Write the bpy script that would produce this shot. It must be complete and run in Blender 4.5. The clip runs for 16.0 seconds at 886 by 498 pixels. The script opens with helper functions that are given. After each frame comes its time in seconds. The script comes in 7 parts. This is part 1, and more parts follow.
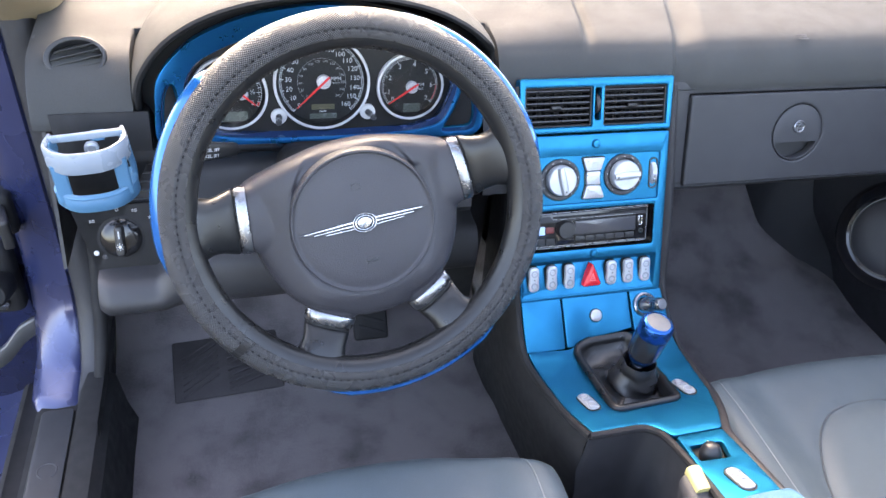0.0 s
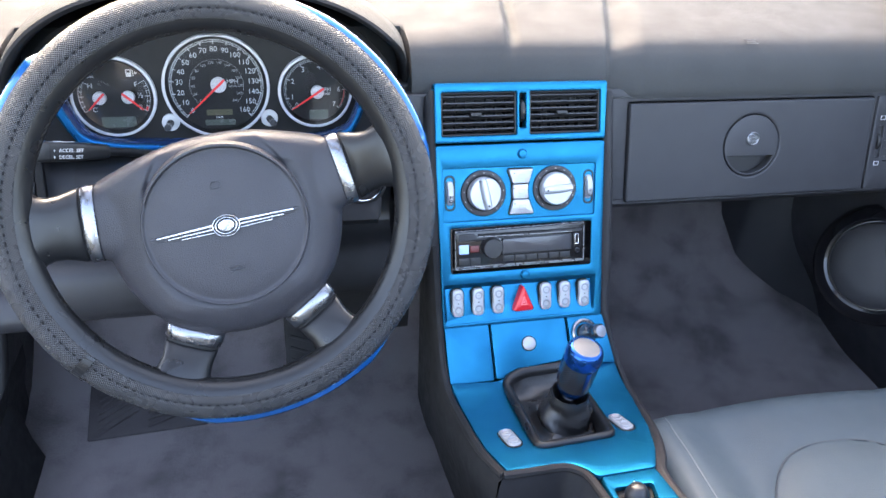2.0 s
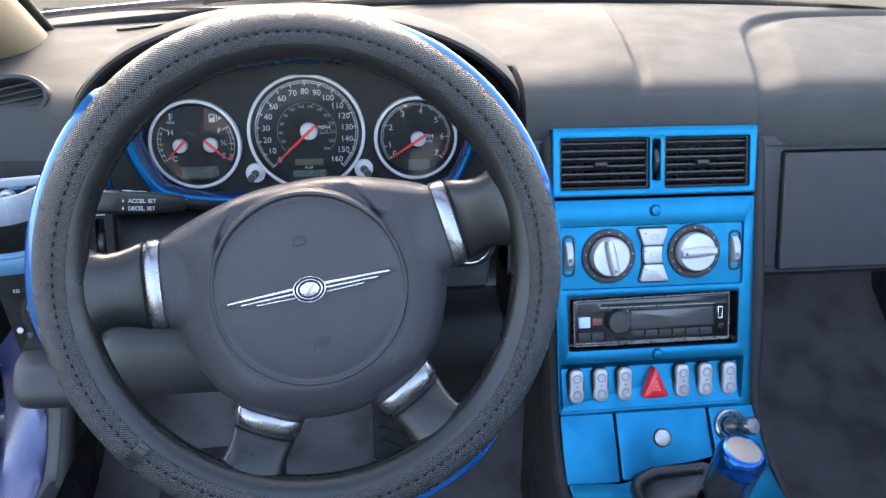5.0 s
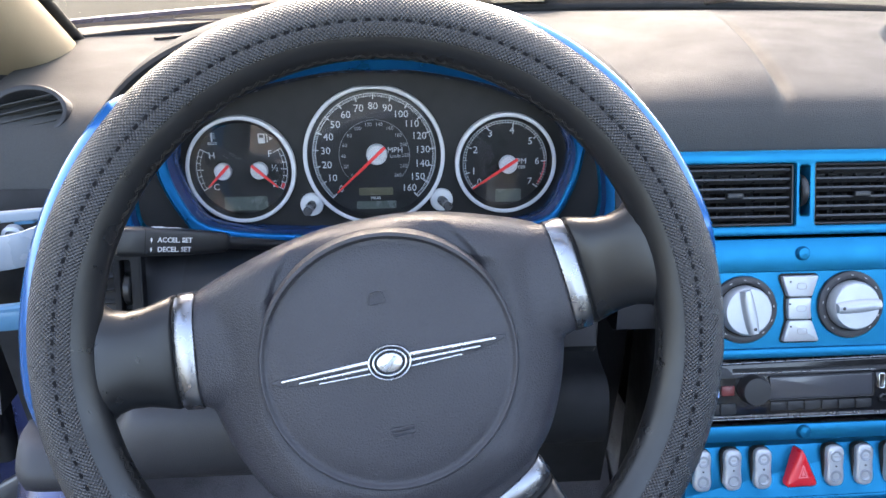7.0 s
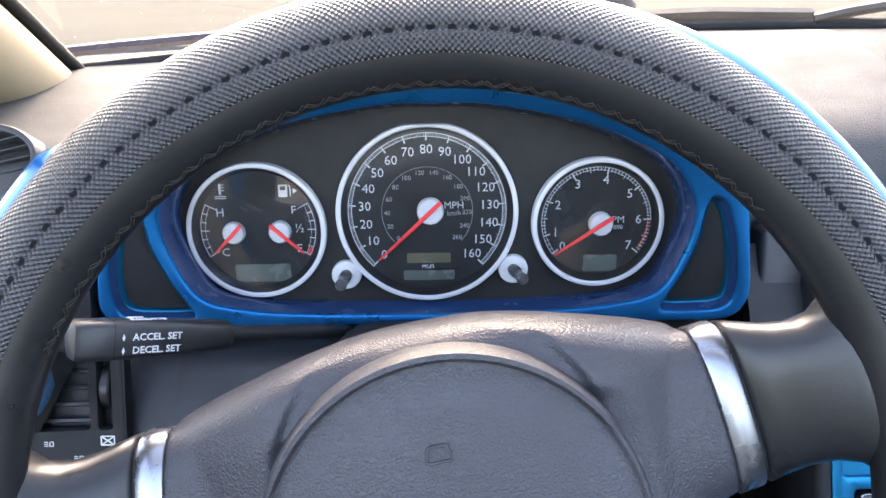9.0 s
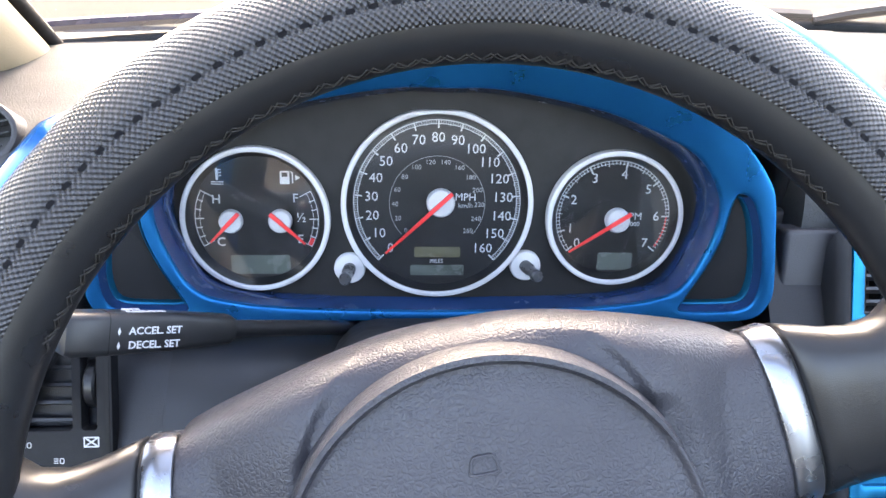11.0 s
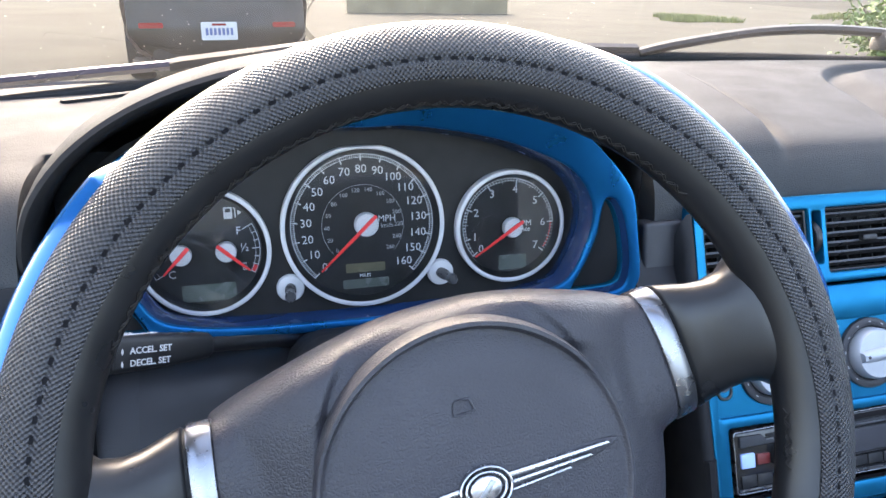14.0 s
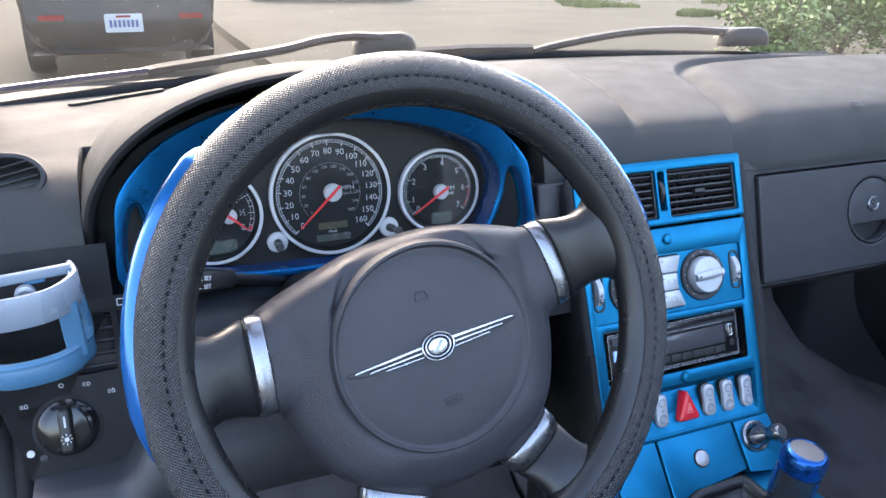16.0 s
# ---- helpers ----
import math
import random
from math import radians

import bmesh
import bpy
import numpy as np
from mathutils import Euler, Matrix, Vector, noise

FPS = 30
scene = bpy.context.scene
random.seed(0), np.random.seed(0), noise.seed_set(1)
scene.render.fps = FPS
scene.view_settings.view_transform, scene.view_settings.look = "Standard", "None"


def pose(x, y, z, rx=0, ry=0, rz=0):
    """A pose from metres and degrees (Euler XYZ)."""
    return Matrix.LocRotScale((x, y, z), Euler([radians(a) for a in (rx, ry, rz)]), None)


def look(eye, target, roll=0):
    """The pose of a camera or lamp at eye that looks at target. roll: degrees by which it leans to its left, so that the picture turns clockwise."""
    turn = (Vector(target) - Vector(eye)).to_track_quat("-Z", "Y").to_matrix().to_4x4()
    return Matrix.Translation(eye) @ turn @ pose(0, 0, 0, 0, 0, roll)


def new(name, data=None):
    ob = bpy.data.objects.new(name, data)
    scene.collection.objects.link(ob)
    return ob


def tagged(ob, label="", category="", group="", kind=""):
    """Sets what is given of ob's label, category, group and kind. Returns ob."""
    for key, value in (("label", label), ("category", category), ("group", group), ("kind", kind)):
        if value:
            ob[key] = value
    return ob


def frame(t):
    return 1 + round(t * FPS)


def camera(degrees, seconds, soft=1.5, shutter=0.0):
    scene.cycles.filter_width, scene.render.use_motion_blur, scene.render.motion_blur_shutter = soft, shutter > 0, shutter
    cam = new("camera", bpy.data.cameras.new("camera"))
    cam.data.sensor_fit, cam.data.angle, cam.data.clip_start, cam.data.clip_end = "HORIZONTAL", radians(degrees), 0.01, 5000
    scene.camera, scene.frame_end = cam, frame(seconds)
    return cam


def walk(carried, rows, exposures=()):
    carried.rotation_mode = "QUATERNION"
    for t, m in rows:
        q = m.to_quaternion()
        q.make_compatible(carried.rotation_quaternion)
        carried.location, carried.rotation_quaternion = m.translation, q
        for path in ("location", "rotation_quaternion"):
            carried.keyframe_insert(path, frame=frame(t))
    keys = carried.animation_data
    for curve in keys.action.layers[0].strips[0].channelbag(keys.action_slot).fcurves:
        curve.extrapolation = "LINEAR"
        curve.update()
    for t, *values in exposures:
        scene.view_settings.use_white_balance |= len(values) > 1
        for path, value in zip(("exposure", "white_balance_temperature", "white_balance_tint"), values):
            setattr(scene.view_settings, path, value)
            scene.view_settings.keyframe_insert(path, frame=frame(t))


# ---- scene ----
cam = camera(61.2, 16.0)
PATH = [
    (0, (-0.102, 0.13, 1.202), (0.385, 1.681, 0.037), 5.4),
    (0.5, (-0.081, 0.13, 1.185), (0.421, 1.683, 0.03), 5.1),
    (1, (-0.028, 0.138, 1.159), (0.492, 1.693, 0.014), 4.8),
    (1.5, (0.017, 0.138, 1.151), (0.513, 1.727, 0.042), 4.9),
    (2, (0.047, 0.142, 1.127), (0.487, 1.785, 0.075), 4.1),
    (2.5, (0.059, 0.14, 1.098), (0.444, 1.843, 0.123), 3.0),
    (3, (0.057, 0.148, 1.082), (0.416, 1.885, 0.156), 2.4),
    (3.5, (0.052, 0.17, 1.072), (0.382, 1.921, 0.163), 2.0),
    (3.7, (0.051, 0.182, 1.069), (0.364, 1.935, 0.159), 1.9),
    (5.8, (0.03, 0.307, 1.045), (0.226, 2.091, 0.162), 1.0),
    (6, (0.023, 0.321, 1.033), (0.219, 2.112, 0.164), 1.1),
    (6.5, (0.019, 0.354, 1.022), (0.183, 2.152, 0.161), 0.8),
    (7, (0.012, 0.394, 1.014), (0.138, 2.203, 0.17), 0.3),
    (7.5, (0.0, 0.444, 1.002), (0.091, 2.262, 0.175), 0.0),
    (8, (-0.003, 0.486, 0.995), (0.053, 2.317, 0.191), -0.5),
    (8.5, (-0.002, 0.516, 0.988), (0.033, 2.351, 0.194), -0.5),
    (9, (0.0, 0.542, 0.985), (0.024, 2.387, 0.214), -0.7),
    (9.5, (-0.012, 0.565, 0.969), (0.024, 2.407, 0.192), -0.4),
    (10, (-0.014, 0.564, 0.974), (0.042, 2.405, 0.195), 0.1),
    (12.3, (-0.045, 0.566, 0.971), (0.186, 2.408, 0.228), 1.7),
    (12.5, (-0.039, 0.558, 0.974), (0.214, 2.401, 0.239), 1.3),
    (13, (-0.037, 0.541, 0.978), (0.303, 2.378, 0.264), 1.2),
    (13.5, (-0.052, 0.519, 0.983), (0.374, 2.346, 0.289), 1.0),
    (14, (-0.082, 0.492, 0.99), (0.407, 2.305, 0.3), 0.6),
    (14.5, (-0.112, 0.447, 1.004), (0.443, 2.242, 0.318), 0.6),
    (15, (-0.133, 0.397, 1.01), (0.471, 2.173, 0.317), 0.4),
    (15.5, (-0.154, 0.357, 1.025), (0.499, 2.11, 0.319), 0.4),
    (16, (-0.162, 0.319, 1.03), (0.535, 2.049, 0.31), 0.5),
]
EXPOSURES = [(0.0, 4.1, 7900, 18), (1.5, 4.1, 7600, 17), (3.0, 3.86, 7200, 15), (3.5, 3.78, 7100, 15), (6.0, 3.51, 7250, 14), (6.5, 3.6, 7300, 15), (7.5, 3.72, 7400, 16), (8.5, 3.88, 7350, 17), (9.5, 4.21, 7620, 18), (10.0, 4.29, 7620, 18), (12.5, 4.24, 7400, 17), (13.0, 4.07, 7250, 16), (14.5, 3.56, 7200, 16), (15.0, 3.45, 7080, 16), (16.0, 3.51, 6950, 16)]
walk(cam, [(t, look(eye, target, roll)) for t, eye, target, roll in PATH], EXPOSURES)

# ---- world and light: hazy sun ahead, open sky above the roofless cabin ----
SUN_ELEVATION, SUN_AZIMUTH = radians(38), radians(-2)   # azimuth from straight ahead, to the right
world = bpy.data.worlds.new("sky")
scene.world = world
world.use_nodes = True
_nt = world.node_tree
_sky = _nt.nodes.new("ShaderNodeTexSky")
_sky.sky_type, _sky.sun_disc = "NISHITA", False
_sky.sun_elevation, _sky.sun_rotation = SUN_ELEVATION, SUN_AZIMUTH
_sky.air_density, _sky.dust_density, _sky.ozone_density = 1.0, 3.0, 1.0
_nt.links.new(_sky.outputs["Color"], _nt.nodes["Background"].inputs["Color"])
_nt.nodes["Background"].inputs["Strength"].default_value = 0.15
_sun = bpy.data.lights.new("sun", "SUN")
_sun.energy, _sun.angle, _sun.color = 0.25, radians(24), (1.0, 0.96, 0.90)
sun = new("sun", _sun)
_toward = Vector((math.cos(SUN_ELEVATION) * math.sin(SUN_AZIMUTH), math.cos(SUN_ELEVATION) * math.cos(SUN_AZIMUTH), math.sin(SUN_ELEVATION)))
sun.matrix_world = look(_toward * 20, (0, 0, 0))

# ---- building tools ----
WORLD_OF = {}


def part(name, bm, material, parent=None, label="", m=None, angle=38, kind=""):
    """Links a bmesh as one mesh object, under a thing or a part where one is given."""
    me = bpy.data.meshes.new(name)
    bmesh.ops.recalc_face_normals(bm, faces=bm.faces)
    bm.to_mesh(me)
    bm.free()
    return hang(name, me, material, parent, label, m, angle, kind)


def hang(name, me, material, parent=None, label="", m=None, angle=38, kind=""):
    """Links mesh data, shared or its own, as an object."""
    if material and not me.materials:
        me.materials.append(material)
        for p in me.polygons:
            p.use_smooth = True
        me.set_sharp_from_angle(angle=radians(angle))
    ob = new(name, me)
    m = m or Matrix()
    if parent:
        ob.parent = parent
        ob.matrix_parent_inverse = WORLD_OF[parent.name].inverted()
    ob.matrix_basis = m
    WORLD_OF[ob.name] = m
    if label or kind:
        tagged(ob, label, "", "", kind)
    return ob


def thing(name, at, label, category, group="", kind=""):
    """An Empty at the base of a thing, which parents its parts."""
    e = new(name)
    e.empty_display_size = 0.02
    e.location = at
    WORLD_OF[e.name] = Matrix.Translation(at)
    return tagged(e, label, category, group, kind)


def axes(origin, x, y, z):
    """The matrix with these columns."""
    m = Matrix.Identity(4)
    for i, v in enumerate((x, y, z, origin)):
        for j in range(3):
            m[j][i] = v[j]
    return m


def loft(rings, cap=(True, True), closed=True, bm=None, uv=None, m=None):
    """A skin over rings of equally many points. uv: for each ring its u, then for each point its v."""
    bm = bm or bmesh.new()
    m = m or Matrix()
    vs = [[bm.verts.new(m @ Vector(p)) for p in r] for r in rings]
    n = len(rings[0])
    lay = bm.loops.layers.uv.verify() if uv else None
    for i in range(len(vs) - 1):
        for j in range(n if closed else n - 1):
            k = (j + 1) % n
            f = bm.faces.new((vs[i][j], vs[i][k], vs[i + 1][k], vs[i + 1][j]))
            if lay:
                us, ws = uv
                f.loops[0][lay].uv = (us[i], ws[j])
                f.loops[1][lay].uv = (us[i], ws[j + 1])
                f.loops[2][lay].uv = (us[i + 1], ws[j + 1])
                f.loops[3][lay].uv = (us[i + 1], ws[j])
    if closed and cap[0]:
        bm.faces.new(vs[0])
    if closed and cap[1]:
        bm.faces.new(vs[-1])
    return bm


def inset(pts, d):
    """The outline moved inwards by d (counter-clockwise outlines)."""
    out, n = [], len(pts)
    for i in range(n):
        a, b, c = Vector(pts[i - 1]), Vector(pts[i]), Vector(pts[(i + 1) % n])
        e, f = (b - a).normalized(), (c - b).normalized()
        ne, nf = Vector((-e.y, e.x)), Vector((-f.y, f.x))
        s = ne + nf
        s = s.normalized() if s.length > 1e-6 else ne
        out.append(b + s * d / max(0.45, s.dot(ne)))
    return [(p.x, p.y) for p in out]


def ccw(pts):
    area = sum(pts[i - 1][0] * pts[i][1] - pts[i][0] * pts[i - 1][1] for i in range(len(pts)))
    return list(pts) if area > 0 else list(reversed(pts))


def slab(pts, z0, z1, bev=0.0, m=None, bm=None, dome=0.0):
    """A plate with that outline from z0 to z1, its upper edge rounded."""
    pts = ccw(pts)
    rings = [[(x, y, z0) for x, y in pts]]
    if bev:
        for a in (0, 30, 60, 90):
            q = inset(pts, bev * (1 - math.cos(radians(a)))) if a else pts
            rings.append([(x, y, z1 - bev + bev * math.sin(radians(a))) for x, y in q])
    else:
        rings.append([(x, y, z1) for x, y in pts])
    if dome:
        cx, cy = sum(p[0] for p in pts) / len(pts), sum(p[1] for p in pts) / len(pts)
        top = rings[-1]
        for k in (0.8, 0.55, 0.25):
            rings.append([(cx + (x - cx) * k, cy + (y - cy) * k, z + dome * (1 - k * k)) for x, y, z in top])
    return loft(rings, bm=bm, m=m)


def plate(outer, holes, z0, z1, bev=0.001, m=None):
    """A plate with openings through it and rounded edges."""
    bm = bmesh.new()
    m = m or Matrix()
    loops, edges = [(ccw(outer), 1)] + [(ccw(h), -1) for h in holes], []
    for pts, sign in loops:
        rings = [pts, pts] + [inset(pts, sign * bev * k) for k in (0.3, 1.0)]
        zs = [z0, z1 - bev, z1 - bev * 0.3, z1]
        vs = [[bm.verts.new((x, y, z)) for x, y in r] for r, z in zip(rings, zs)]
        for i in range(3):
            for j in range(len(pts)):
                k = (j + 1) % len(pts)
                bm.faces.new((vs[i][j], vs[i][k], vs[i + 1][k], vs[i + 1][j]))
        for j in range(len(pts)):
            edges.append(bm.edges.get((vs[3][j], vs[3][(j + 1) % len(pts)])))
    bmesh.ops.triangle_fill(bm, use_beauty=True, use_dissolve=False, edges=edges, normal=(0, 0, 1))
    bm.transform(m)
    return bm


def rrect(cx, cy, w, h, r, n=5):
    """A rectangle with rounded corners."""
    pts = []
    for sx, sy, a0 in ((1, 1, 0), (-1, 1, 90), (-1, -1, 180), (1, -1, 270)):
        for i in range(n + 1):
            a = radians(a0 + 90 * i / n)
            pts.append((cx + sx * (w / 2 - r) + r * math.cos(a), cy + sy * (h / 2 - r) + r * math.sin(a)))
    return pts


def rquad(corners, r, n=4):
    """A polygon with rounded corners."""
    pts, k = [], len(corners)
    for i in range(k):
        a, b, c = Vector(corners[i - 1]), Vector(corners[i]), Vector(corners[(i + 1) % k])
        d = min(r, (a - b).length * 0.45, (c - b).length * 0.45)
        p, q = b + (a - b).normalized() * d, b + (c - b).normalized() * d
        for j in range(n + 1):
            t = j / n
            v = p * (1 - t) ** 2 + b * 2 * t * (1 - t) + q * t * t
            pts.append((v.x, v.y))
    return pts


def circle(cx, cy, r, n=32, ry=None, a0=0.0):
    return [(cx + r * math.cos(2 * math.pi * i / n + a0), cy + (ry or r) * math.sin(2 * math.pi * i / n + a0)) for i in range(n)]


def smooth(pts, n=6, closed=False):
    """A Catmull-Rom line through points of any dimension."""
    pts = [np.array(p, float) for p in pts]
    k, out = len(pts), []
    for i in range(k if closed else k - 1):
        if closed:
            a, b, c, d = (pts[(i + j) % k] for j in (-1, 0, 1, 2))
        else:
            a, b, c, d = pts[max(i - 1, 0)], pts[i], pts[i + 1], pts[min(i + 2, k - 1)]
        for j in range(n):
            t = j / n
            out.append(tuple(0.5 * (2 * b + (c - a) * t + (2 * a - 5 * b + 4 * c - d) * t * t + (3 * b - a - 3 * c + d) * t ** 3)))
    if not closed:
        out.append(tuple(pts[-1]))
    return out


def turned(profile, n=40, m=None, bm=None, cap=(True, True)):
    """A body turned round z from (radius, height) pairs."""
    return loft([[(r * math.cos(2 * math.pi * i / n), r * math.sin(2 * math.pi * i / n), z) for i in range(n)] for r, z in profile], cap=cap, m=m, bm=bm)


def tube(points, radius, n=10, bm=None, flat=1.0, up=(0, 0, 1), m=None):
    """A rod along points; radius one number or one for each point."""
    pts = [Vector(p) for p in points]
    rings = []
    for i, p in enumerate(pts):
        d = (pts[min(i + 1, len(pts) - 1)] - pts[max(i - 1, 0)]).normalized()
        s = d.cross(Vector(up))
        s = s.normalized() if s.length > 1e-5 else Vector((1, 0, 0))
        t = s.cross(d)
        r = radius[i] if isinstance(radius, (list, tuple)) else radius
        rings.append([p + s * r * math.cos(2 * math.pi * j / n) + t * r * flat * math.sin(2 * math.pi * j / n) for j in range(n)])
    return loft(rings, bm=bm, m=m)


def ring(r, section, n=64, a0=0.0, a1=360.0, m=None, bm=None, length=None):
    """Sweeps a section of (outwards, up) pairs round z; with its length and girth as texture coordinates."""
    full = abs(a1 - a0) >= 360
    k = n
    rings, us = [], []
    for i in range(k + 1):
        a = radians(a0 + (a1 - a0) * i / k)
        rings.append([((r + x) * math.cos(a), (r + x) * math.sin(a), z) for x, z in section])
        us.append(a * r)
    ws = [0.0]
    for i in range(len(section)):
        p, q = section[i], section[(i + 1) % len(section)]
        ws.append(ws[-1] + math.hypot(q[0] - p[0], q[1] - p[1]))
    bm = loft(rings, cap=(not full, not full), uv=(us, ws), m=m, bm=bm)
    if full:
        bmesh.ops.remove_doubles(bm, verts=bm.verts, dist=1e-6)
    return bm


def box(sx, sy, sz, bev, m=None, bm=None):
    """A block standing on z = 0 with rounded upper edges and corners."""
    return slab(rrect(0, 0, sx, sy, max(bev, 1e-4), 3), 0, sz, bev, m=m, bm=bm)


def words(text, size, m, thick=0.0002, align="CENTER", bold=0.0):
    """Letters as a bmesh, in the built-in font."""
    c = bpy.data.curves.new("words", "FONT")
    c.body, c.size, c.align_x, c.align_y = text, size, align, "CENTER"
    c.extrude, c.resolution_u, c.offset = thick, 2, bold
    ob = bpy.data.objects.new("words", c)
    me = bpy.data.meshes.new_from_object(ob)
    bm = bmesh.new()
    bm.from_mesh(me)
    bm.transform(m)
    bpy.data.objects.remove(ob)
    bpy.data.curves.remove(c)
    bpy.data.meshes.remove(me)
    return bm


def merge(*bms):
    """Several bmeshes as one."""
    out = bmesh.new()
    for b in bms:
        me = bpy.data.meshes.new("piece")
        b.to_mesh(me)
        b.free()
        out.from_mesh(me)
        bpy.data.meshes.remove(me)
    return out


def at(x, y, z=0.0, turn=0.0):
    """A shift in a local plane, with a turn in degrees."""
    return pose(x, y, z, 0, 0, turn)

# ---- materials ----
def material(name, color, rough=0.5, metal=0.0, coat=0.0, spread=0.12, stain=8.0, grain=0.0, grain_scale=600.0, cells=False, bump=0.3, specular=0.5, rough_spread=0.08, fleck=0.0, sheen=0.0, alpha=1.0):
    """Paint, plastic, leather and the like: a base colour that wanders slowly, fine grain and relief, and uneven gloss."""
    mat = bpy.data.materials.new(name)
    mat.use_nodes = True
    nt = mat.node_tree
    b = nt.nodes["Principled BSDF"]
    b.inputs["Metallic"].default_value = metal
    b.inputs["Specular IOR Level"].default_value = specular
    b.inputs["Coat Weight"].default_value = coat
    b.inputs["Coat Roughness"].default_value = 0.12
    b.inputs["Sheen Weight"].default_value = sheen
    co = nt.nodes.new("ShaderNodeTexCoord")

    def noise_at(scale, detail=4.0):
        n = nt.nodes.new("ShaderNodeTexNoise")
        n.inputs["Scale"].default_value, n.inputs["Detail"].default_value = scale, detail
        nt.links.new(co.outputs["Object"], n.inputs["Vector"])
        return n

    slow, fine = noise_at(stain), noise_at(grain_scale if grain_scale < 2000 else 900, 2.0)
    mix = nt.nodes.new("ShaderNodeMath")
    mix.operation = "MULTIPLY_ADD"
    nt.links.new(fine.outputs["Fac"], mix.inputs[0])
    mix.inputs[1].default_value = 0.4 + fleck
    nt.links.new(slow.outputs["Fac"], mix.inputs[2])
    ramp = nt.nodes.new("ShaderNodeValToRGB")
    ramp.color_ramp.elements[0].position, ramp.color_ramp.elements[1].position = 0.35, 1.05
    ramp.color_ramp.elements[0].color = (*[c * (1 - spread) for c in color], 1)
    ramp.color_ramp.elements[1].color = (*[min(1, c * (1 + spread)) for c in color], 1)
    nt.links.new(mix.outputs[0], ramp.inputs["Fac"])
    nt.links.new(ramp.outputs["Color"], b.inputs["Base Color"])
    gloss = nt.nodes.new("ShaderNodeMapRange")
    gloss.inputs["From Min"].default_value, gloss.inputs["From Max"].default_value = 0.3, 0.7
    gloss.inputs["To Min"].default_value, gloss.inputs["To Max"].default_value = max(0.02, rough - rough_spread), min(1, rough + rough_spread)
    nt.links.new(noise_at(stain * 3.1).outputs["Fac"], gloss.inputs["Value"])
    nt.links.new(gloss.outputs["Result"], b.inputs["Roughness"])
    if grain:
        bp = nt.nodes.new("ShaderNodeBump")
        bp.inputs["Strength"].default_value, bp.inputs["Distance"].default_value = bump, grain
        if cells:
            v = nt.nodes.new("ShaderNodeTexVoronoi")
            v.feature = "DISTANCE_TO_EDGE"
            v.inputs["Scale"].default_value = grain_scale
            warp = nt.nodes.new("ShaderNodeVectorMath")
            warp.operation = "MULTIPLY_ADD"
            nt.links.new(noise_at(grain_scale * 0.7, 1.0).outputs["Color"], warp.inputs[0])
            warp.inputs[1].default_value = (1.2 / grain_scale,) * 3
            nt.links.new(co.outputs["Object"], warp.inputs[2])
            nt.links.new(warp.outputs["Vector"], v.inputs["Vector"])
            soft = nt.nodes.new("ShaderNodeMapRange")
            soft.inputs["From Max"].default_value = 0.28
            nt.links.new(v.outputs["Distance"], soft.inputs["Value"])
            nt.links.new(soft.outputs["Result"], bp.inputs["Height"])
        else:
            nt.links.new(fine.outputs["Fac"], bp.inputs["Height"])
        nt.links.new(bp.outputs["Normal"], b.inputs["Normal"])
    return mat


def weave_material(name, color, pitch, rough=0.42, depth=0.0007, low=0.3, high=2.4):
    """A coarse perforated synthetic leather, laid along the sweep it covers."""
    mat = material(name, color, rough, spread=0.1, stain=20, specular=0.45)
    nt = mat.node_tree
    b = nt.nodes["Principled BSDF"]
    uv = nt.nodes.new("ShaderNodeUVMap")
    sep = nt.nodes.new("ShaderNodeSeparateXYZ")
    nt.links.new(uv.outputs["UV"], sep.inputs[0])

    def wave(a):
        k = nt.nodes.new("ShaderNodeMath")
        k.operation, k.inputs[1].default_value = "MULTIPLY", 2 * math.pi / pitch
        nt.links.new(sep.outputs[a], k.inputs[0])
        w = nt.nodes.new("ShaderNodeMath")
        w.operation = "SINE"
        nt.links.new(k.outputs[0], w.inputs[0])
        return w

    p, q = wave("X"), wave("Y")
    prod = nt.nodes.new("ShaderNodeMath")
    prod.operation = "MULTIPLY"
    nt.links.new(p.outputs[0], prod.inputs[0])
    nt.links.new(q.outputs[0], prod.inputs[1])
    bp = nt.nodes.new("ShaderNodeBump")
    bp.inputs["Strength"].default_value, bp.inputs["Distance"].default_value = 0.9, depth
    nt.links.new(prod.outputs[0], bp.inputs["Height"])
    nt.links.new(bp.outputs["Normal"], b.inputs["Normal"])
    # Crests lighter, hollows darker: glints and shade of the relief put in as colour.
    tone = nt.nodes.new("ShaderNodeMapRange")
    tone.inputs["From Min"].default_value, tone.inputs["From Max"].default_value = -0.8, 0.8
    tone.inputs["To Min"].default_value, tone.inputs["To Max"].default_value = low, high
    nt.links.new(prod.outputs[0], tone.inputs["Value"])
    mul = nt.nodes.new("ShaderNodeMix")
    mul.data_type, mul.blend_type = "RGBA", "MULTIPLY"
    mul.inputs["Factor"].default_value = 1.0
    old = b.inputs["Base Color"].links[0].from_socket
    nt.links.new(old, mul.inputs["A"])
    nt.links.new(tone.outputs["Result"], mul.inputs["B"])
    nt.links.new(mul.outputs["Result"], b.inputs["Base Color"])
    return mat


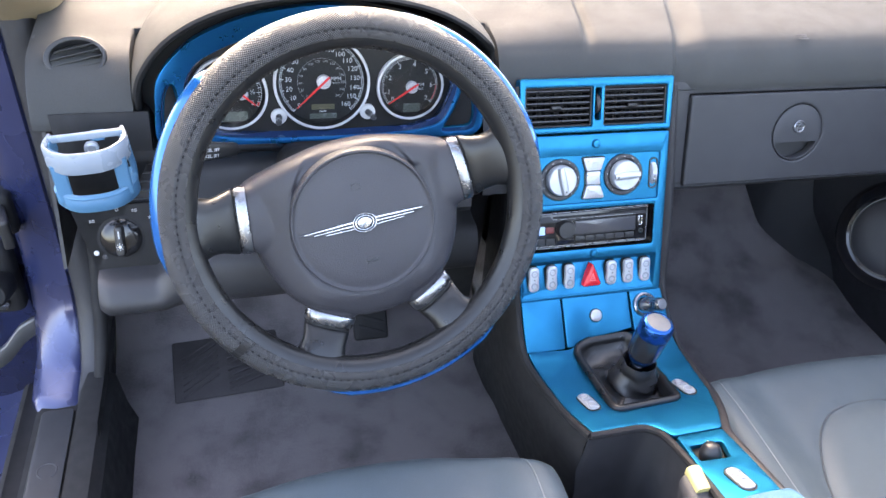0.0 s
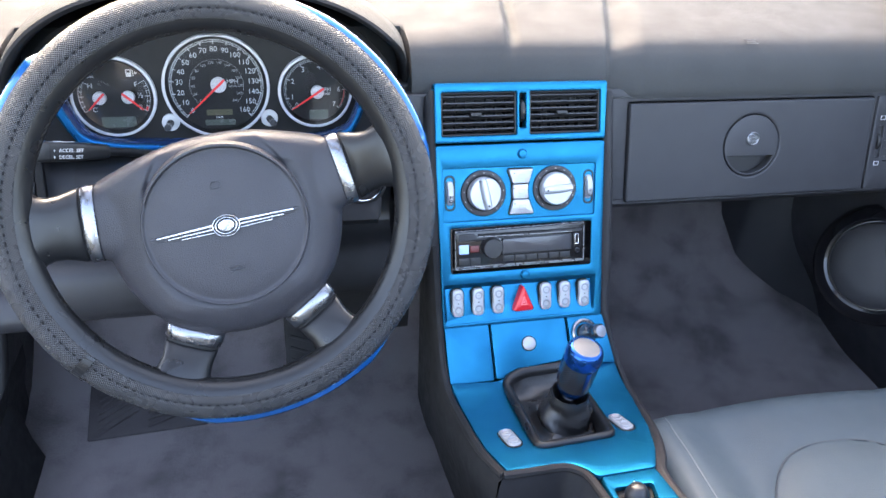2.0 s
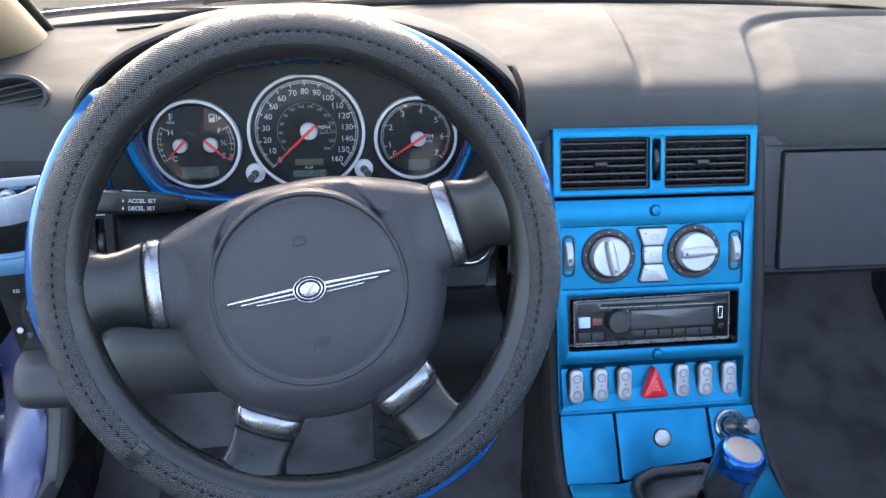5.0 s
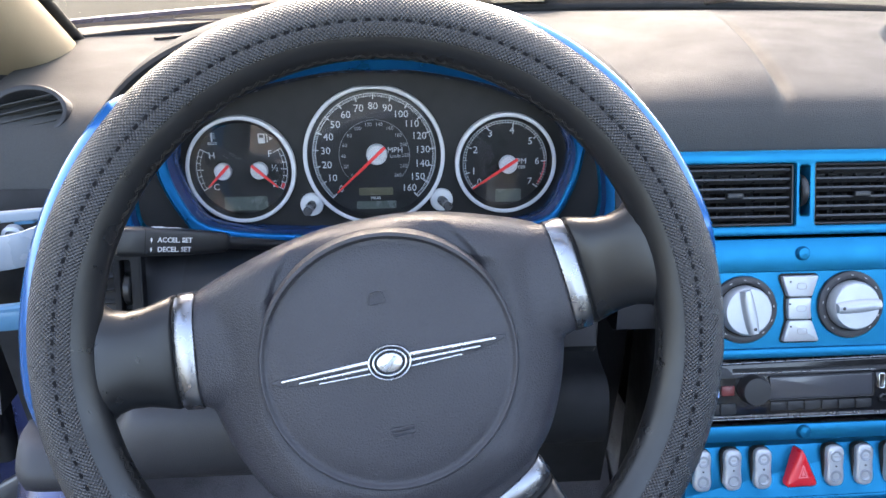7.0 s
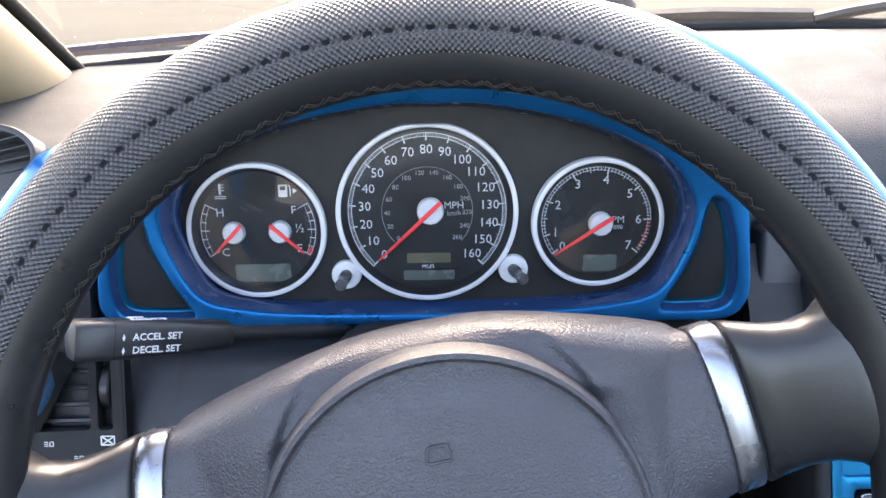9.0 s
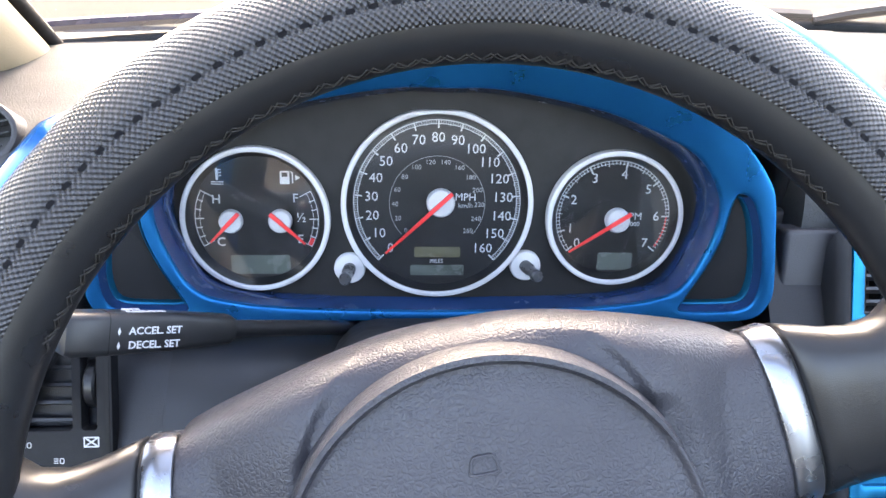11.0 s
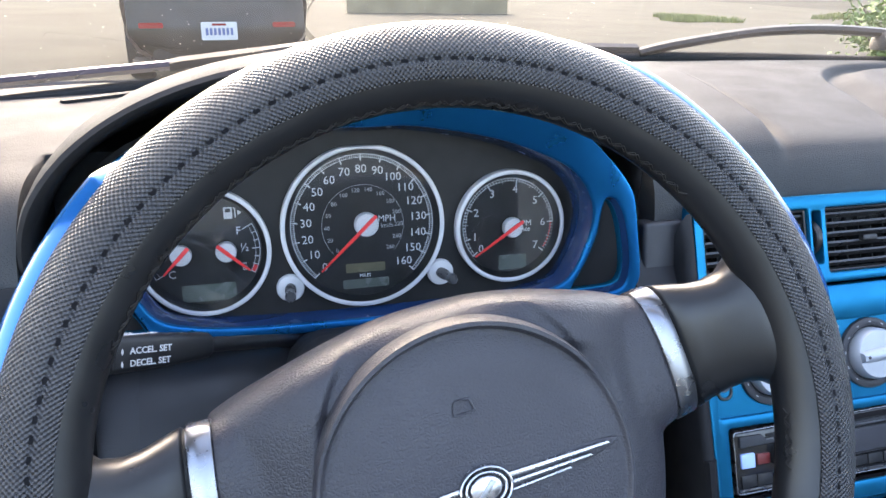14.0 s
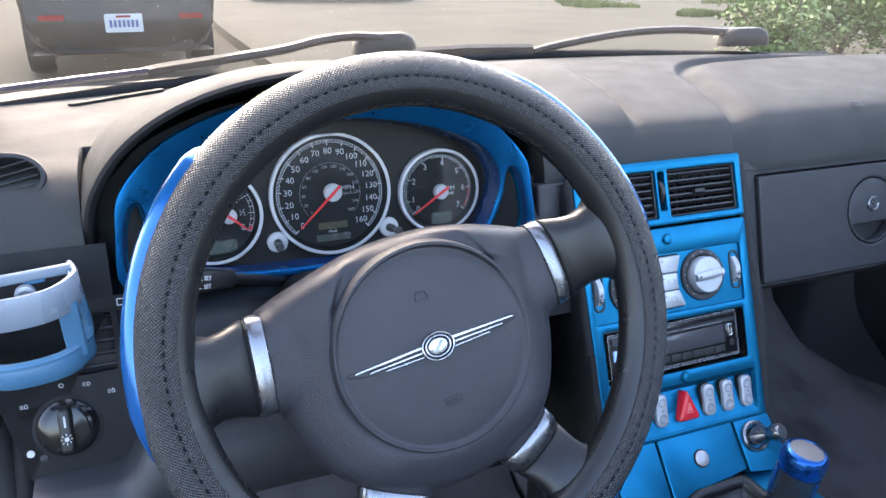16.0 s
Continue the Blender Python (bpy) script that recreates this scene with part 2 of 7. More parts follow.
def glass_material(name, tint=(1, 1, 1), dust=0.0, rough=0.0, gloss=0.08):
    """Clear sheet glass: it lets light straight through, mirrors at a slant, and carries a film of dust."""
    mat = bpy.data.materials.new(name)
    mat.use_nodes = True
    nt = mat.node_tree
    nt.nodes.remove(nt.nodes["Principled BSDF"])
    out = nt.nodes["Material Output"]
    clear = nt.nodes.new("ShaderNodeBsdfTransparent")
    clear.inputs["Color"].default_value = (*tint, 1)
    mirror = nt.nodes.new("ShaderNodeBsdfGlossy")
    mirror.inputs["Roughness"].default_value = rough
    lw = nt.nodes.new("ShaderNodeLayerWeight")
    fifth = nt.nodes.new("ShaderNodeMath")
    fifth.operation, fifth.inputs[1].default_value = "POWER", 5.0
    nt.links.new(lw.outputs["Facing"], fifth.inputs[0])
    fr = nt.nodes.new("ShaderNodeMath")
    fr.operation, fr.inputs[1].default_value, fr.inputs[2].default_value = "MULTIPLY_ADD", 0.9, 0.045
    nt.links.new(fifth.outputs[0], fr.inputs[0])
    mix = nt.nodes.new("ShaderNodeMixShader")
    nt.links.new(fr.outputs[0], mix.inputs[0])
    nt.links.new(clear.outputs[0], mix.inputs[1])
    nt.links.new(mirror.outputs[0], mix.inputs[2])
    last = mix
    if dust:
        film = nt.nodes.new("ShaderNodeBsdfTranslucent")
        film.inputs["Color"].default_value = (0.85, 0.8, 0.7, 1)
        co = nt.nodes.new("ShaderNodeTexCoord")
        n = nt.nodes.new("ShaderNodeTexNoise")
        n.inputs["Scale"].default_value, n.inputs["Detail"].default_value = 9, 6
        nt.links.new(co.outputs["Object"], n.inputs["Vector"])
        specks = nt.nodes.new("ShaderNodeTexVoronoi")
        specks.inputs["Scale"].default_value = 110
        nt.links.new(co.outputs["Object"], specks.inputs["Vector"])
        dot = nt.nodes.new("ShaderNodeMapRange")
        dot.inputs["From Min"].default_value, dot.inputs["From Max"].default_value = 0.07, 0.03
        dot.inputs["To Max"].default_value = 0.5
        nt.links.new(specks.outputs["Distance"], dot.inputs["Value"])
        amount = nt.nodes.new("ShaderNodeMath")
        amount.operation = "MULTIPLY_ADD"
        nt.links.new(n.outputs["Fac"], amount.inputs[0])
        amount.inputs[1].default_value = dust * 2
        nt.links.new(dot.outputs["Result"], amount.inputs[2])
        mix2 = nt.nodes.new("ShaderNodeMixShader")
        nt.links.new(amount.outputs[0], mix2.inputs[0])
        nt.links.new(mix.outputs[0], mix2.inputs[1])
        nt.links.new(film.outputs[0], mix2.inputs[2])
        last = mix2
    nt.links.new(last.outputs[0], out.inputs["Surface"])
    return mat


BLUE = material("satin_blue_paint", (0.0, 0.130, 0.248), 0.36, metal=0.75, coat=0.0, specular=0.06, spread=0.1, stain=14, grain=0.00015, grain_scale=1400, bump=0.15)
# Bluer copy of BLUE; the shade under the hood is put into it.
BEZELBLUE = material("hood_shaded_blue_paint", (0.0, 0.130, 0.335), 0.33, metal=0.75, specular=0.1, spread=0.1, stain=14, grain=0.00015, grain_scale=1400, bump=0.15)
BLUE_CARBON = material("glossy_blue_wheel_inlay", (0.0, 0.105, 0.345), 0.16, metal=0.5, coat=0.35, specular=0.5, spread=0.1, stain=30)
BODY = material("violet_blue_metallic_body_paint", (0.024, 0.032, 0.090), 0.28, metal=0.45, coat=0.6, spread=0.15, stain=6)
DASH = material("soft_grey_dashboard_vinyl", (0.0445, 0.0450, 0.0450), 0.72, specular=0.13, spread=0.14, stain=7, grain=0.0005, grain_scale=520, cells=True, bump=0.35)
SLATGREY = material("satin_black_vent_slat", (0.03, 0.03, 0.032), 0.32, spread=0.15, stain=30)
PLASTIC = material("charcoal_moulded_plastic", (0.024, 0.024, 0.027), 0.5, specular=0.42, spread=0.15, stain=11, grain=0.0003, grain_scale=900, cells=True, bump=0.3)
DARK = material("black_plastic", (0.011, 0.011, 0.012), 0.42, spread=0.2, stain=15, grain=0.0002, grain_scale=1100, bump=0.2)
CONSOLEBLACK = material("matt_black_console_moulding", (0.016, 0.0155, 0.0175), 0.55, specular=0.26, spread=0.2, stain=11, grain=0.0003, grain_scale=900, cells=True, bump=0.3)
# Near black: the lack of light in ducts, gaps and sockets, as colour.
VOID = material("unlit_recess_black", (0.004, 0.004, 0.004), 0.8, spread=0.2)
GLOSSBLACK = material("glossy_black_plastic", (0.008, 0.008, 0.009), 0.14, spread=0.2, stain=25, rough_spread=0.05)
LEATHER = material("black_steering_wheel_leather", (0.0080, 0.0083, 0.0092), 0.33, specular=0.40, spread=0.15, stain=14, grain=0.0002, grain_scale=1300, cells=True, bump=0.12)
GAITER = material("black_gaiter_leather", (0.014, 0.014, 0.015), 0.33, spread=0.2, stain=20, grain=0.0003, grain_scale=900, cells=True, bump=0.2)
HUB = material("dark_grey_grained_airbag_cover", (0.0300, 0.0292, 0.0340), 0.39, specular=0.31, spread=0.12, stain=12, grain=0.0006, grain_scale=560, cells=True, bump=0.30)
WEAVE = weave_material("black_perforated_wheel_cover", (0.0270, 0.0265, 0.028), 0.0023, 0.28, 0.0005, 0.48, 1.5)
THREAD = material("black_thread", (0.006, 0.006, 0.007), 0.9, specular=0.1)
GREYTHREAD = material("dark_grey_thread", (0.022, 0.0205, 0.0195), 0.8, specular=0.15)
CHROME = material("polished_chrome", (0.78, 0.79, 0.81), 0.1, metal=1.0, spread=0.05, rough_spread=0.05)
EMBLEM = material("dull_chrome_emblem", (0.42, 0.43, 0.45), 0.22, metal=0.95, spread=0.08, stain=90)
# Darker copy of SILVER: sky glare held down, dimples shaded, both by colour.
SHADEDSILVER = material("shaded_silver_paint", (0.24, 0.255, 0.275), 0.42, metal=0.3, specular=0.3, spread=0.08, stain=40)
ARMREST = material("dull_blue_armrest_leather", (0.035, 0.10, 0.17), 0.6, specular=0.25, spread=0.12, stain=14, grain=0.0004, grain_scale=700, cells=True, bump=0.25)
SATIN = material("brushed_satin_metal", (0.215, 0.22, 0.235), 0.28, metal=0.95, spread=0.05, stain=30, rough_spread=0.03)
SILVER = material("silver_painted_plastic", (0.375, 0.39, 0.41), 0.38, metal=0.5, specular=0.35, spread=0.08, stain=30)
RED = material("red_translucent_button", (0.55, 0.012, 0.02), 0.32, coat=0.3, spread=0.1, stain=40)
NEEDLE = material("red_needle", (0.75, 0.03, 0.03), 0.4, spread=0.1)
DISCGREY = material("dull_grey_metal_disc", (0.11, 0.11, 0.112), 0.42, metal=0.7, spread=0.05, stain=40)
RINGWHITE = material("satin_white_gauge_ring", (0.45, 0.45, 0.46), 0.4, spread=0.05, stain=40)
# Slopes inside the surround and pockets, darker than the blue face.
NAVY = material("glossy_navy_slope", (0.010, 0.034, 0.10), 0.22, coat=0.1, spread=0.1, stain=25)
STEMGREY = material("dark_grey_push_stem", (0.05, 0.05, 0.052), 0.3, spread=0.1, stain=60)
WHITE = material("white_print", (0.52, 0.52, 0.52), 0.5, spread=0.05)
GREYPRINT = material("grey_print", (0.3, 0.3, 0.3), 0.5, spread=0.05)
DIAL = material("black_dial_face", (0.0125, 0.0123, 0.0125), 0.6, specular=0.3, spread=0.15, stain=30)
LCD = material("unlit_liquid_crystal_display", (0.1, 0.115, 0.1), 0.25, spread=0.1, stain=30)
LCDWARM = material("unlit_amber_display", (0.12, 0.11, 0.07), 0.25, spread=0.1, stain=30)
SEATLEATHER = material("blue_grey_seat_leather", (0.051, 0.068, 0.078), 0.5, specular=0.32, spread=0.1, stain=9, grain=0.0005, grain_scale=450, cells=True, bump=0.25)
SEATSEAM = material("pale_grey_seat_thread", (0.14, 0.155, 0.16), 0.6, spread=0.1)
SEATDARK = material("dark_grey_seat_piping", (0.04, 0.046, 0.05), 0.5, spread=0.1)
HAZARDMARK = material("pale_red_hazard_sign", (0.72, 0.16, 0.17), 0.4, spread=0.05)
CARPET = material("charcoal_carpet", (0.100, 0.086, 0.090), 0.95, spread=0.75, stain=13, grain=0.002, grain_scale=700, bump=0.7, fleck=0.1, specular=0.1, sheen=0.2)
_nap = [n for n in CARPET.node_tree.nodes if n.type == "VALTORGB"][0]
_nap.color_ramp.elements[0].position, _nap.color_ramp.elements[1].position = 0.50, 0.80   # brushed patches of the pile
_nap.color_ramp.elements[0].color, _nap.color_ramp.elements[1].color = (0.050, 0.044, 0.047, 1), (0.135, 0.119, 0.122, 1)
PADGREY = material("worn_black_rubber_pad", (0.046, 0.042, 0.043), 0.95, specular=0.08, spread=0.35, stain=14)
WIPERBLACK = material("satin_black_wiper_steel", (0.006, 0.0065, 0.008), 0.45, specular=0.3, spread=0.2, stain=20)
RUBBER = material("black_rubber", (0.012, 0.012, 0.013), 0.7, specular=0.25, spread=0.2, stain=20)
BEIGE = material("beige_pillar_trim", (0.28, 0.22, 0.14), 0.7, spread=0.08, stain=6, grain=0.0004, grain_scale=700, bump=0.3)
CUPBLUE = material("dull_blue_moulded_plastic", (0.050, 0.150, 0.250), 0.35, spread=0.08, stain=15)
CUPWHITE = material("white_moulded_plastic", (0.20, 0.235, 0.28), 0.3, spread=0.05, stain=15)
CREAM = material("cream_yellow_plastic", (0.46, 0.40, 0.16), 0.45, spread=0.1, stain=40)
SILLMETAL = material("grey_door_sill_plate", (0.036, 0.038, 0.042), 0.55, metal=0.3, spread=0.12, stain=12)
KNOBBLUE = material("anodised_blue_metal", (0.004, 0.070, 0.25), 0.22, metal=0.85, coat=0.1, spread=0.08, stain=40)
DISPLAYBLUE = material("pale_blue_radio_key", (0.35, 0.5, 0.85), 0.3, spread=0.08)
DARKRED = material("dark_red_radio_key", (0.12, 0.012, 0.012), 0.3, spread=0.1)
RADIOGREY = material("smoked_grey_radio_display", (0.045, 0.045, 0.05), 0.18, spread=0.15, stain=20)
SCREEN = glass_material("dusty_windscreen_glass", (0.78, 0.80, 0.78), dust=0.009)
LENS = glass_material("clear_gauge_lens", (0.95, 0.96, 0.97), rough=0.02)
ASPHALT = material("sunlit_worn_asphalt", (0.038, 0.037, 0.030), 1.0, specular=0.1, rough_spread=0.0, spread=0.3, stain=0.35, grain=0.004, grain_scale=60, bump=0.4, fleck=0.2)
CONCRETE = material("pale_concrete", (0.066, 0.063, 0.050), 1.0, specular=0.1, rough_spread=0.0, spread=0.2, stain=0.8, grain=0.004, grain_scale=50, bump=0.4)
GRASSMAT = material("dry_green_grass", (0.12, 0.14, 0.04), 0.8, spread=0.45, stain=3)
LEAF = material("sunlit_leaf", (0.12, 0.18, 0.045), 0.6, spread=0.3, stain=6)
BARK = material("brown_bark", (0.1, 0.075, 0.05), 0.9, spread=0.3, stain=10)
CARBLACK = material("black_car_paint", (0.012, 0.011, 0.010), 0.4, coat=0.1, specular=0.3, spread=0.2, stain=3)
LAMPRED = material("red_lamp_lens", (0.2, 0.008, 0.01), 0.2, spread=0.15, stain=8)
PLATEWHITE = material("white_number_plate", (0.42, 0.43, 0.44), 0.4, spread=0.08, stain=10)
PLATEBAR = material("dark_blue_plate_print", (0.05, 0.08, 0.2), 0.5, spread=0.1)
WINDOWDARK = material("dark_car_window", (0.01, 0.011, 0.013), 0.06, spread=0.2, rough_spread=0.03)

# ---- frames of reference inside the car (x to the right, y ahead, z up; the ground is z = 0) ----
def facing(y, z, dy, dz):
    """The plane through (0, y, z) whose downward direction is (dy, dz): local x right, y up the face, z towards the driver."""
    d = Vector((0, dy, dz)).normalized()
    return axes((0, y, z), (1, 0, 0), -d, Vector((1, 0, 0)).cross(-d))


GAUGES = facing(1.0, 0.82, -math.sin(radians(6)), -math.cos(radians(6)))
CONSOLE = facing(0.976, 0.827, -0.107, -0.284)
MIDDLE = facing(0.869, 0.543, -0.047, -0.059)
GLOVE = facing(0.983, 0.795, -0.033, -0.12)
LEFT = facing(0.9513, 0.80, -0.0476, -0.14)
COLUMN = facing(0.7564, 0.790, -math.sin(radians(22.6)), -math.cos(radians(22.6)))
COLUMN = Matrix.Translation((0.005, 0, 0)) @ COLUMN
WHEEL = COLUMN @ pose(0, 0, 0, 0, 0, 10)
CENTRE = 0.355


def step(a, b, t):
    t = min(1, max(0, (t - a) / (b - a)))
    return t * t * (3 - 2 * t)


def screen_base(x):
    return 1.39 - 0.30 * (x - CENTRE) ** 2


# ---- dashboard ----
dashboard = thing("dashboard", (CENTRE, 1.2, 0.6), "dark grey vinyl dashboard with padded top and side vents", "dashboard")
_left = [(0.990, 0.786), (0.957, 0.790), (0.953, 0.797), (0.956, 0.810), (0.966, 0.832), (0.982, 0.850), (1.005, 0.862)]
_right = [(1.02, 0.792), (0.990, 0.796), (0.984, 0.803), (0.984, 0.817), (0.989, 0.837), (1.001, 0.8535), (1.022, 0.8645)]
_rise_l, _rise_r = [0.868, 0.873, 0.8765, 0.879, 0.880, 0.877], [0.8735, 0.880, 0.885, 0.888, 0.889, 0.886]


def dash_height(x, y):
    """The padded relief on the dashboard's top: the crease beside the driver and the airbag lid in its groove."""
    k = x - (0.338 + 0.235 * (y - 1.0) - 0.20 * (y - 1.0) ** 2)
    fade = step(0.985, 1.05, y) * (1 - step(1.27, 1.37, y))
    ridge = fade * (-0.0048 * math.exp(-((k - 0.010) / 0.0065) ** 2))
    shelf = 0.0090 * fade * (1 - step(-0.004, 0.007, k)) * step(-0.16, -0.006, k)
    edge_x = 0.476 + 0.36 * max(0, y - 1.0)
    edge_y = 1.292 - 0.5 * (x - 0.79) ** 2
    px, py = x - edge_x, edge_y - y
    d = min(px, py) if max(px, py) > 0.09 else 0.09 - math.hypot(max(0, 0.09 - px), max(0, 0.09 - py))
    lid = -0.0090 * step(-0.008, 0.004, d) + 0.0110 * step(0.004, 0.05, d)
    return ridge + shelf + lid


def dash_section(x):
    w = step(-0.22, 0.22, x)
    pts = [(a[0] * (1 - w) + b[0] * w, a[1] * (1 - w) + b[1] * w) for a, b in zip(_left, _right)]
    y0, y1 = pts[-1][0], screen_base(x)
    for i in range(6):
        k = (i + 1) / 6
        pts.append((y0 + (y1 - y0) * k, _rise_l[i] * (1 - w) + _rise_r[i] * w))
    return pts


def dash_pad():
    rings = []
    for i in range(577):
        x = -0.325 + 1.44 * i / 576
        line = smooth(dash_section(x), 13)
        out = []
        for j, (y, z) in enumerate(line):
            if abs(x) < 0.219 and y < 1.06:
                out.append((x, 1.06, max(z, 0.80)))
                continue
            a, b = line[max(j - 1, 0)], line[min(j + 1, len(line) - 1)]
            n = Vector((-(b[1] - a[1]), b[0] - a[0])).normalized()
            h = dash_height(x, y) if z > 0.80 else 0
            drop = 0.03 * step(1.0, 1.085, x) ** 2
            out.append((x, y + n.x * h, z + n.y * h - drop))
        out.append((x, line[-1][0] + 0.01, 0.80))
        rings.append(out)
    return loft(rings, closed=False)


part("dash_pad", dash_pad(), DASH, dashboard, "soft padded grey vinyl top", angle=60)


def dash_end(x, name):
    pts = [(y, z) for y, z in smooth(dash_section(x), 4)] + [(screen_base(x), 0.62), (0.93, 0.62)]
    m = axes((x, 0, 0), (0, 1, 0), (0, 0, 1), (1, 0, 0))
    return slab(pts, -0.004, 0.0, 0, m=m)


part("end_cap", dash_end(-0.322, "left"), PLASTIC, dashboard)

# hooded binnacle over the instruments
BIN_BASE = 0.80


def arch(w, top, n=56, base=BIN_BASE, p=2.3):
    pts = []
    for i in range(n + 1):
        a = math.pi * i / n
        c, s = math.cos(a), math.sin(a)
        pts.append((w * math.copysign(abs(c) ** (2 / p), c), base + (top - base) * abs(s) ** (2 / p)))
    return pts


def binnacle_hood(first, last):
    rings = []
    for y, w, top in list(((1.045, 0.218, 0.922), (1.0, 0.2105, 0.934), (0.966, 0.2065, 0.944), (0.946, 0.2065, 0.9455), (0.9395, 0.2085, 0.9475), (0.9385, 0.2115, 0.9505), (0.9415, 0.2145, 0.953), (0.950, 0.2165, 0.9545), (0.98, 0.220, 0.9545), (1.02, 0.224, 0.950), (1.07, 0.227, 0.941), (1.13, 0.228, 0.927), (1.19, 0.226, 0.911), (1.25, 0.22, 0.895), (1.31, 0.21, 0.876)))[first:last]:
        rings.append([(x + 0.001, y + 0.02 * (0.95 - z) + 0.40 * max(0.0, 0.865 - z) * (1 - step(0.98, 1.06, y)) + (0.05 * step(0.895, 0.845, z) * (1 - step(0.99, 1.06, y)) if x > 0 else 0.0), z) for x, z in arch(w + 0.007, top - 0.0075)])
    return loft(rings, closed=False)


# Inner face and lip in black, the outside in grey vinyl.
part("hood_inside", binnacle_hood(0, 7), RUBBER, dashboard, "black inner face and lip of the hood", angle=60)
part("binnacle_hood", binnacle_hood(6, 15), DASH, dashboard, "arched grey hood over the instruments", angle=60)

# lower dashboard and knee roll
def knee(first=0, last=62, rows=None, out=0.0):
    rings = []
    for i in range(first, last):
        x = -0.279 + 0.475 * min(i, 60) / 60
        end = 0.010 * (1 - step(-0.279, -0.266, x)) ** 2
        w = step(-0.215, -0.185, x)
        c = step(0.13, 0.25, abs(x - 0.005) + 0.1)
        roll = 0.033 * w
        k = w
        away = step(0.04, 0.13, x)
        pts = [(1.03, 0.80 - 0.056 * k), (0.958 + 0.026 * k, 0.80 - 0.056 * k), (0.932 + 0.016 * k, 0.72 + 0.014 * w), (0.912 - 0.005 * w, 0.652 + roll), (0.888, 0.642 + roll), (0.866, 0.640 + roll), (0.853, 0.630 + roll), (0.8465, 0.618 + 0.6 * roll), (0.853, 0.604 + 0.3 * roll), (0.88, 0.594 + 0.2 * roll), (1.02, 0.58)]
        rings.append([(x, y + 0.072 * away * step(0.75, 0.69, z) - out + end, z - 0.042 * away * step(0.75, 0.69, z) + 0.5 * out) for y, z in smooth(pts, 3)[:rows]])
        if i == 61:
            rings[-1] = [(x + 0.001, max(y, 1.03), z) for _, y, z in rings[-1]]
    return loft(rings, closed=False)


part("knee_panel", knee(0, 42), PLASTIC, dashboard, "charcoal plastic lower dashboard", angle=50)
# Right end of the knee panel in black; its shade is put in too.
part("knee_panel", knee(41, 62), RUBBER, dashboard, "black lower panel beside the column, its shade coloured in", angle=50)
# Added black sheet standing for the shade behind the column.
part("column_shade", knee(15, 62, 10, 0.003), DARK, dashboard, "added black sheet for the shade behind the steering column", angle=50)
part("side_panel", loft([[(x, y, z) for x in (0.1985, 0.2005, 0.236, 0.240)] for y, z in ((0.985, 0.80), (0.957, 0.76), (0.936, 0.700), (0.934, 0.682), (0.945, 0.676), (1.02, 0.674))], closed=False, cap=(False, False)), CONSOLEBLACK, dashboard, "black panel beside the console", angle=50)
# Added black sheet in place of the dark open space beside the knee panel.
part("underdash_shade", loft([[(x, y, z) for x in (0.10, 0.17, 0.244)] for y, z in ((1.03, 0.69), (1.035, 0.56), (1.06, 0.40))], closed=False, cap=(False, False)), RUBBER, dashboard, "added black sheet for the dark space under the dashboard")

# switch and vent panel left of the wheel
_panel = [(-0.3050, -0.0320), (-0.186, -0.0320), (-0.186, -0.162), (-0.189, -0.165), (-0.208, -0.168), (-0.277, -0.172), (-0.281, -0.169)]
_vent_l = rquad([(-0.307, -0.044), (-0.2075, -0.044), (-0.2075, -0.092), (-0.303, -0.094)], 0.003)
_slot_l = rrect(-0.1985, -0.068, 0.0085, 0.048, 0.002)
part("switch_panel", plate(_panel, [_vent_l, _slot_l], -0.006, 0.004, 0.0003, m=LEFT), RUBBER, dashboard)
part("switch_panel", slab([(-0.307, 0.012), (-0.204, 0.012), (-0.204, -0.0322), (-0.303, -0.0322)], -0.006, 0.004, 0.0003, m=LEFT), RUBBER, dashboard)


def vent_box(parent, m, x0, x1, y0, y1, slats, depth=0.03):
    """A dark duct with its slats behind an opening in the local plane m."""
    w, h, cx, cy = x1 - x0, y1 - y0, (x0 + x1) / 2, (y0 + y1) / 2
    o = [(x0, y0), (x1, y0), (x1, y1), (x0, y1)]
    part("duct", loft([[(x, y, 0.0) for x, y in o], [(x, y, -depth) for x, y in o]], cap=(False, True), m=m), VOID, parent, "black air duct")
    bm = slab([(-0.0045, -0.0009), (0.0045, -0.0009), (0.0045, 0.0009), (-0.0045, 0.0009)], -w / 2, w / 2, 0)
    me = bpy.data.meshes.new("slat")
    bm.to_mesh(me)
    bm.free()
    for i in range(slats):
        y = y0 + h * (i + 0.5) / slats
        hang("slat", me, SLATGREY, parent, m=m @ axes((cx, y, -0.006), (0, 0.35, 0.94), (0, 0.94, -0.35), (1, 0, 0)))
    for i in range(7):
        x = x0 + w * (i + 0.5) / 7
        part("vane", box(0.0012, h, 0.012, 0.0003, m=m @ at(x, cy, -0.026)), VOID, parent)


vent_box(dashboard, LEFT, -0.307, -0.2075, -0.094, -0.044, 5)
part("thumbwheel", turned([(0.0125, -0.0032), (0.0135, -0.002), (0.0135, 0.002), (0.0125, 0.0032)], 24, m=LEFT @ at(-0.1985, -0.068, -0.008) @ pose(0, 0, 0, 0, 90, 0)), DARK, dashboard)
part("symbol", plate(rrect(-0.1975, -0.0375, 0.009, 0.006, 0.0005, 2), [rrect(-0.1975, -0.0375, 0.0075, 0.0045, 0.0004, 2)], 0.0035, 0.0043, 0.0001, m=LEFT), WHITE, dashboard)
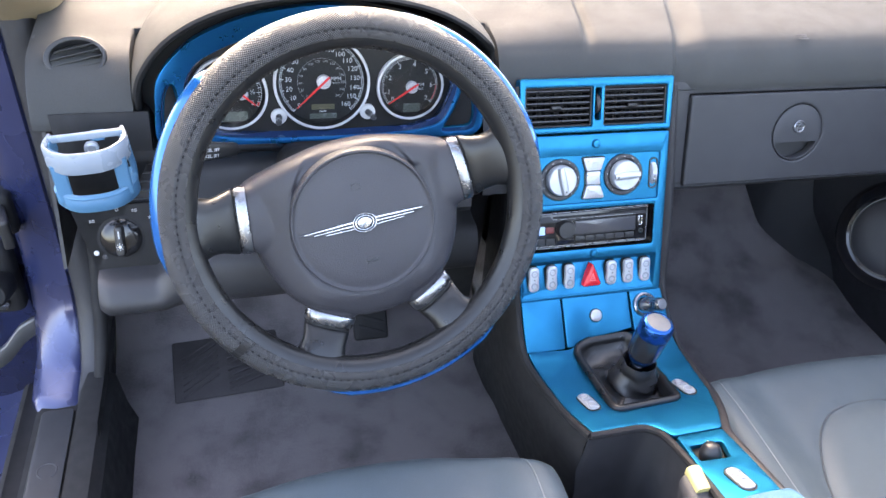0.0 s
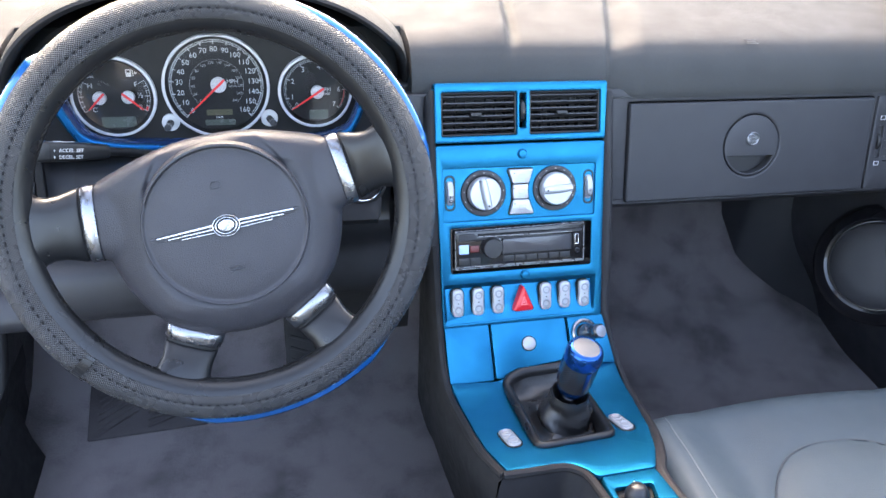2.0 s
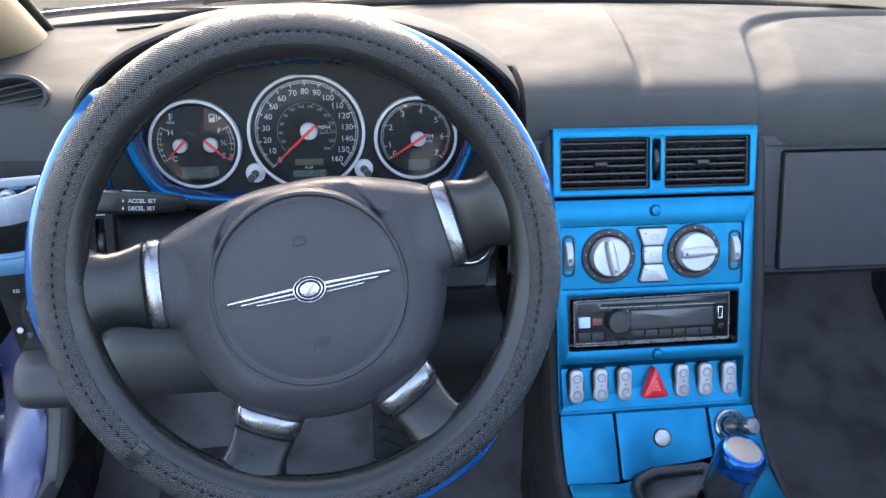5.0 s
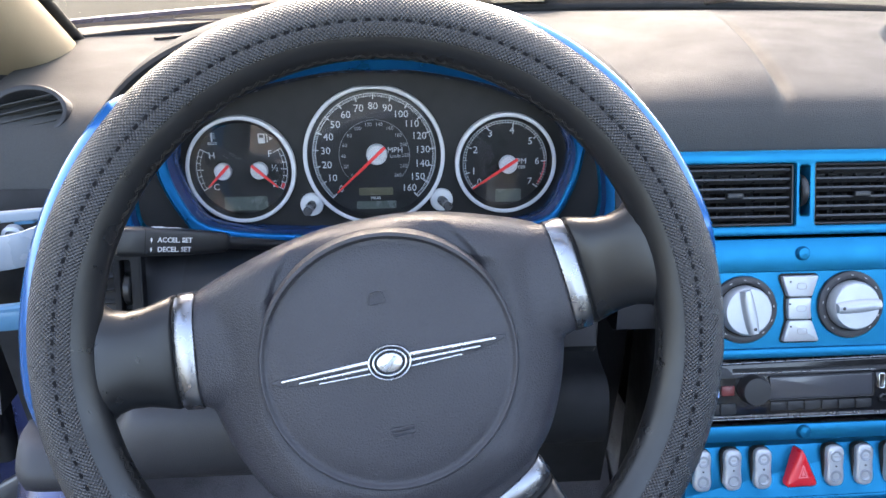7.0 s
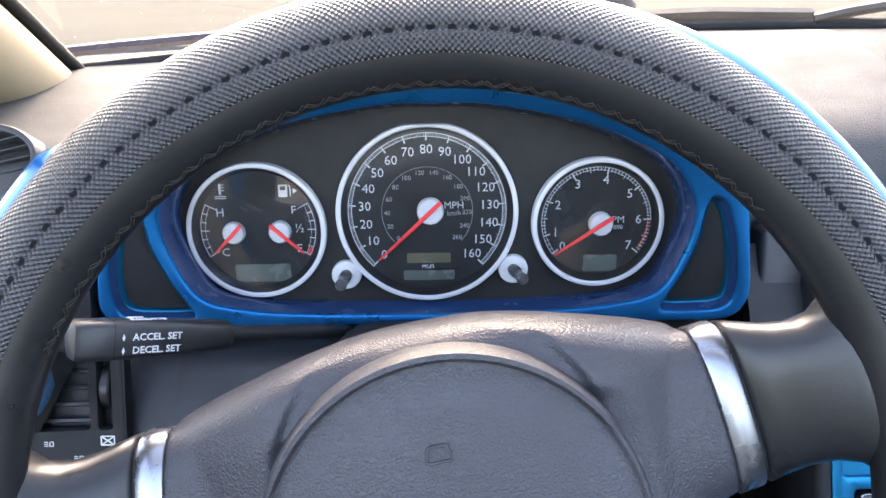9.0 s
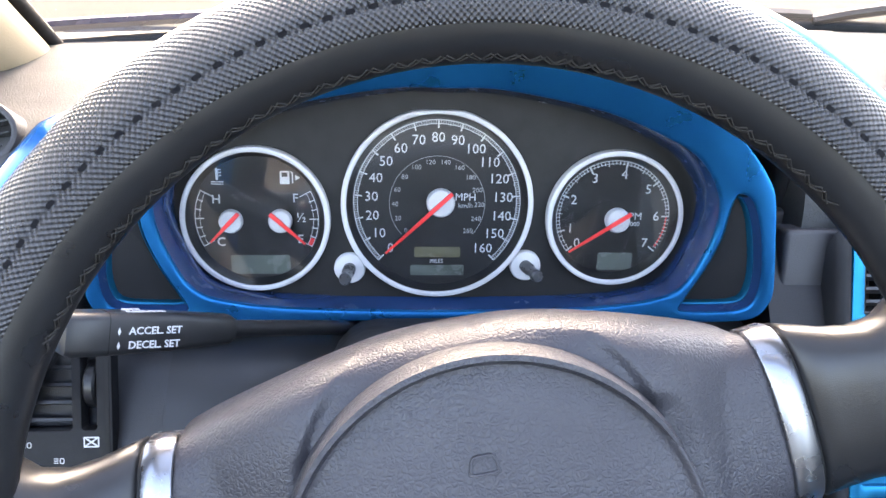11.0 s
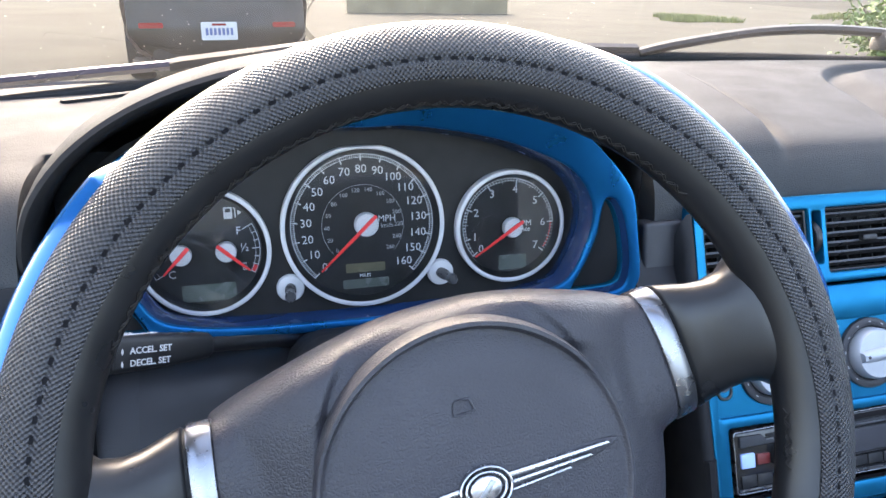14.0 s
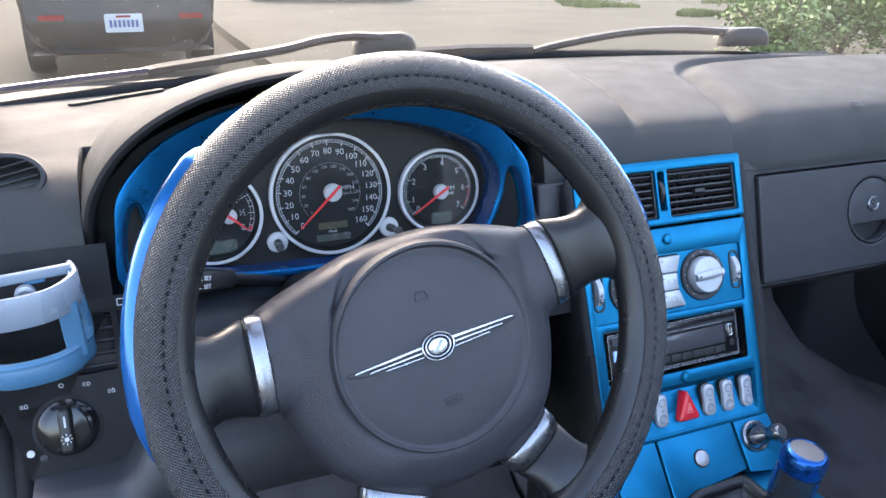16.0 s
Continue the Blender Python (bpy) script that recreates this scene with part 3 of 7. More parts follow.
_x = plate(rrect(-0.1975, -0.0985, 0.0085, 0.006, 0.0005, 2), [rrect(-0.1975, -0.0985, 0.007, 0.0045, 0.0004, 2)], 0.0035, 0.0043, 0.0001, m=LEFT)
for _t in (35, -35):
    _x = merge(_x, slab([(-0.004, -0.0004), (0.004, -0.0004), (0.004, 0.0004), (-0.004, 0.0004)], 0.0035, 0.0043, m=LEFT @ at(-0.1975, -0.0985, 0, _t)))
part("symbol", _x, WHITE, dashboard)
part("groove", slab(rrect(-0.1885, -0.072, 0.002, 0.07, 0.0009), 0.0038, 0.0044, m=LEFT), VOID, dashboard)

# round light switch
_ls = LEFT @ at(-0.250, -0.132)
switch = part("light_switch", turned([(0.0262, 0.003), (0.0260, 0.0046), (0.0245, 0.0050), (0.0, 0.0045)], 40, m=_ls, cap=(True, False)), RUBBER, dashboard, "round black light switch")
part("knob", turned([(0.0238, 0.004), (0.0222, 0.0065), (0.0190, 0.0092), (0.014, 0.0106), (0.0, 0.0110)], 36, m=_ls, cap=(True, False)), GLOSSBLACK, switch)
part("grip", slab(rrect(0, 0, 0.0100, 0.036, 0.004), 0.0100, 0.0212, 0.003, m=_ls), DARK, switch)
part("mark", slab(rrect(0, 0.008, 0.0014, 0.009, 0.0004, 2), 0.0208, 0.0216, m=_ls), WHITE, switch)
_sunmark = [turned([(0.0018, 0.0208), (0.0018, 0.0216)], 12, m=_ls @ at(0, -0.006))]
for _i in range(8):
    _sunmark.append(slab([(-0.0003, 0.003), (0.0003, 0.003), (0.0003, 0.0045), (-0.0003, 0.0045)], 0.0208, 0.0216, m=_ls @ at(0, -0.006, 0, 45 * _i)))
part("mark", merge(*_sunmark), WHITE, switch)


def lamp_symbol(m, kind):
    """Small printed lamp signs round the light switch."""
    bms = []
    if kind == "off":
        bms.append(plate(circle(0, 0, 0.0028, 20), [circle(0, 0, 0.002, 20)], 0, 0.0007, 0.0001, m=m))
    else:
        bms.append(plate(rquad([(0.0002, -0.0025), (0.004, -0.0025), (0.004, 0.0025), (0.0002, 0.0025)], 0.0022), [rquad([(0.0009, -0.0018), (0.0033, -0.0018), (0.0033, 0.0018), (0.0009, 0.0018)], 0.0016)], 0, 0.0007, 0.0001, m=m))
        for k in (-1, 0, 1):
            bms.append(slab([(-0.0045, k * 0.0018 - 0.0003), (-0.001, k * 0.0018 - 0.0003), (-0.001, k * 0.0018 + 0.0003), (-0.0045, k * 0.0018 + 0.0003)], 0, 0.0007, m=m))
    return merge(*bms)


for _sx, _sy, _kind in ((-0.251, -0.098, "off"), (-0.2325, -0.100, "lamp"), (-0.215, -0.109, "lamp"), (-0.279, -0.110, "lamp")):
    part("symbol", lamp_symbol(LEFT @ at(_sx, _sy, 0.0038) @ Matrix.Scale(0.66, 4), _kind), WHITE, dashboard)
part("indicator", turned([(0.0032, 0.003), (0.0027, 0.0052), (0, 0.0058)], 20, m=LEFT @ at(-0.279, -0.148), cap=(True, False)), WHITE, dashboard)
part("indicator", turned([(0.0035, 0.003), (0.003, 0.0055), (0, 0.006)], 20, m=LEFT @ at(-0.270, -0.153), cap=(True, False)), PLASTIC, dashboard)

# oval side vent, set into the pad
_sv = axes((-0.275, 0.993, 0.8605), (1, 0, 0), Vector((0, 0.52, 0.85)).normalized(), Vector((0, -0.85, 0.52)).normalized()) @ pose(0, 0, 0, 0, 0, 5)
side_vent = part("side_vent", plate(circle(0, 0, 0.0325, 48, 0.0235), [circle(0.001, 0, 0.0272, 48, 0.0182)], -0.022, 0.003, 0.002, m=_sv), PLASTIC, dashboard, "oval side window vent")
part("duct", loft([[(x, y, 0.0) for x, y in circle(0.001, 0, 0.0274, 40, 0.0184)], [(x, y, -0.02) for x, y in circle(0.001, 0, 0.0274, 40, 0.0184)]], cap=(False, True), m=_sv), VOID, side_vent)
for _i in range(4):
    _yy = -0.0105 + 0.0070 * _i
    _ww = 0.0268 * math.sqrt(max(0.05, 1 - (_yy / 0.0182) ** 2))
    part("slat", box(2 * _ww, 0.0011, 0.006, 0.0003, m=_sv @ at(0.001, _yy, -0.0040, 8)), DASH, side_vent)
# windscreen demister slot near the left corner
part("demister_slot", slab(rrect(0, 0, 0.118, 0.011, 0.005), -0.008, 0.0012, 0, m=axes((-0.186, 1.250, 0.8820), Vector((0.835, 0.55, 0.012)).normalized(), Vector((-0.55, 0.835, 0)).normalized(), (0, -0.02, 1))), VOID, dashboard, "narrow black demister slot")

# panel between instruments and console, and the edge strips of the console
part("filler_panel", slab(rrect(0.2255, -0.040, 0.037, 0.09, 0.004), -0.02, 0.0, 0.003, m=facing(0.975, 0.808, -0.10, -0.6)), PLASTIC, dashboard)
part("filler_back", slab(rrect(0.222, -0.030, 0.046, 0.06, 0.004), -0.02, 0.0, 0.003, m=facing(1.005, 0.815, 0.02, -0.6)), PLASTIC, dashboard)
# moulded airbag mark on the lid
for _k in range(3):
    part("moulded_mark", slab(rrect(0.0, -0.004 * _k, 0.018 - 0.004 * (_k % 2), 0.0018, 0.0006, 2), 0, 0.0006, m=axes((0.678, 1.0110, 0.8655), (1, 0, 0), Vector((0, 0.93, 0.36)).normalized(), Vector((0, -0.36, 0.93)).normalized())), PLASTIC, dashboard)

# Unseen black sheet added so that no light shows through the gaps.
part("light_stop", slab(rrect(0.40, 0.72, 1.46, 0.20, 0.01), -0.02, 0.0, 0, m=axes((0, 1.075, 0), (1, 0, 0), (0, 0, 1), (0, -1, 0))), VOID, dashboard)

# ---- glove box side ----
glove = thing("glove_box", (0.69, 0.98, 0.64), "closed charcoal glove box lid with a round lock plate", "glove box")
part("surround", plate([(0.468, 0.016), (1.12, 0.016), (1.12, -0.138), (0.468, -0.138)], [rquad([(0.5062, -0.0015), (0.8822, -0.0015), (0.8822, -0.1350), (0.5088, -0.1350)], 0.004)], -0.03, -0.002, 0.002, m=GLOVE), PLASTIC, glove)
part("lid", plate(rquad([(0.5075, -0.003), (0.881, -0.003), (0.881, -0.1345), (0.51, -0.1345)], 0.004), [circle(0.692, -0.0635, 0.0425, 48)], -0.012, 0.003, 0.003, m=GLOVE), PLASTIC, glove, "flat charcoal lid", angle=20)
part("lower_roll", loft([[(x, y, z) for y, z in smooth([(0.950, 0.670), (0.953, 0.660), (0.962, 0.650), (0.985, 0.641), (1.03, 0.636)], 4)] for x in np.linspace(0.468, 1.12, 12)], closed=False), DARK, glove)
_gl = GLOVE @ at(0.692, -0.0635)
latch = part("latch_plate", plate(circle(0, 0, 0.0415, 48), [[p for p in circle(0, 0, 0.0385, 48) if p[1] < -0.0125]], -0.010, 0.0028, 0.0012, m=_gl), PLASTIC, glove, "round latch plate with finger recess")
part("recess", slab([p for p in circle(0, 0, 0.0385, 48) if p[1] < -0.0125], -0.014, -0.011, 0, m=_gl), DARK, latch)
part("lock", turned([(0.0095, 0.001), (0.0095, 0.0045), (0.0082, 0.0055), (0.0072, 0.0042), (0, 0.0042)], 28, m=_gl @ at(0, 0.009), cap=(True, False)), SATIN, latch, "dull metal key lock")
part("keyhole", slab(rrect(0, 0, 0.0055, 0.0013, 0.0005, 2), 0.004, 0.0046, m=_gl @ at(0, 0.009)), VOID, latch)

vent_r = thing("passenger_vent", (0.96, 0.975, 0.68), "charcoal side air vent beside the glove box", "air vent")
_vr = rrect(0.962, -0.066, 0.108, 0.056, 0.003)
part("panel", plate(rquad([(0.887, -0.001), (1.05, -0.001), (1.05, -0.1345), (0.884, -0.1345)], 0.004), [_vr, rrect(0.8995, -0.066, 0.008, 0.045, 0.002)], -0.012, 0.002, 0.002, m=GLOVE), PLASTIC, vent_r)
vent_box(vent_r, GLOVE, 0.908, 1.016, -0.094, -0.038, 5)
part("thumbwheel", turned([(0.0115, -0.003), (0.0125, -0.002), (0.0125, 0.002), (0.0115, 0.003)], 24, m=GLOVE @ at(0.8995, -0.066, -0.008) @ pose(0, 0, 0, 0, 90, 0)), DARK, vent_r)
for _sy in (-0.032, -0.097):
    part("symbol", plate(rrect(0.8995, _sy, 0.0085, 0.006, 0.0005, 2), [rrect(0.8995, _sy, 0.0068, 0.0043, 0.0004, 2)], 0.0015, 0.0024, 0.0001, m=GLOVE), WHITE, vent_r)

# under-dash closing panels on the passenger's side
part("underside", loft([[(x, 0.975, 0.645), (x, 1.15, 0.63), (x, 1.36, 0.60)] for x in (0.468, 1.12)], closed=False), DARK, glove)

# ---- instrument cluster ----
cluster = thing("instrument_cluster", (0.0, 1.0, 0.745), "three white-ringed black gauges in a blue surround", "instrument cluster")
_half = [(0.0, 0.098), (0.05, 0.094), (0.10, 0.0845), (0.152, 0.0635), (0.1789, 0.0410), (0.1959, 0.0202), (0.2020, 0.0061), (0.2053, -0.0174), (0.2090, -0.0512), (0.2065, -0.0625), (0.1992, -0.0705), (0.1837, -0.0735), (0.15, -0.0735), (0.10, -0.0735), (0.05, -0.0725), (0.0, -0.0715)]
_inner = [(0.0, 0.0705), (0.0343, 0.0698), (0.0920, 0.0586), (0.1320, 0.0434), (0.1526, 0.0308), (0.1651, 0.0129), (0.1682, -0.0046), (0.1624, -0.0268), (0.148, -0.052), (0.12, -0.061), (0.08, -0.0645), (0.04, -0.0655), (0.0, -0.066)]


def mirrored(half, wider):
    return half + [(-wider * x, y) for x, y in reversed(half[1:-1])]


BEZEL_OUT = smooth(mirrored(_half, 1.045), 4, True)
BEZEL_IN = smooth(mirrored(_inner, 1.03), 4, True)
_pod = smooth([(0.1788, 0.0102), (0.1857, 0.0080), (0.1914, -0.0015), (0.1960, -0.0173), (0.1994, -0.0426), (0.1968, -0.0590), (0.1886, -0.0650), (0.1740, -0.0662), (0.1527, -0.0660), (0.1503, -0.0610), (0.1624, -0.0394), (0.1707, -0.0186), (0.1728, -0.0065), (0.1752, 0.0051)], 3, True)
_pod_l = [(-1.05 * x, y) for x, y in _pod]
EYE_LINE = Vector((-0.012, 0.103, 0.448))


def wrapped(bm, depth=0.042, floor=-0.003):
    """Bends the surround towards the driver at its ends, and lays it in the cluster's plane."""
    for v in bm.verts:
        if v.co.z > floor + 0.0005:
            k = (depth * min(1.1, abs(v.co.x) / 0.2165) ** 2.4 + 0.012 * max(0.0, (v.co.y + 0.25 * abs(v.co.x)) / 0.1) ** 4 * (1 - step(0.17, 0.2165, abs(v.co.x)))) / EYE_LINE.z
            v.co += (EYE_LINE - v.co) * k
    bm.transform(GAUGES)
    return bm


part("bezel", wrapped(plate(BEZEL_OUT, [BEZEL_IN, _pod, _pod_l], -0.002, 0.014, 0.0022)), BEZELBLUE, cluster, "satin blue instrument surround")
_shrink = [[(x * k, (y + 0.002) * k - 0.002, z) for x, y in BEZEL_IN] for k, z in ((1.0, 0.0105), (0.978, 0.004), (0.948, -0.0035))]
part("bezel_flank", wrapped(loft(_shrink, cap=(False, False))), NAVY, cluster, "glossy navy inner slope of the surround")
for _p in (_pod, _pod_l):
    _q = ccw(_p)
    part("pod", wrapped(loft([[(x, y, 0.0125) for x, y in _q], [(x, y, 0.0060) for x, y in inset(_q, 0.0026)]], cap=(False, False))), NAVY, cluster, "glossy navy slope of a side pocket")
    part("pod_lip", wrapped(loft([[(x, y, 0.0060) for x, y in inset(_q, 0.0024)], [(x, y, 0.0068) for x, y in inset(_q, 0.0030)], [(x, y, 0.0062) for x, y in inset(_q, 0.0038)], [(x, y, 0.001) for x, y in inset(_q, 0.0042)]], cap=(False, False))), BLUE, cluster)
    part("pod_floor", wrapped(slab(inset(_q, 0.0022), -0.004, 0.001, 0.001), floor=-1), RUBBER, cluster)
part("backplate", slab([(x * 1.0, y) for x, y in BEZEL_OUT], -0.012, -0.0045, 0, m=GAUGES), DIAL, cluster, "black dial panel")

_fr = GAUGES @ pose(0, 0, -0.004)


def ticks(r0, r1, a0, a1, n, width, m, every=1, long=0.0):
    """Radial strokes of a scale."""
    bms = []
    for i in range(n + 1):
        a = a0 + (a1 - a0) * i / n
        r = r0 - (long if i % every == 0 else 0)
        bms.append(slab([(r, -width / 2), (r1, -width / 2), (r1, width / 2), (r, width / 2)], 0, 0.0003, m=m @ at(0, 0, 0, a)))
    return merge(*bms)


def arc_line(r, width, a0, a1, m, n=48):
    pts = []
    for i in range(n + 1):
        a = radians(a0 + (a1 - a0) * i / n)
        pts.append(((r + width) * math.cos(a), (r + width) * math.sin(a)))
    for i in range(n, -1, -1):
        a = radians(a0 + (a1 - a0) * i / n)
        pts.append((r * math.cos(a), r * math.sin(a)))
    bm = bmesh.new()
    vs = [bm.verts.new(m @ Vector((x, y, 0.0002))) for x, y in pts]
    k = len(pts)
    for i in range(n):
        bm.faces.new((vs[i], vs[i + 1], vs[k - 2 - i], vs[k - 1 - i]))
    return bm


def numbers(items, r, size, m, shift=(0, 0)):
    bms = []
    for text, a in items:
        bms.append(words(text, size * 0.93, m @ pose(r * math.cos(radians(a)) + shift[0], r * math.sin(radians(a)) + shift[1], 0.0003), bold=-0.003 * size))
    return merge(*bms)


def needle(parent, m, a, length, tail, cap=0.0088):
    """A tapered red pointer over its white cap."""
    part("needle_cap", turned([(cap, 0.0005), (cap, 0.004), (cap * 0.9, 0.0052), (0, 0.0056)], 36, m=m, cap=(True, False)), WHITE, parent, "white needle cap")
    mm = m @ at(0, 0, 0.0056, a)
    part("needle", slab([(-tail, -0.0013), (0, -0.0014), (length, -0.0006), (length, 0.0006), (0, 0.0014), (-tail, 0.0013)], 0, 0.0012, 0.0004, m=mm), NEEDLE, parent, "red pointer")


def gauge(name, cx, cy, r, label, flat_top=False):
    """A white-ringed gauge: its ring, dial and lens."""
    m = _fr @ at(cx, cy)
    o = circle(0, 0, r, 72)
    i = circle(0, 0, r - 0.0034, 72)
    if flat_top:
        o = [(x, min(y, r - 0.0015)) for x, y in o]
    g = part(name, plate(o, [i], 0, 0.0070, 0.0010, m=m), RINGWHITE, cluster, label)
    part("ring_flank", loft([[(x, y, 0.006) for x, y in circle(0, 0, r - 0.0034, 72)], [(x, y, 0.0003) for x, y in circle(0, 0, r - 0.0066, 72)]], cap=(False, False), m=m), DARK, g)
    part("dial", slab(circle(0, 0, r - 0.004, 64), -0.0005, 0.0, 0, m=m), DIAL, g)
    return g, m


def display(parent, m, cx, cy, w, h, mat):
    part("display", slab(rrect(cx, cy, w, h, 0.001), 0.0, 0.0004, 0, m=m), mat, parent, "blank grey-green display")


speedo, _m = gauge("speedometer", -0.004, -0.001, 0.0592, "black speedometer dial in a silver ring", True)
part("scale", ticks(0.0485, 0.0518, 225, -45, 16, 0.0009, _m, 1, 0.0016), WHITE, speedo)
part("scale", ticks(0.0496, 0.0515, 225, -45, 160, 0.00032, _m, 5, 0.001), WHITE, speedo)
part("scale", merge(arc_line(0.0492, 0.0004, 225, -45, _m), arc_line(0.0515, 0.0005, 225, -45, _m)), WHITE, speedo)
part("numerals", numbers([(str(10 * i), 225 - 270 * i / 16) for i in range(17)], 0.0410, 0.0092, _m), WHITE, speedo)
part("scale", arc_line(0.0296, 0.0003, 222, -42, _m), GREYPRINT, speedo)
part("numerals", numbers([(str(20 * i), 222 - 264 * i / 13) for i in range(14)], 0.0262, 0.0046, _m), GREYPRINT, speedo)
part("numerals", words("MPH", 0.0066, _m @ pose(0.0175, 0.004, 0.0003)), WHITE, speedo)
part("numerals", words("km/h", 0.0046, _m @ pose(0.0175, -0.0012, 0.0003)), GREYPRINT, speedo)
part("numerals", words("MILES", 0.0034, _m @ pose(0.0, -0.0375, 0.0003)), WHITE, speedo)
display(speedo, _m, 0.0005, -0.0315, 0.029, 0.0068, LCDWARM)
display(speedo, _m, 0.0005, -0.0435, 0.034, 0.0068, LCD)
needle(speedo, _m @ at(0.002, 0.001, 0), 223, 0.0465, 0.0095)
part("lens", slab(circle(0, 0, 0.0552, 64), 0.0066, 0.007, 0, m=_m), LENS, speedo, "clear gauge lens").visible_shadow = False

tacho, _m = gauge("tachometer", 0.1072, -0.0090, 0.0432, "black rev counter dial in a silver ring")
_ta = [218] + [196 - 39 * i for i in range(7)]
_tb = []
for _i in range(7):
    _tb.append(ticks(0.0335, 0.0362, _ta[_i], _ta[_i + 1], 4 if _i == 0 else 10, 0.0004, _m, 5, 0.0012))
    _tb.append(ticks(0.0328, 0.0362, _ta[_i], _ta[_i + 1], 1, 0.0009, _m, 1, 0.0015))
part("scale", merge(*_tb), WHITE, tacho)
part("scale", merge(arc_line(0.0340, 0.0003, 218, 0, _m), arc_line(0.0358, 0.0004, 218, 0, _m)), WHITE, tacho)
part("red_line", arc_line(0.0338, 0.0009, 1, -34, _m), NEEDLE, tacho)
part("numerals", numbers([(str(i), a) for i, a in enumerate(_ta)], 0.0278, 0.0092, _m), WHITE, tacho)
part("numerals", words("RPM", 0.0066, _m @ pose(0.0125, 0.0005, 0.0003)), WHITE, tacho)
part("numerals", words("x1000", 0.0042, _m @ pose(0.0125, -0.0045, 0.0003)), WHITE, tacho)
display(tacho, _m, 0.0035, -0.0292, 0.0225, 0.0115, LCD)
display(tacho, _m, -0.0135, -0.0292, 0.006, 0.0105, DIAL)
needle(tacho, _m @ at(0.0025, -0.0015, 0), 213, 0.0365, 0.009, 0.0078)
part("lens", slab(circle(0, 0, 0.039, 64), 0.0066, 0.007, 0, m=_m), LENS, tacho, "clear gauge lens").visible_shadow = False

fuel, _m = gauge("fuel_and_temperature_gauge", -0.115, -0.011, 0.0452, "black twin fuel and temperature dial in a silver ring")
for _c, _a0, _a1 in ((0.0, 152, 208), (0.0, 28, -28)):
    _mm = _m @ at(_c, -0.0005)
    part("scale", merge(ticks(0.0338, 0.0376, _a0, _a1, 6, 0.0006, _mm, 6, 0.0038), ticks(0.0338, 0.0376, _a0, _a1, 2, 0.0006, _mm, 1, 0.0018), arc_line(0.0344, 0.0003, _a0, _a1, _mm, 16), arc_line(0.0372, 0.0005, _a0, _a1, _mm, 16)), WHITE, fuel)
part("red_mark", arc_line(0.0347, 0.0026, -20, -28, _m @ at(0, -0.0005), 6), NEEDLE, fuel)
for _t, _x, _y in (("H", -0.0240, 0.0115), ("C", -0.0225, -0.0155), ("F", 0.0238, 0.0125), ("E", 0.0262, -0.0135)):
    part("numerals", words(_t, 0.0078, _m @ pose(_x, _y, 0.0003)), WHITE, fuel)
part("numerals", words("½", 0.0082, _m @ pose(0.0272, 0.0002, 0.0003)), WHITE, fuel)
# pump and thermometer signs
part("symbol", merge(plate(rrect(0.0178, 0.0255, 0.0058, 0.0082, 0.0006, 2), [rrect(0.0178, 0.0273, 0.0036, 0.0026, 0.0003, 2)], 0, 0.0003, 0.0001, m=_m), slab([(0.0222, 0.022), (0.0229, 0.022), (0.0229, 0.0285), (0.0215, 0.0295), (0.0212, 0.029), (0.0222, 0.028)], 0, 0.0003, m=_m), slab([(0.0242, 0.0238), (0.0272, 0.0255), (0.0242, 0.0272)], 0, 0.0003, m=_m)), WHITE, fuel)
_th = [slab(rrect(-0.0228, 0.0272, 0.0014, 0.0075, 0.0006, 2), 0, 0.0003, m=_m)]
for _k in range(3):
    _th.append(slab([(-0.0222, 0.0262 + 0.0018 * _k), (-0.0200, 0.0262 + 0.0018 * _k), (-0.0200, 0.0267 + 0.0018 * _k), (-0.0222, 0.0267 + 0.0018 * _k)], 0, 0.0003, m=_m))
for _k in range(2):
    _th.append(slab([(-0.0265, 0.0222 - 0.0013 * _k), (-0.0190, 0.0222 - 0.0013 * _k), (-0.0190, 0.0227 - 0.0013 * _k), (-0.0265, 0.0227 - 0.0013 * _k)], 0, 0.0003, m=_m))
part("symbol", merge(*_th), WHITE, fuel)
display(fuel, _m, 0.001, -0.0300, 0.0365, 0.0122, LCD)
needle(fuel, _m @ at(-0.0155, -0.0015), 226, 0.0175, 0.0078, 0.0072)
needle(fuel, _m @ at(0.0145, -0.0012), -42, 0.0205, 0.0078, 0.0072)
part("lens", slab(circle(0, 0, 0.041, 64), 0.0066, 0.007, 0, m=_m), LENS, fuel, "clear gauge lens").visible_shadow = False

for _x, _y, _tilt in ((-0.0585, -0.0425, 8), (0.0525, -0.0405, -22)):
    _k = part("reset_knob", turned([(0.0098, 0.0), (0.0098, 0.003), (0.009, 0.004), (0, 0.004)], 36, m=_fr @ at(_x, _y), cap=(True, False)), WHITE, cluster, "white round socket with a black push stem")
    part("stem", turned([(0.0040, 0.0), (0.0040, 0.008), (0.0032, 0.0095), (0.0032, 0.017), (0.0038, 0.0185), (0.0038, 0.0215), (0.003, 0.0225), (0, 0.0227)], 20, m=_fr @ at(_x, _y, 0.003) @ pose(0, 0, 0, 0, -_tilt * 0.5, 0), cap=(True, False)), STEMGREY, _k, "dark grey push stem")

# ---- steering wheel, turned a little to the left ----
wheel = thing("steering_wheel", WHEEL.translation - Vector((0, 0, 0.19)), "black four-spoke steering wheel in a perforated cover with blue inserts", "steering wheel")
RIM = 0.177


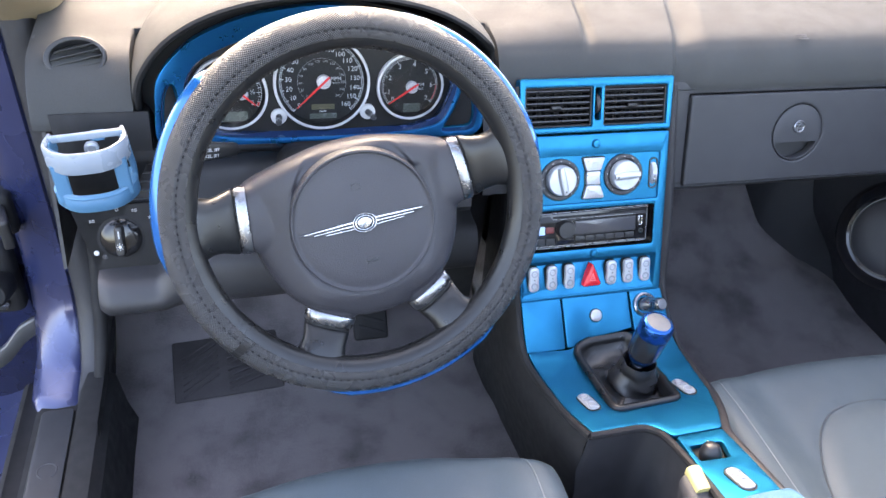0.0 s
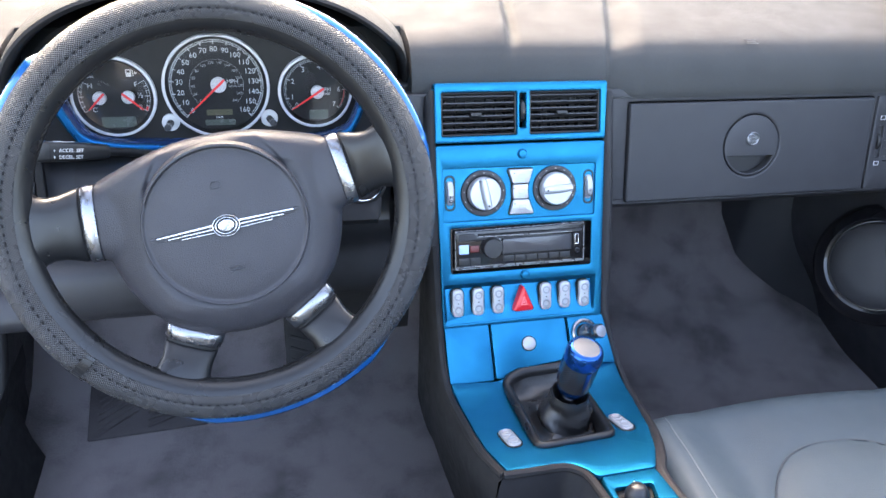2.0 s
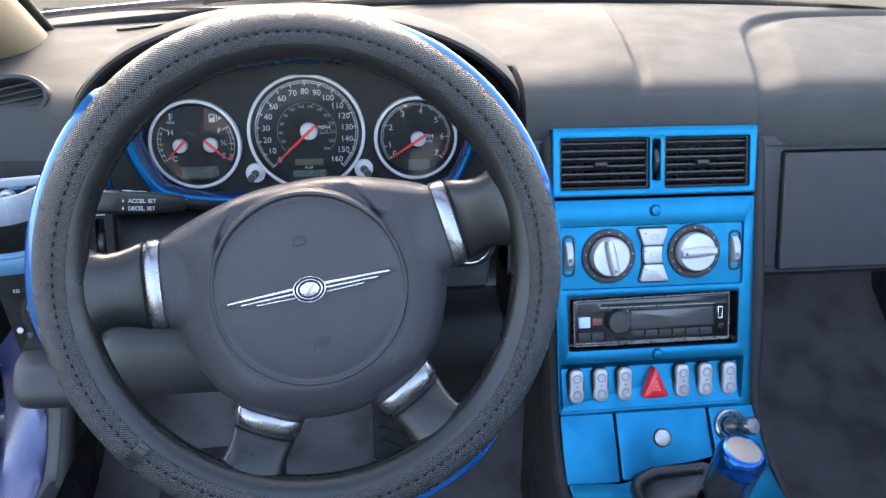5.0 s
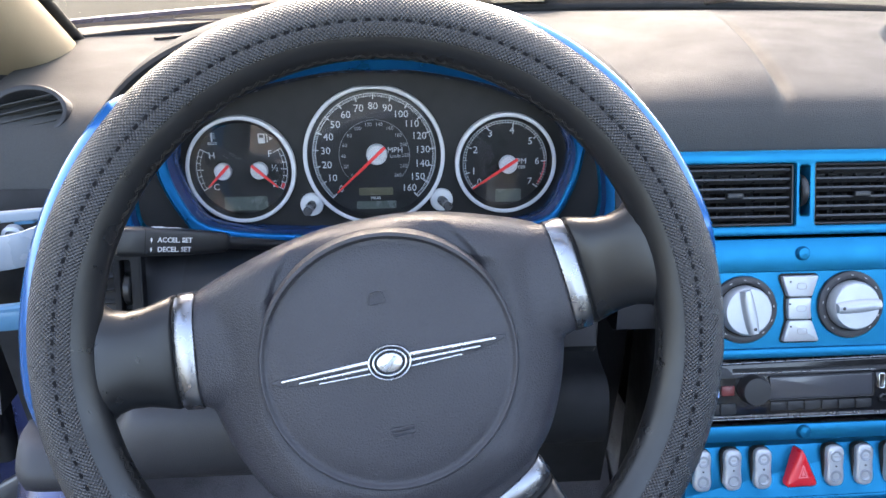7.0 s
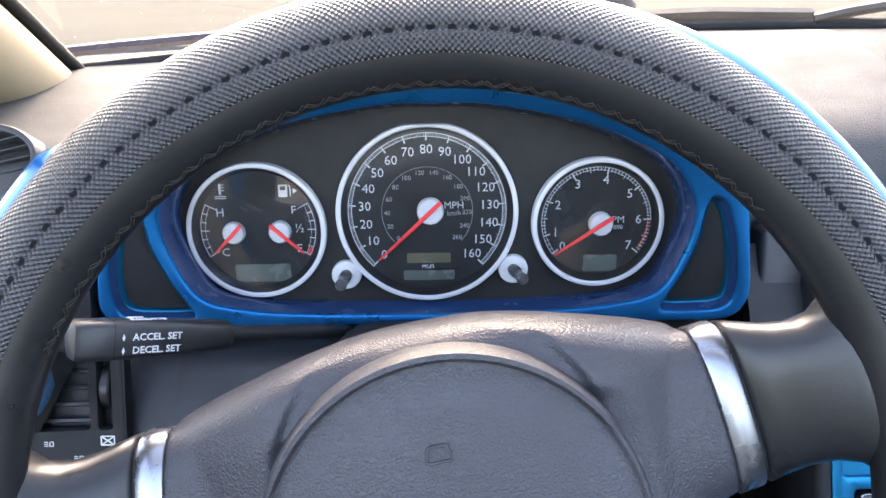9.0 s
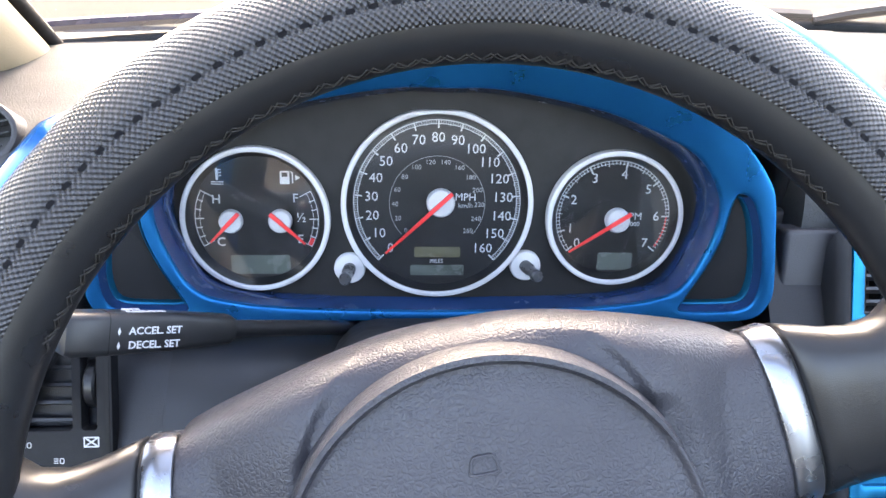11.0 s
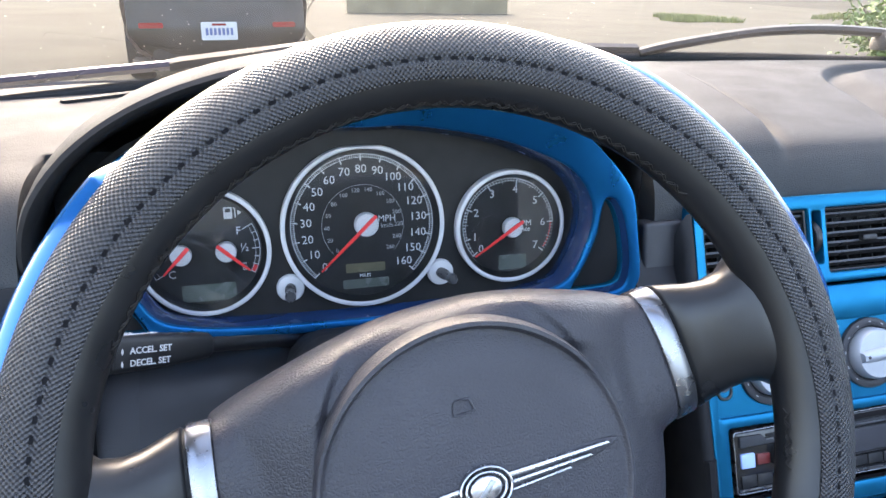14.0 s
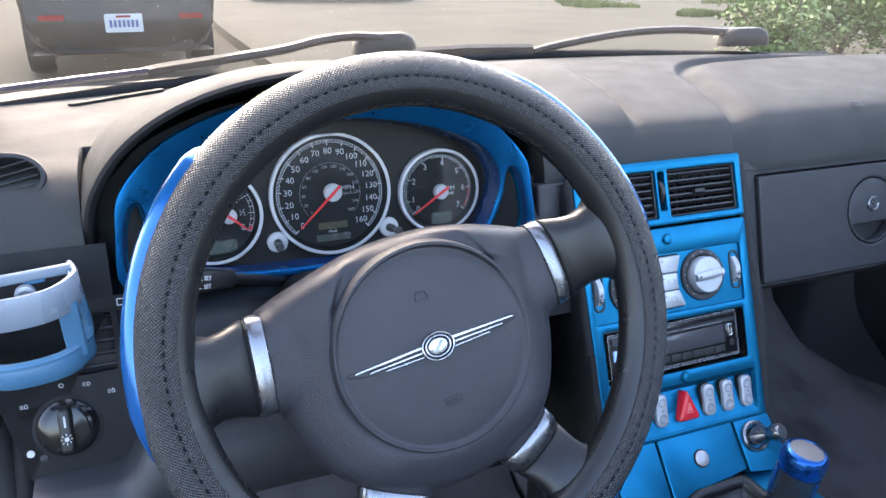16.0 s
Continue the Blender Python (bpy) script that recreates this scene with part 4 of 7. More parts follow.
def oval(a0, a1, n, off=0.0, inner=None):
    """Part of the rim's oval section, thicker towards the hub."""
    def at_angle(a, o):
        return (-0.0025 + (0.0185 + o) * math.cos(radians(a)), (0.0152 + o) * math.sin(radians(a)))
    pts = [at_angle(a0 + (a1 - a0) * i / n, off) for i in range(n + 1)]
    if inner is not None:
        pts += [at_angle(a1 - (a1 - a0) * i / n, inner) for i in range(n + 1)]
    return pts


part("rim", ring(RIM, oval(0, 350, 27), 144, m=WHEEL), LEATHER, wheel, "smooth black leather rim", angle=60)


def rim_point(a, v, o):
    """A point of the rim at the wheel angle a and the section angle v (degrees), o above the leather."""
    r, z = RIM - 0.0025 + (0.0185 + o) * math.cos(radians(v)), (0.0152 + o) * math.sin(radians(v))
    return (r * math.cos(radians(a)), r * math.sin(radians(a)), z)


def seam_at(a):
    """The section angle of the sewn seam, which wanders a little round the wheel."""
    return 88 + 5 * math.sin(radians(a))


def cover():
    """The perforated band, dished along its seam."""
    rel = [-74 + 100 * j / 47 for j in range(48)]
    rings, us = [], []
    for i in range(361):
        sm = seam_at(i)
        out = [rim_point(i, sm + d, 0.0016 - 0.0008 * math.exp(-(d / 4.0) ** 2) - 0.0007 * step(22, 26, d)) for d in rel]
        rings.append(out + [rim_point(i, sm + d, -0.001) for d in reversed(rel)])
        us.append(radians(i) * RIM)
    ws = [radians(d) * 0.0185 for d in rel] + [radians(d) * 0.0185 for d in reversed(rel)]
    bm = loft(rings, cap=(False, False), uv=(us, ws + ws[:1]), m=WHEEL)
    bmesh.ops.remove_doubles(bm, verts=bm.verts, dist=1e-6)
    return bm


part("cover", cover(), WEAVE, wheel, "black perforated wheel cover", angle=60)
part("cover_edge", ring(RIM, oval(-115, 21, 20, 0.0013, -0.001), 240, m=WHEEL), LEATHER, wheel, "smooth black outer edge of the cover", angle=60)


def stitches(n, length, width, lift):
    """Short dark stitches lying in the dished seam."""
    bm = bmesh.new()
    for i in range(n):
        a = 360.0 * i / n
        p, q = Vector(rim_point(a, seam_at(a), 0.0004)), Vector(rim_point(a, seam_at(a), 0.0102))
        up = (q - p).normalized()
        t = Vector((-math.sin(radians(a)), math.cos(radians(a)), 0))
        b = up.cross(t)
        c = [(-0.5, -0.3), (-0.3, -0.5), (0.3, -0.5), (0.5, -0.3), (0.5, 0.3), (0.3, 0.5), (-0.3, 0.5), (-0.5, 0.3)]
        lo = [bm.verts.new(WHEEL @ (p + t * x * length + b * y * width)) for x, y in c]
        hi = [bm.verts.new(WHEEL @ (p + t * x * length * 0.8 + b * y * width * 0.7 + up * lift)) for x, y in c]
        bm.faces.new(hi)
        for j in range(8):
            bm.faces.new((lo[j], lo[(j + 1) % 8], hi[(j + 1) % 8], hi[j]))
    return bm


part("stitching", stitches(150, 0.0036, 0.0024, 0.0007), THREAD, wheel, "black stitching round the cover")


def inner_stitches(a0, a1, n):
    """A braid of grey thread lying on the inner side of the rim."""
    bm = bmesh.new()
    for shift in (0.0, 1.0):
        pts = []
        for i in range(2 * n + 1):
            a = a0 + (a1 - a0) * (i + 0.5 * shift) / (2 * n)
            pts.append(WHEEL @ Vector(rim_point(a, 168 if (i + int(shift)) % 2 else 156, 0.0003)))
        fine = []
        for p, q in zip(pts, pts[1:]):
            out = (p - WHEEL.translation).normalized()
            fine += [p, p.lerp(q, 0.5) - out * 0.0003]
        tube(fine + [pts[-1]], 0.00034, 5, bm=bm)
    return bm


for _a0, _a1, _n in ((34, 146, 38), (214, 236, 8), (248, 292, 16), (304, 326, 8), (-20, -10, 4), (190, 200, 4)):
    part("stitching", inner_stitches(_a0, _a1, _n), GREYTHREAD, wheel, "grey thread along the inner rim")
# joint of the cover at the lower left
part("seam", ring(RIM, oval(0, 108, 18, 0.0023, 0.0008), 2, -146.2, -143.4, m=WHEEL), LEATHER, wheel, "overlapped joint of the cover")
for _k in range(6):
    part("joint_stitch", tube([WHEEL @ Vector(rim_point(-147.6 + 0.7 * (_k % 2), 22 + 15 * _k, 0.0024)), WHEEL @ Vector(rim_point(-142.4 + 0.7 * (_k % 2), 27 + 15 * _k, 0.0024))], 0.00035, 5), GREYTHREAD, wheel)


def blue_insert(a0, a1, p0, p1, proud, start, end):
    """A glossy blue inlay on the outside of the rim, with rounded ends tapering over the shares start and end."""
    rings, n = [], 150
    for i in range(n + 1):
        t = i / n
        k = min(1, t / start, (1 - t) / end) ** 0.6
        a = radians(a0 + (a1 - a0) * t)
        mid = (p0 + p1) / 2 + (1 - k) * 6
        half = (p1 - p0) / 2 * max(0.03, k)
        sec = [(0.0168 + proud * k * (1 - abs(2 * j / 8 - 1.0) ** 2.6), mid - half + 2 * half * j / 8) for j in range(9)] + [(0.0160, mid + half - 2 * half * j / 8) for j in range(9)]
        rings.append([((RIM + r * math.cos(radians(p))) * math.cos(a), (RIM + r * math.cos(radians(p))) * math.sin(a), r * math.sin(radians(p))) for r, p in sec])
    return loft(rings, m=WHEEL)


for _a0, _a1, _p0, _p1, _pr, _st, _en in ((124.0, 187, -70, 33, 0.0058, 0.06, 0.16), (0, 68, -52, 34, 0.0042, 0.12, 0.3), (-117, -50, -70, 28, 0.0072, 0.16, 0.16)):
    part("blue_insert", blue_insert(_a0, _a1, _p0, _p1, _pr, _st, _en), BLUE_CARBON, wheel, "glossy blue inlay")

# hub
HUBM = WHEEL @ pose(0, 0, -0.0095)
_hub = [(0.0, 0.0690), (0.025, 0.0680), (0.050, 0.0635), (0.075, 0.0565), (0.0985, 0.0485), (0.1060, 0.0420), (0.1085, 0.012), (0.1085, -0.018), (0.1065, -0.034), (0.1, -0.056), (0.089, -0.078), (0.074, -0.0935), (0.052, -0.1055), (0.031, -0.1155), (0.016, -0.1195), (0.0, -0.1205)]
HUB_OUT = ccw(smooth(mirrored(_hub, 1.03), 4, True))


def hub_body():
    rings = []
    for k, z in ((0.80, -0.058), (0.93, -0.050), (0.985, -0.036), (1.0, -0.020), (0.992, -0.010), (0.972, -0.002), (0.94, 0.0035), (0.89, 0.0068), (0.80, 0.0088), (0.72, 0.0094)):
        rings.append([(x * k, (y + 0.015) * k - 0.015, z - 0.017 * step(0.05, 0.11, abs(x) * k) - 0.003 * step(0.03, 0.08, y * k) - 0.008 * step(0.075, 0.12, -y * k)) for x, y in HUB_OUT])
    return loft(rings, cap=(True, True), m=HUBM)


_pm = HUBM @ at(0, -0.0135)
part("airbag_pad", turned([(0.0742, -0.002), (0.0738, 0.0080), (0.0731, 0.0110), (0.0722, 0.0121), (0.0713, 0.0120), (0.0705, 0.0107), (0.0695, 0.0099), (0.0670, 0.0104), (0.062, 0.0114), (0.055, 0.0122), (0.03, 0.0132), (0.0, 0.0136)], 128, m=_pm, cap=(True, False)), HUB, wheel, "round grained airbag cover in a raised ring", angle=70)


def eyebrow():
    """The raised arched lip over the airbag cover, thinning towards its ends."""
    rings = []
    for i in range(65):
        t = i / 64
        a = radians(24 + 132 * t)
        k = math.sin(math.pi * t) ** 0.6
        w, h = 0.0016 + 0.0013 * k, 0.0064 + 0.0050 * k
        rings.append([((0.0724 + w * u) * math.cos(a), (0.0724 + w * u) * math.sin(a), 0.005 + h * v) for u, v in ((-1.0, 0), (-0.85, 0.75), (-0.35, 1.0), (0.35, 1.0), (0.9, 0.65), (1.3, 0))])
    return loft(rings, m=_pm)


part("lip", eyebrow(), HUB, wheel, angle=60)
# faint moulded marks on the pad
part("horn_mark", merge(plate(rquad([(-0.006, 0.034), (0.005, 0.034), (0.0035, 0.041), (-0.0045, 0.041)], 0.002), [rquad([(-0.005, 0.035), (0.004, 0.035), (0.0027, 0.0402), (-0.0037, 0.0402)], 0.0016)], 0.0115, 0.0140, 0.0004, m=_pm)), HUB, wheel)
for _k in range(3):
    part("moulded_bar", slab(rrect(0.0, -0.037 - 0.0024 * _k, 0.014 - 0.001 * _k, 0.0012, 0.0004, 2), 0.0115, 0.0140, 0.0003, m=_pm), HUB, wheel)

# winged badge
badge = part("badge", plate(circle(0, 0.001, 0.0124, 48, 0.0101), [circle(0, 0.001, 0.0110, 48, 0.0088)], 0.012, 0.0168, 0.0007, m=_pm), EMBLEM, wheel, "chrome winged emblem")
part("oval", plate(circle(0, 0.001, 0.0099, 40, 0.0078), [circle(0, 0.001, 0.0085, 40, 0.0065)], 0.012, 0.0166, 0.0006, m=_pm), EMBLEM, badge)
part("seal", slab(circle(0, 0.001, 0.0074, 40, 0.0056), 0.012, 0.0160, 0.0008, m=_pm), EMBLEM, badge)
part("seal_bar", slab([(-0.005, -0.0025), (-0.003, -0.004), (0.005, 0.003), (0.003, 0.0045)], 0.0159, 0.0164, 0.0002, m=_pm), SATIN, badge)
part("recess", slab(smooth([(0.063, 0.0035), (0.03, 0.0062), (0.012, 0.011), (0, 0.0145), (-0.012, 0.011), (-0.03, 0.0062), (-0.063, 0.0035), (-0.063, -0.0004), (-0.035, -0.006), (-0.012, -0.0095), (0, -0.0125), (0.012, -0.0095), (0.035, -0.006), (0.063, -0.0004)], 4, True), 0.0115, 0.0127, 0.0006, m=_pm), HUB, badge)
for _s in (-1, 1):
    for _k, (_x1, _y0, _y1) in enumerate(((0.0615, 0.0014, 0.0030), (0.052, -0.0012, 0.0002), (0.041, -0.0036, -0.0023))):
        part("wing", slab([(_s * 0.0115, _y0 + 0.0006 * (1 - _k)), (_s * _x1, _y0), (_s * (_x1 - 0.001), _y1), (_s * 0.0115, _y1 + 0.0014 * (1 - 0.7 * _k))], 0.012, 0.0152, 0.0006, m=_pm), EMBLEM, badge)


def spoke(stations, m=WHEEL):
    """A padded spoke: (centre, across direction, half width, height of its middle, half thickness) along its length."""
    rings = []
    for (cx, cy), (ax, ay), hw, zc, ht in stations:
        a = Vector((ax, ay)).normalized()
        r = []
        for j in range(28):
            t = 2 * math.pi * j / 28
            c, s = math.cos(t), math.sin(t)
            u, v = math.copysign(abs(c) ** 0.75, c), math.copysign(abs(s) ** 0.75, s)
            r.append((cx + a.x * hw * u, cy + a.y * hw * u, zc + ht * v))
        rings.append(r)
    return loft(rings, m=m)


def along(c, o, a, stations):
    """Stations of a spoke from its root c outwards along o: (distance, half width, height, half thickness)."""
    return [((c[0] + o[0] * d, c[1] + o[1] * d), a, w, z, t) for d, w, z, t in stations]


HUB_SHELL = [hub_body()]
for _s in (-1, 1):
    _o = Vector((_s * 0.993, 0.115))
    _a, _c = (-_s * 0.115, 0.993), (_s * 0.1090, 0.0112)
    HUB_SHELL.append(spoke(along(_c, _o, _a, ((-0.085, 0.052, -0.029, 0.0200), (-0.06, 0.0495, -0.0275, 0.0192), (-0.035, 0.0440, -0.0290, 0.0184), (-0.015, 0.0372, -0.0306, 0.0174), (0.001, 0.0342, -0.0310, 0.0170)))))
    part("spoke_band", spoke(along(_c, _o, _a, ((0.0, 0.0344, -0.0310, 0.0173), (0.0006, 0.0350, -0.0310, 0.0179), (0.0104, 0.0347, -0.0312, 0.0178), (0.0110, 0.0341, -0.0312, 0.0172)))), SATIN, wheel, "brushed metal spoke trim", angle=50)
    part("spoke_gap", spoke(along(_c, _o, _a, ((0.010, 0.0325, -0.0312, 0.0158), (0.0135, 0.0325, -0.0312, 0.0158)))), VOID, wheel)
    part("spoke", spoke(along(_c, _o, _a, ((0.0125, 0.0330, -0.0310, 0.0162), (0.0140, 0.0338, -0.0302, 0.0172), (0.020, 0.0318, -0.0275, 0.0175), (0.028, 0.0290, -0.0225, 0.0175), (0.036, 0.0278, -0.0165, 0.0170), (0.044, 0.0300, -0.0115, 0.0162), (0.0505, 0.0370, -0.0080, 0.0152), (0.057, 0.048, -0.0055, 0.0125), (0.063, 0.056, -0.004, 0.008)))), LEATHER, wheel, "padded black leather spoke", angle=70)
    _o, _a = Vector((_s * 0.49, -0.87)).normalized(), (0.87, _s * 0.49)
    _c = (_s * 0.0522, -0.1039)
    HUB_SHELL.append(spoke(along(_c, _o, _a, ((-0.04, 0.030, -0.028, 0.017), (-0.02, 0.0275, -0.0255, 0.0160), (0.001, 0.0258, -0.0255, 0.0150)))))
    part("spoke_band", spoke(along(_c, _o, _a, ((0.0, 0.0262, -0.0255, 0.0153), (0.0006, 0.0268, -0.0255, 0.0159), (0.0118, 0.0262, -0.0255, 0.0157), (0.0124, 0.0256, -0.0255, 0.0151)))), SATIN, wheel, "brushed metal spoke trim", angle=50)
    part("spoke_gap", spoke(along(_c, _o, _a, ((0.0120, 0.0238, -0.0255, 0.0138), (0.0165, 0.0238, -0.0255, 0.0138)))), VOID, wheel)
    part("spoke", spoke(along(_c, _o, _a, ((0.0158, 0.0240, -0.0255, 0.0141), (0.0170, 0.0246, -0.0245, 0.0150), (0.022, 0.0238, -0.0205, 0.0152), (0.030, 0.0228, -0.0150, 0.0150), (0.038, 0.0238, -0.0105, 0.0145), (0.046, 0.0285, -0.007, 0.0135), (0.053, 0.038, -0.0045, 0.011), (0.060, 0.046, -0.003, 0.007)))), LEATHER, wheel, "padded black leather spoke", angle=70)

_shell = part("hub", merge(*HUB_SHELL), HUB, wheel, "dark grey grained hub shell with four short arms", angle=180)
_remesh = _shell.modifiers.new("blend", "REMESH")
_remesh.mode, _remesh.voxel_size, _remesh.use_smooth_shade = "VOXEL", 0.0016, True
_soft = _shell.modifiers.new("soften", "SMOOTH")
_soft.factor, _soft.iterations = 0.6, 10


def creased(ob):
    """The blended shell with the trough pressed in between the lip and the two upper arms."""
    me = bpy.data.meshes.new_from_object(ob.evaluated_get(bpy.context.evaluated_depsgraph_get()))
    into, axis = WHEEL.inverted(), WHEEL.to_3x3() @ Vector((0, 0, 1))
    for v in me.vertices:
        p = into @ v.co
        x, y = p.x, p.y + 0.0135
        r, a = math.hypot(x, y), math.degrees(math.atan2(y, abs(x)))
        if a > 26 and r > 0.068 and v.normal.dot(axis) > -0.2:
            d = 0.0750 + 0.0140 * (a - 31) / 37 - r
            v.co -= axis * 0.0034 * step(-0.0012, 0.0028, d) * step(27, 42, a) * (1 - 0.75 * step(0.077, 0.088, r))
    ob.modifiers.clear()
    ob.data = me
    for f in me.polygons:
        f.use_smooth = True


creased(_shell)

# ---- column shroud, cruise stalk and ignition ----
column = thing("steering_column", (0.005, 0.87, 0.66), "charcoal plastic steering column shroud", "steering column")
part("shroud", loft([[(x, y, z) for x, y in rrect(0, -0.01, w, h, 0.03, 5)] for z, w, h in ((-0.052, 0.10, 0.10), (-0.075, 0.125, 0.115), (-0.14, 0.14, 0.12), (-0.22, 0.15, 0.12))], m=COLUMN), RUBBER, column)
stalk = thing("cruise_stalk", (-0.113, 0.902, 0.776), "black cruise control stalk with white lettering", "control stalk")
_tip, _mid, _root = Vector((-0.172, 0.857, 0.8095)), Vector((-0.112, 0.903, 0.7865)), Vector((-0.055, 0.985, 0.742))
_d = (_mid - _tip).normalized()
_n = Vector((-0.15, -0.92, 0.36))
_n = (_n - _d * _n.dot(_d)).normalized()
_u = _n.cross(_d)
STALK = axes(_tip, _d, _u, _n)
_L = (_mid - _tip).length
part("grip", loft([[(x, y, z) for y, z in rrect(0, 0, h, t, 0.0035, 3)] for x, h, t in ((-0.003, 0.010, 0.008), (-0.0015, 0.0175, 0.015), (0.001, 0.0195, 0.0175), (0.016, 0.0195, 0.0175), (_L * 0.6, 0.018, 0.016), (_L - 0.003, 0.0145, 0.0135), (_L, 0.011, 0.011))], m=STALK), DARK, stalk, "black rectangular grip")
part("rod", tube([_mid - _d * 0.003, _mid.lerp(_root, 0.3), _root, _root + (_root - _mid) * 0.5], 0.0046, 12), DARK, stalk)
for _t, _y in (("ACCEL. SET", 0.0016), ("DECEL. SET", -0.0048)):
    part("lettering", words(_t, 0.0048, STALK @ pose(0.0245, _y, 0.0086), align="LEFT", bold=0.00006), WHITE, stalk)
    part("lettering", slab([(0.0195, _y), (0.0202, _y + 0.0018), (0.0209, _y), (0.0202, _y - 0.0018)], 0.0084, 0.0088, m=STALK), WHITE, stalk)
_top = STALK @ axes((0, 0.0096, 0.0), (1, 0, 0), (0, 0, -1), (0, 1, 0))
part("lettering", words("RESUME", 0.005, _top @ pose(0.0245, -0.0035, 0.0002), align="LEFT", bold=0.00006), WHITE, stalk)
part("lettering", words("OFF", 0.005, _top @ pose(0.0245, 0.003, 0.0002), align="LEFT", bold=0.00006), WHITE, stalk)
part("groove", loft([[(x, y, z) for y, z in rrect(0, 0, 0.0197, 0.0177, 0.0035, 3)] for x in (0.0158, 0.0163)], m=STALK), VOID, stalk)
ignition = thing("ignition_lock", (0.152, 0.915, 0.71), "round ignition lock with a bright ring", "ignition lock")
_ig = facing(0.912, 0.7345, -0.25, -0.97) @ at(0.1515, 0)
part("housing", turned([(0.030, -0.04), (0.029, 0.000), (0.0272, 0.0055), (0.0245, 0.0072), (0.0228, 0.0066), (0.0222, 0.004), (0.0, 0.004)], 36, m=_ig, cap=(True, False)), RUBBER, ignition)
part("ring", turned([(0.0222, 0.007), (0.0222, 0.0100), (0.0214, 0.0106), (0.0206, 0.0100), (0.0206, 0.004)], 36, m=_ig, cap=(False, False)), CHROME, ignition)
part("keyhole", slab(rrect(0, 0, 0.003, 0.012, 0.001), 0.0038, 0.0046, m=_ig), VOID, ignition)

part("lower_cowl", loft([[(x, y, z) for x, y, z in ((x0, 0.905, 0.715), (x0, 0.888, 0.708), (x0, 0.882, 0.700), (x0, 0.887, 0.692), (x0, 0.93, 0.672))] for x0 in (0.06, 0.10, 0.155, 0.166)] + [[(0.176, 0.93, 0.715), (0.174, 0.91, 0.708), (0.173, 0.905, 0.700), (0.174, 0.91, 0.692), (0.176, 0.94, 0.675)]], closed=False, cap=(False, False)), RUBBER, ignition, "soft ledge below the lock", angle=60)

# ---- centre console ----
console = thing("centre_console", (CENTRE, 0.7, 0.26), "satin blue painted centre console with silver controls", "centre console")
part("vent_panel", plate(rquad([(0.244, -0.001), (0.465, -0.001), (0.4635, -0.072), (0.2435, -0.072)], 0.003), [rrect(0.2995, -0.038, 0.095, 0.052, 0.002), rrect(0.410, -0.038, 0.093, 0.052, 0.002), rrect(0.3545, -0.035, 0.0082, 0.042, 0.002)], -0.012, 0.004, 0.0018, m=CONSOLE), BLUE, console, "blue frame of two air vents")
_vl = part("air_vent", plate(rrect(0.2995, -0.038, 0.0945, 0.0515, 0.002), [rrect(0.2995, -0.038, 0.0905, 0.0475, 0.001)], -0.012, 0.0005, 0.001, m=CONSOLE), DARK, console, "black slatted air vent")
_vr2 = part("air_vent", plate(rrect(0.410, -0.038, 0.0925, 0.0515, 0.002), [rrect(0.410, -0.038, 0.0885, 0.0475, 0.001)], -0.012, 0.0005, 0.001, m=CONSOLE), DARK, console, "black slatted air vent")
for _v, _x0, _x1 in ((_vl, 0.2545, 0.3445), (_vr2, 0.366, 0.454)):
    vent_box(_v, CONSOLE, _x0, _x1, -0.0615, -0.0145, 6)
    part("slider", box(0.014, 0.005, 0.005, 0.0015, m=CONSOLE @ at((_x0 + _x1) / 2 - 0.004, -0.0385, -0.002)), DARK, _v)
part("thumbwheel", turned([(0.0125, -0.0028), (0.0138, -0.0015), (0.0138, 0.0015), (0.0125, 0.0028)], 28, m=CONSOLE @ at(0.3545, -0.035, -0.007) @ pose(0, 0, 0, 0, 90, 0)), DARK, console)
# face below the vents
_climate = rquad([(0.253, -0.103), (0.452, -0.103), (0.451, -0.168), (0.253, -0.168)], 0.003)
_radio = rquad([(0.2605, -0.1765), (0.4475, -0.1765), (0.4475, -0.234), (0.2605, -0.234)], 0.003)
_switches = rquad([(0.2515, -0.2485), (0.4545, -0.2485), (0.4525, -0.2975), (0.2515, -0.2995)], 0.003)
part("face_panel", plate(rquad([(0.2435, -0.0745), (0.4635, -0.0745), (0.4635, -0.3045), (0.249, -0.3045)], 0.004), [_climate, _radio, _switches], -0.012, 0.003, 0.0016, m=CONSOLE), BLUE, console, "blue face plate")
part("climate_panel", slab(_climate, -0.006, -0.0005, 0, m=CONSOLE), BLUE, console)


def switch_floor():
    """The recessed tray behind the row of switches, deeper at its top."""
    o = ccw(_switches)
    return loft([[(x, y, 0.002) for x, y in o], [(x, y + (0.001 if y < -0.27 else -0.004), 0.001 if y < -0.27 else -0.007) for x, y in inset(o, 0.003)]], cap=(False, True), m=CONSOLE)


part("switch_panel", switch_floor(), BLUE, console)
for _x, _y in ((0.3535, -0.0875), (0.357, -0.2410)):
    part("plug", turned([(0.0062, 0.002), (0.006, 0.0045), (0.0045, 0.0066), (0.0, 0.0072)], 28, m=CONSOLE @ at(_x, _y), cap=(True, False)), BLUE, console, "round blue screw plug")


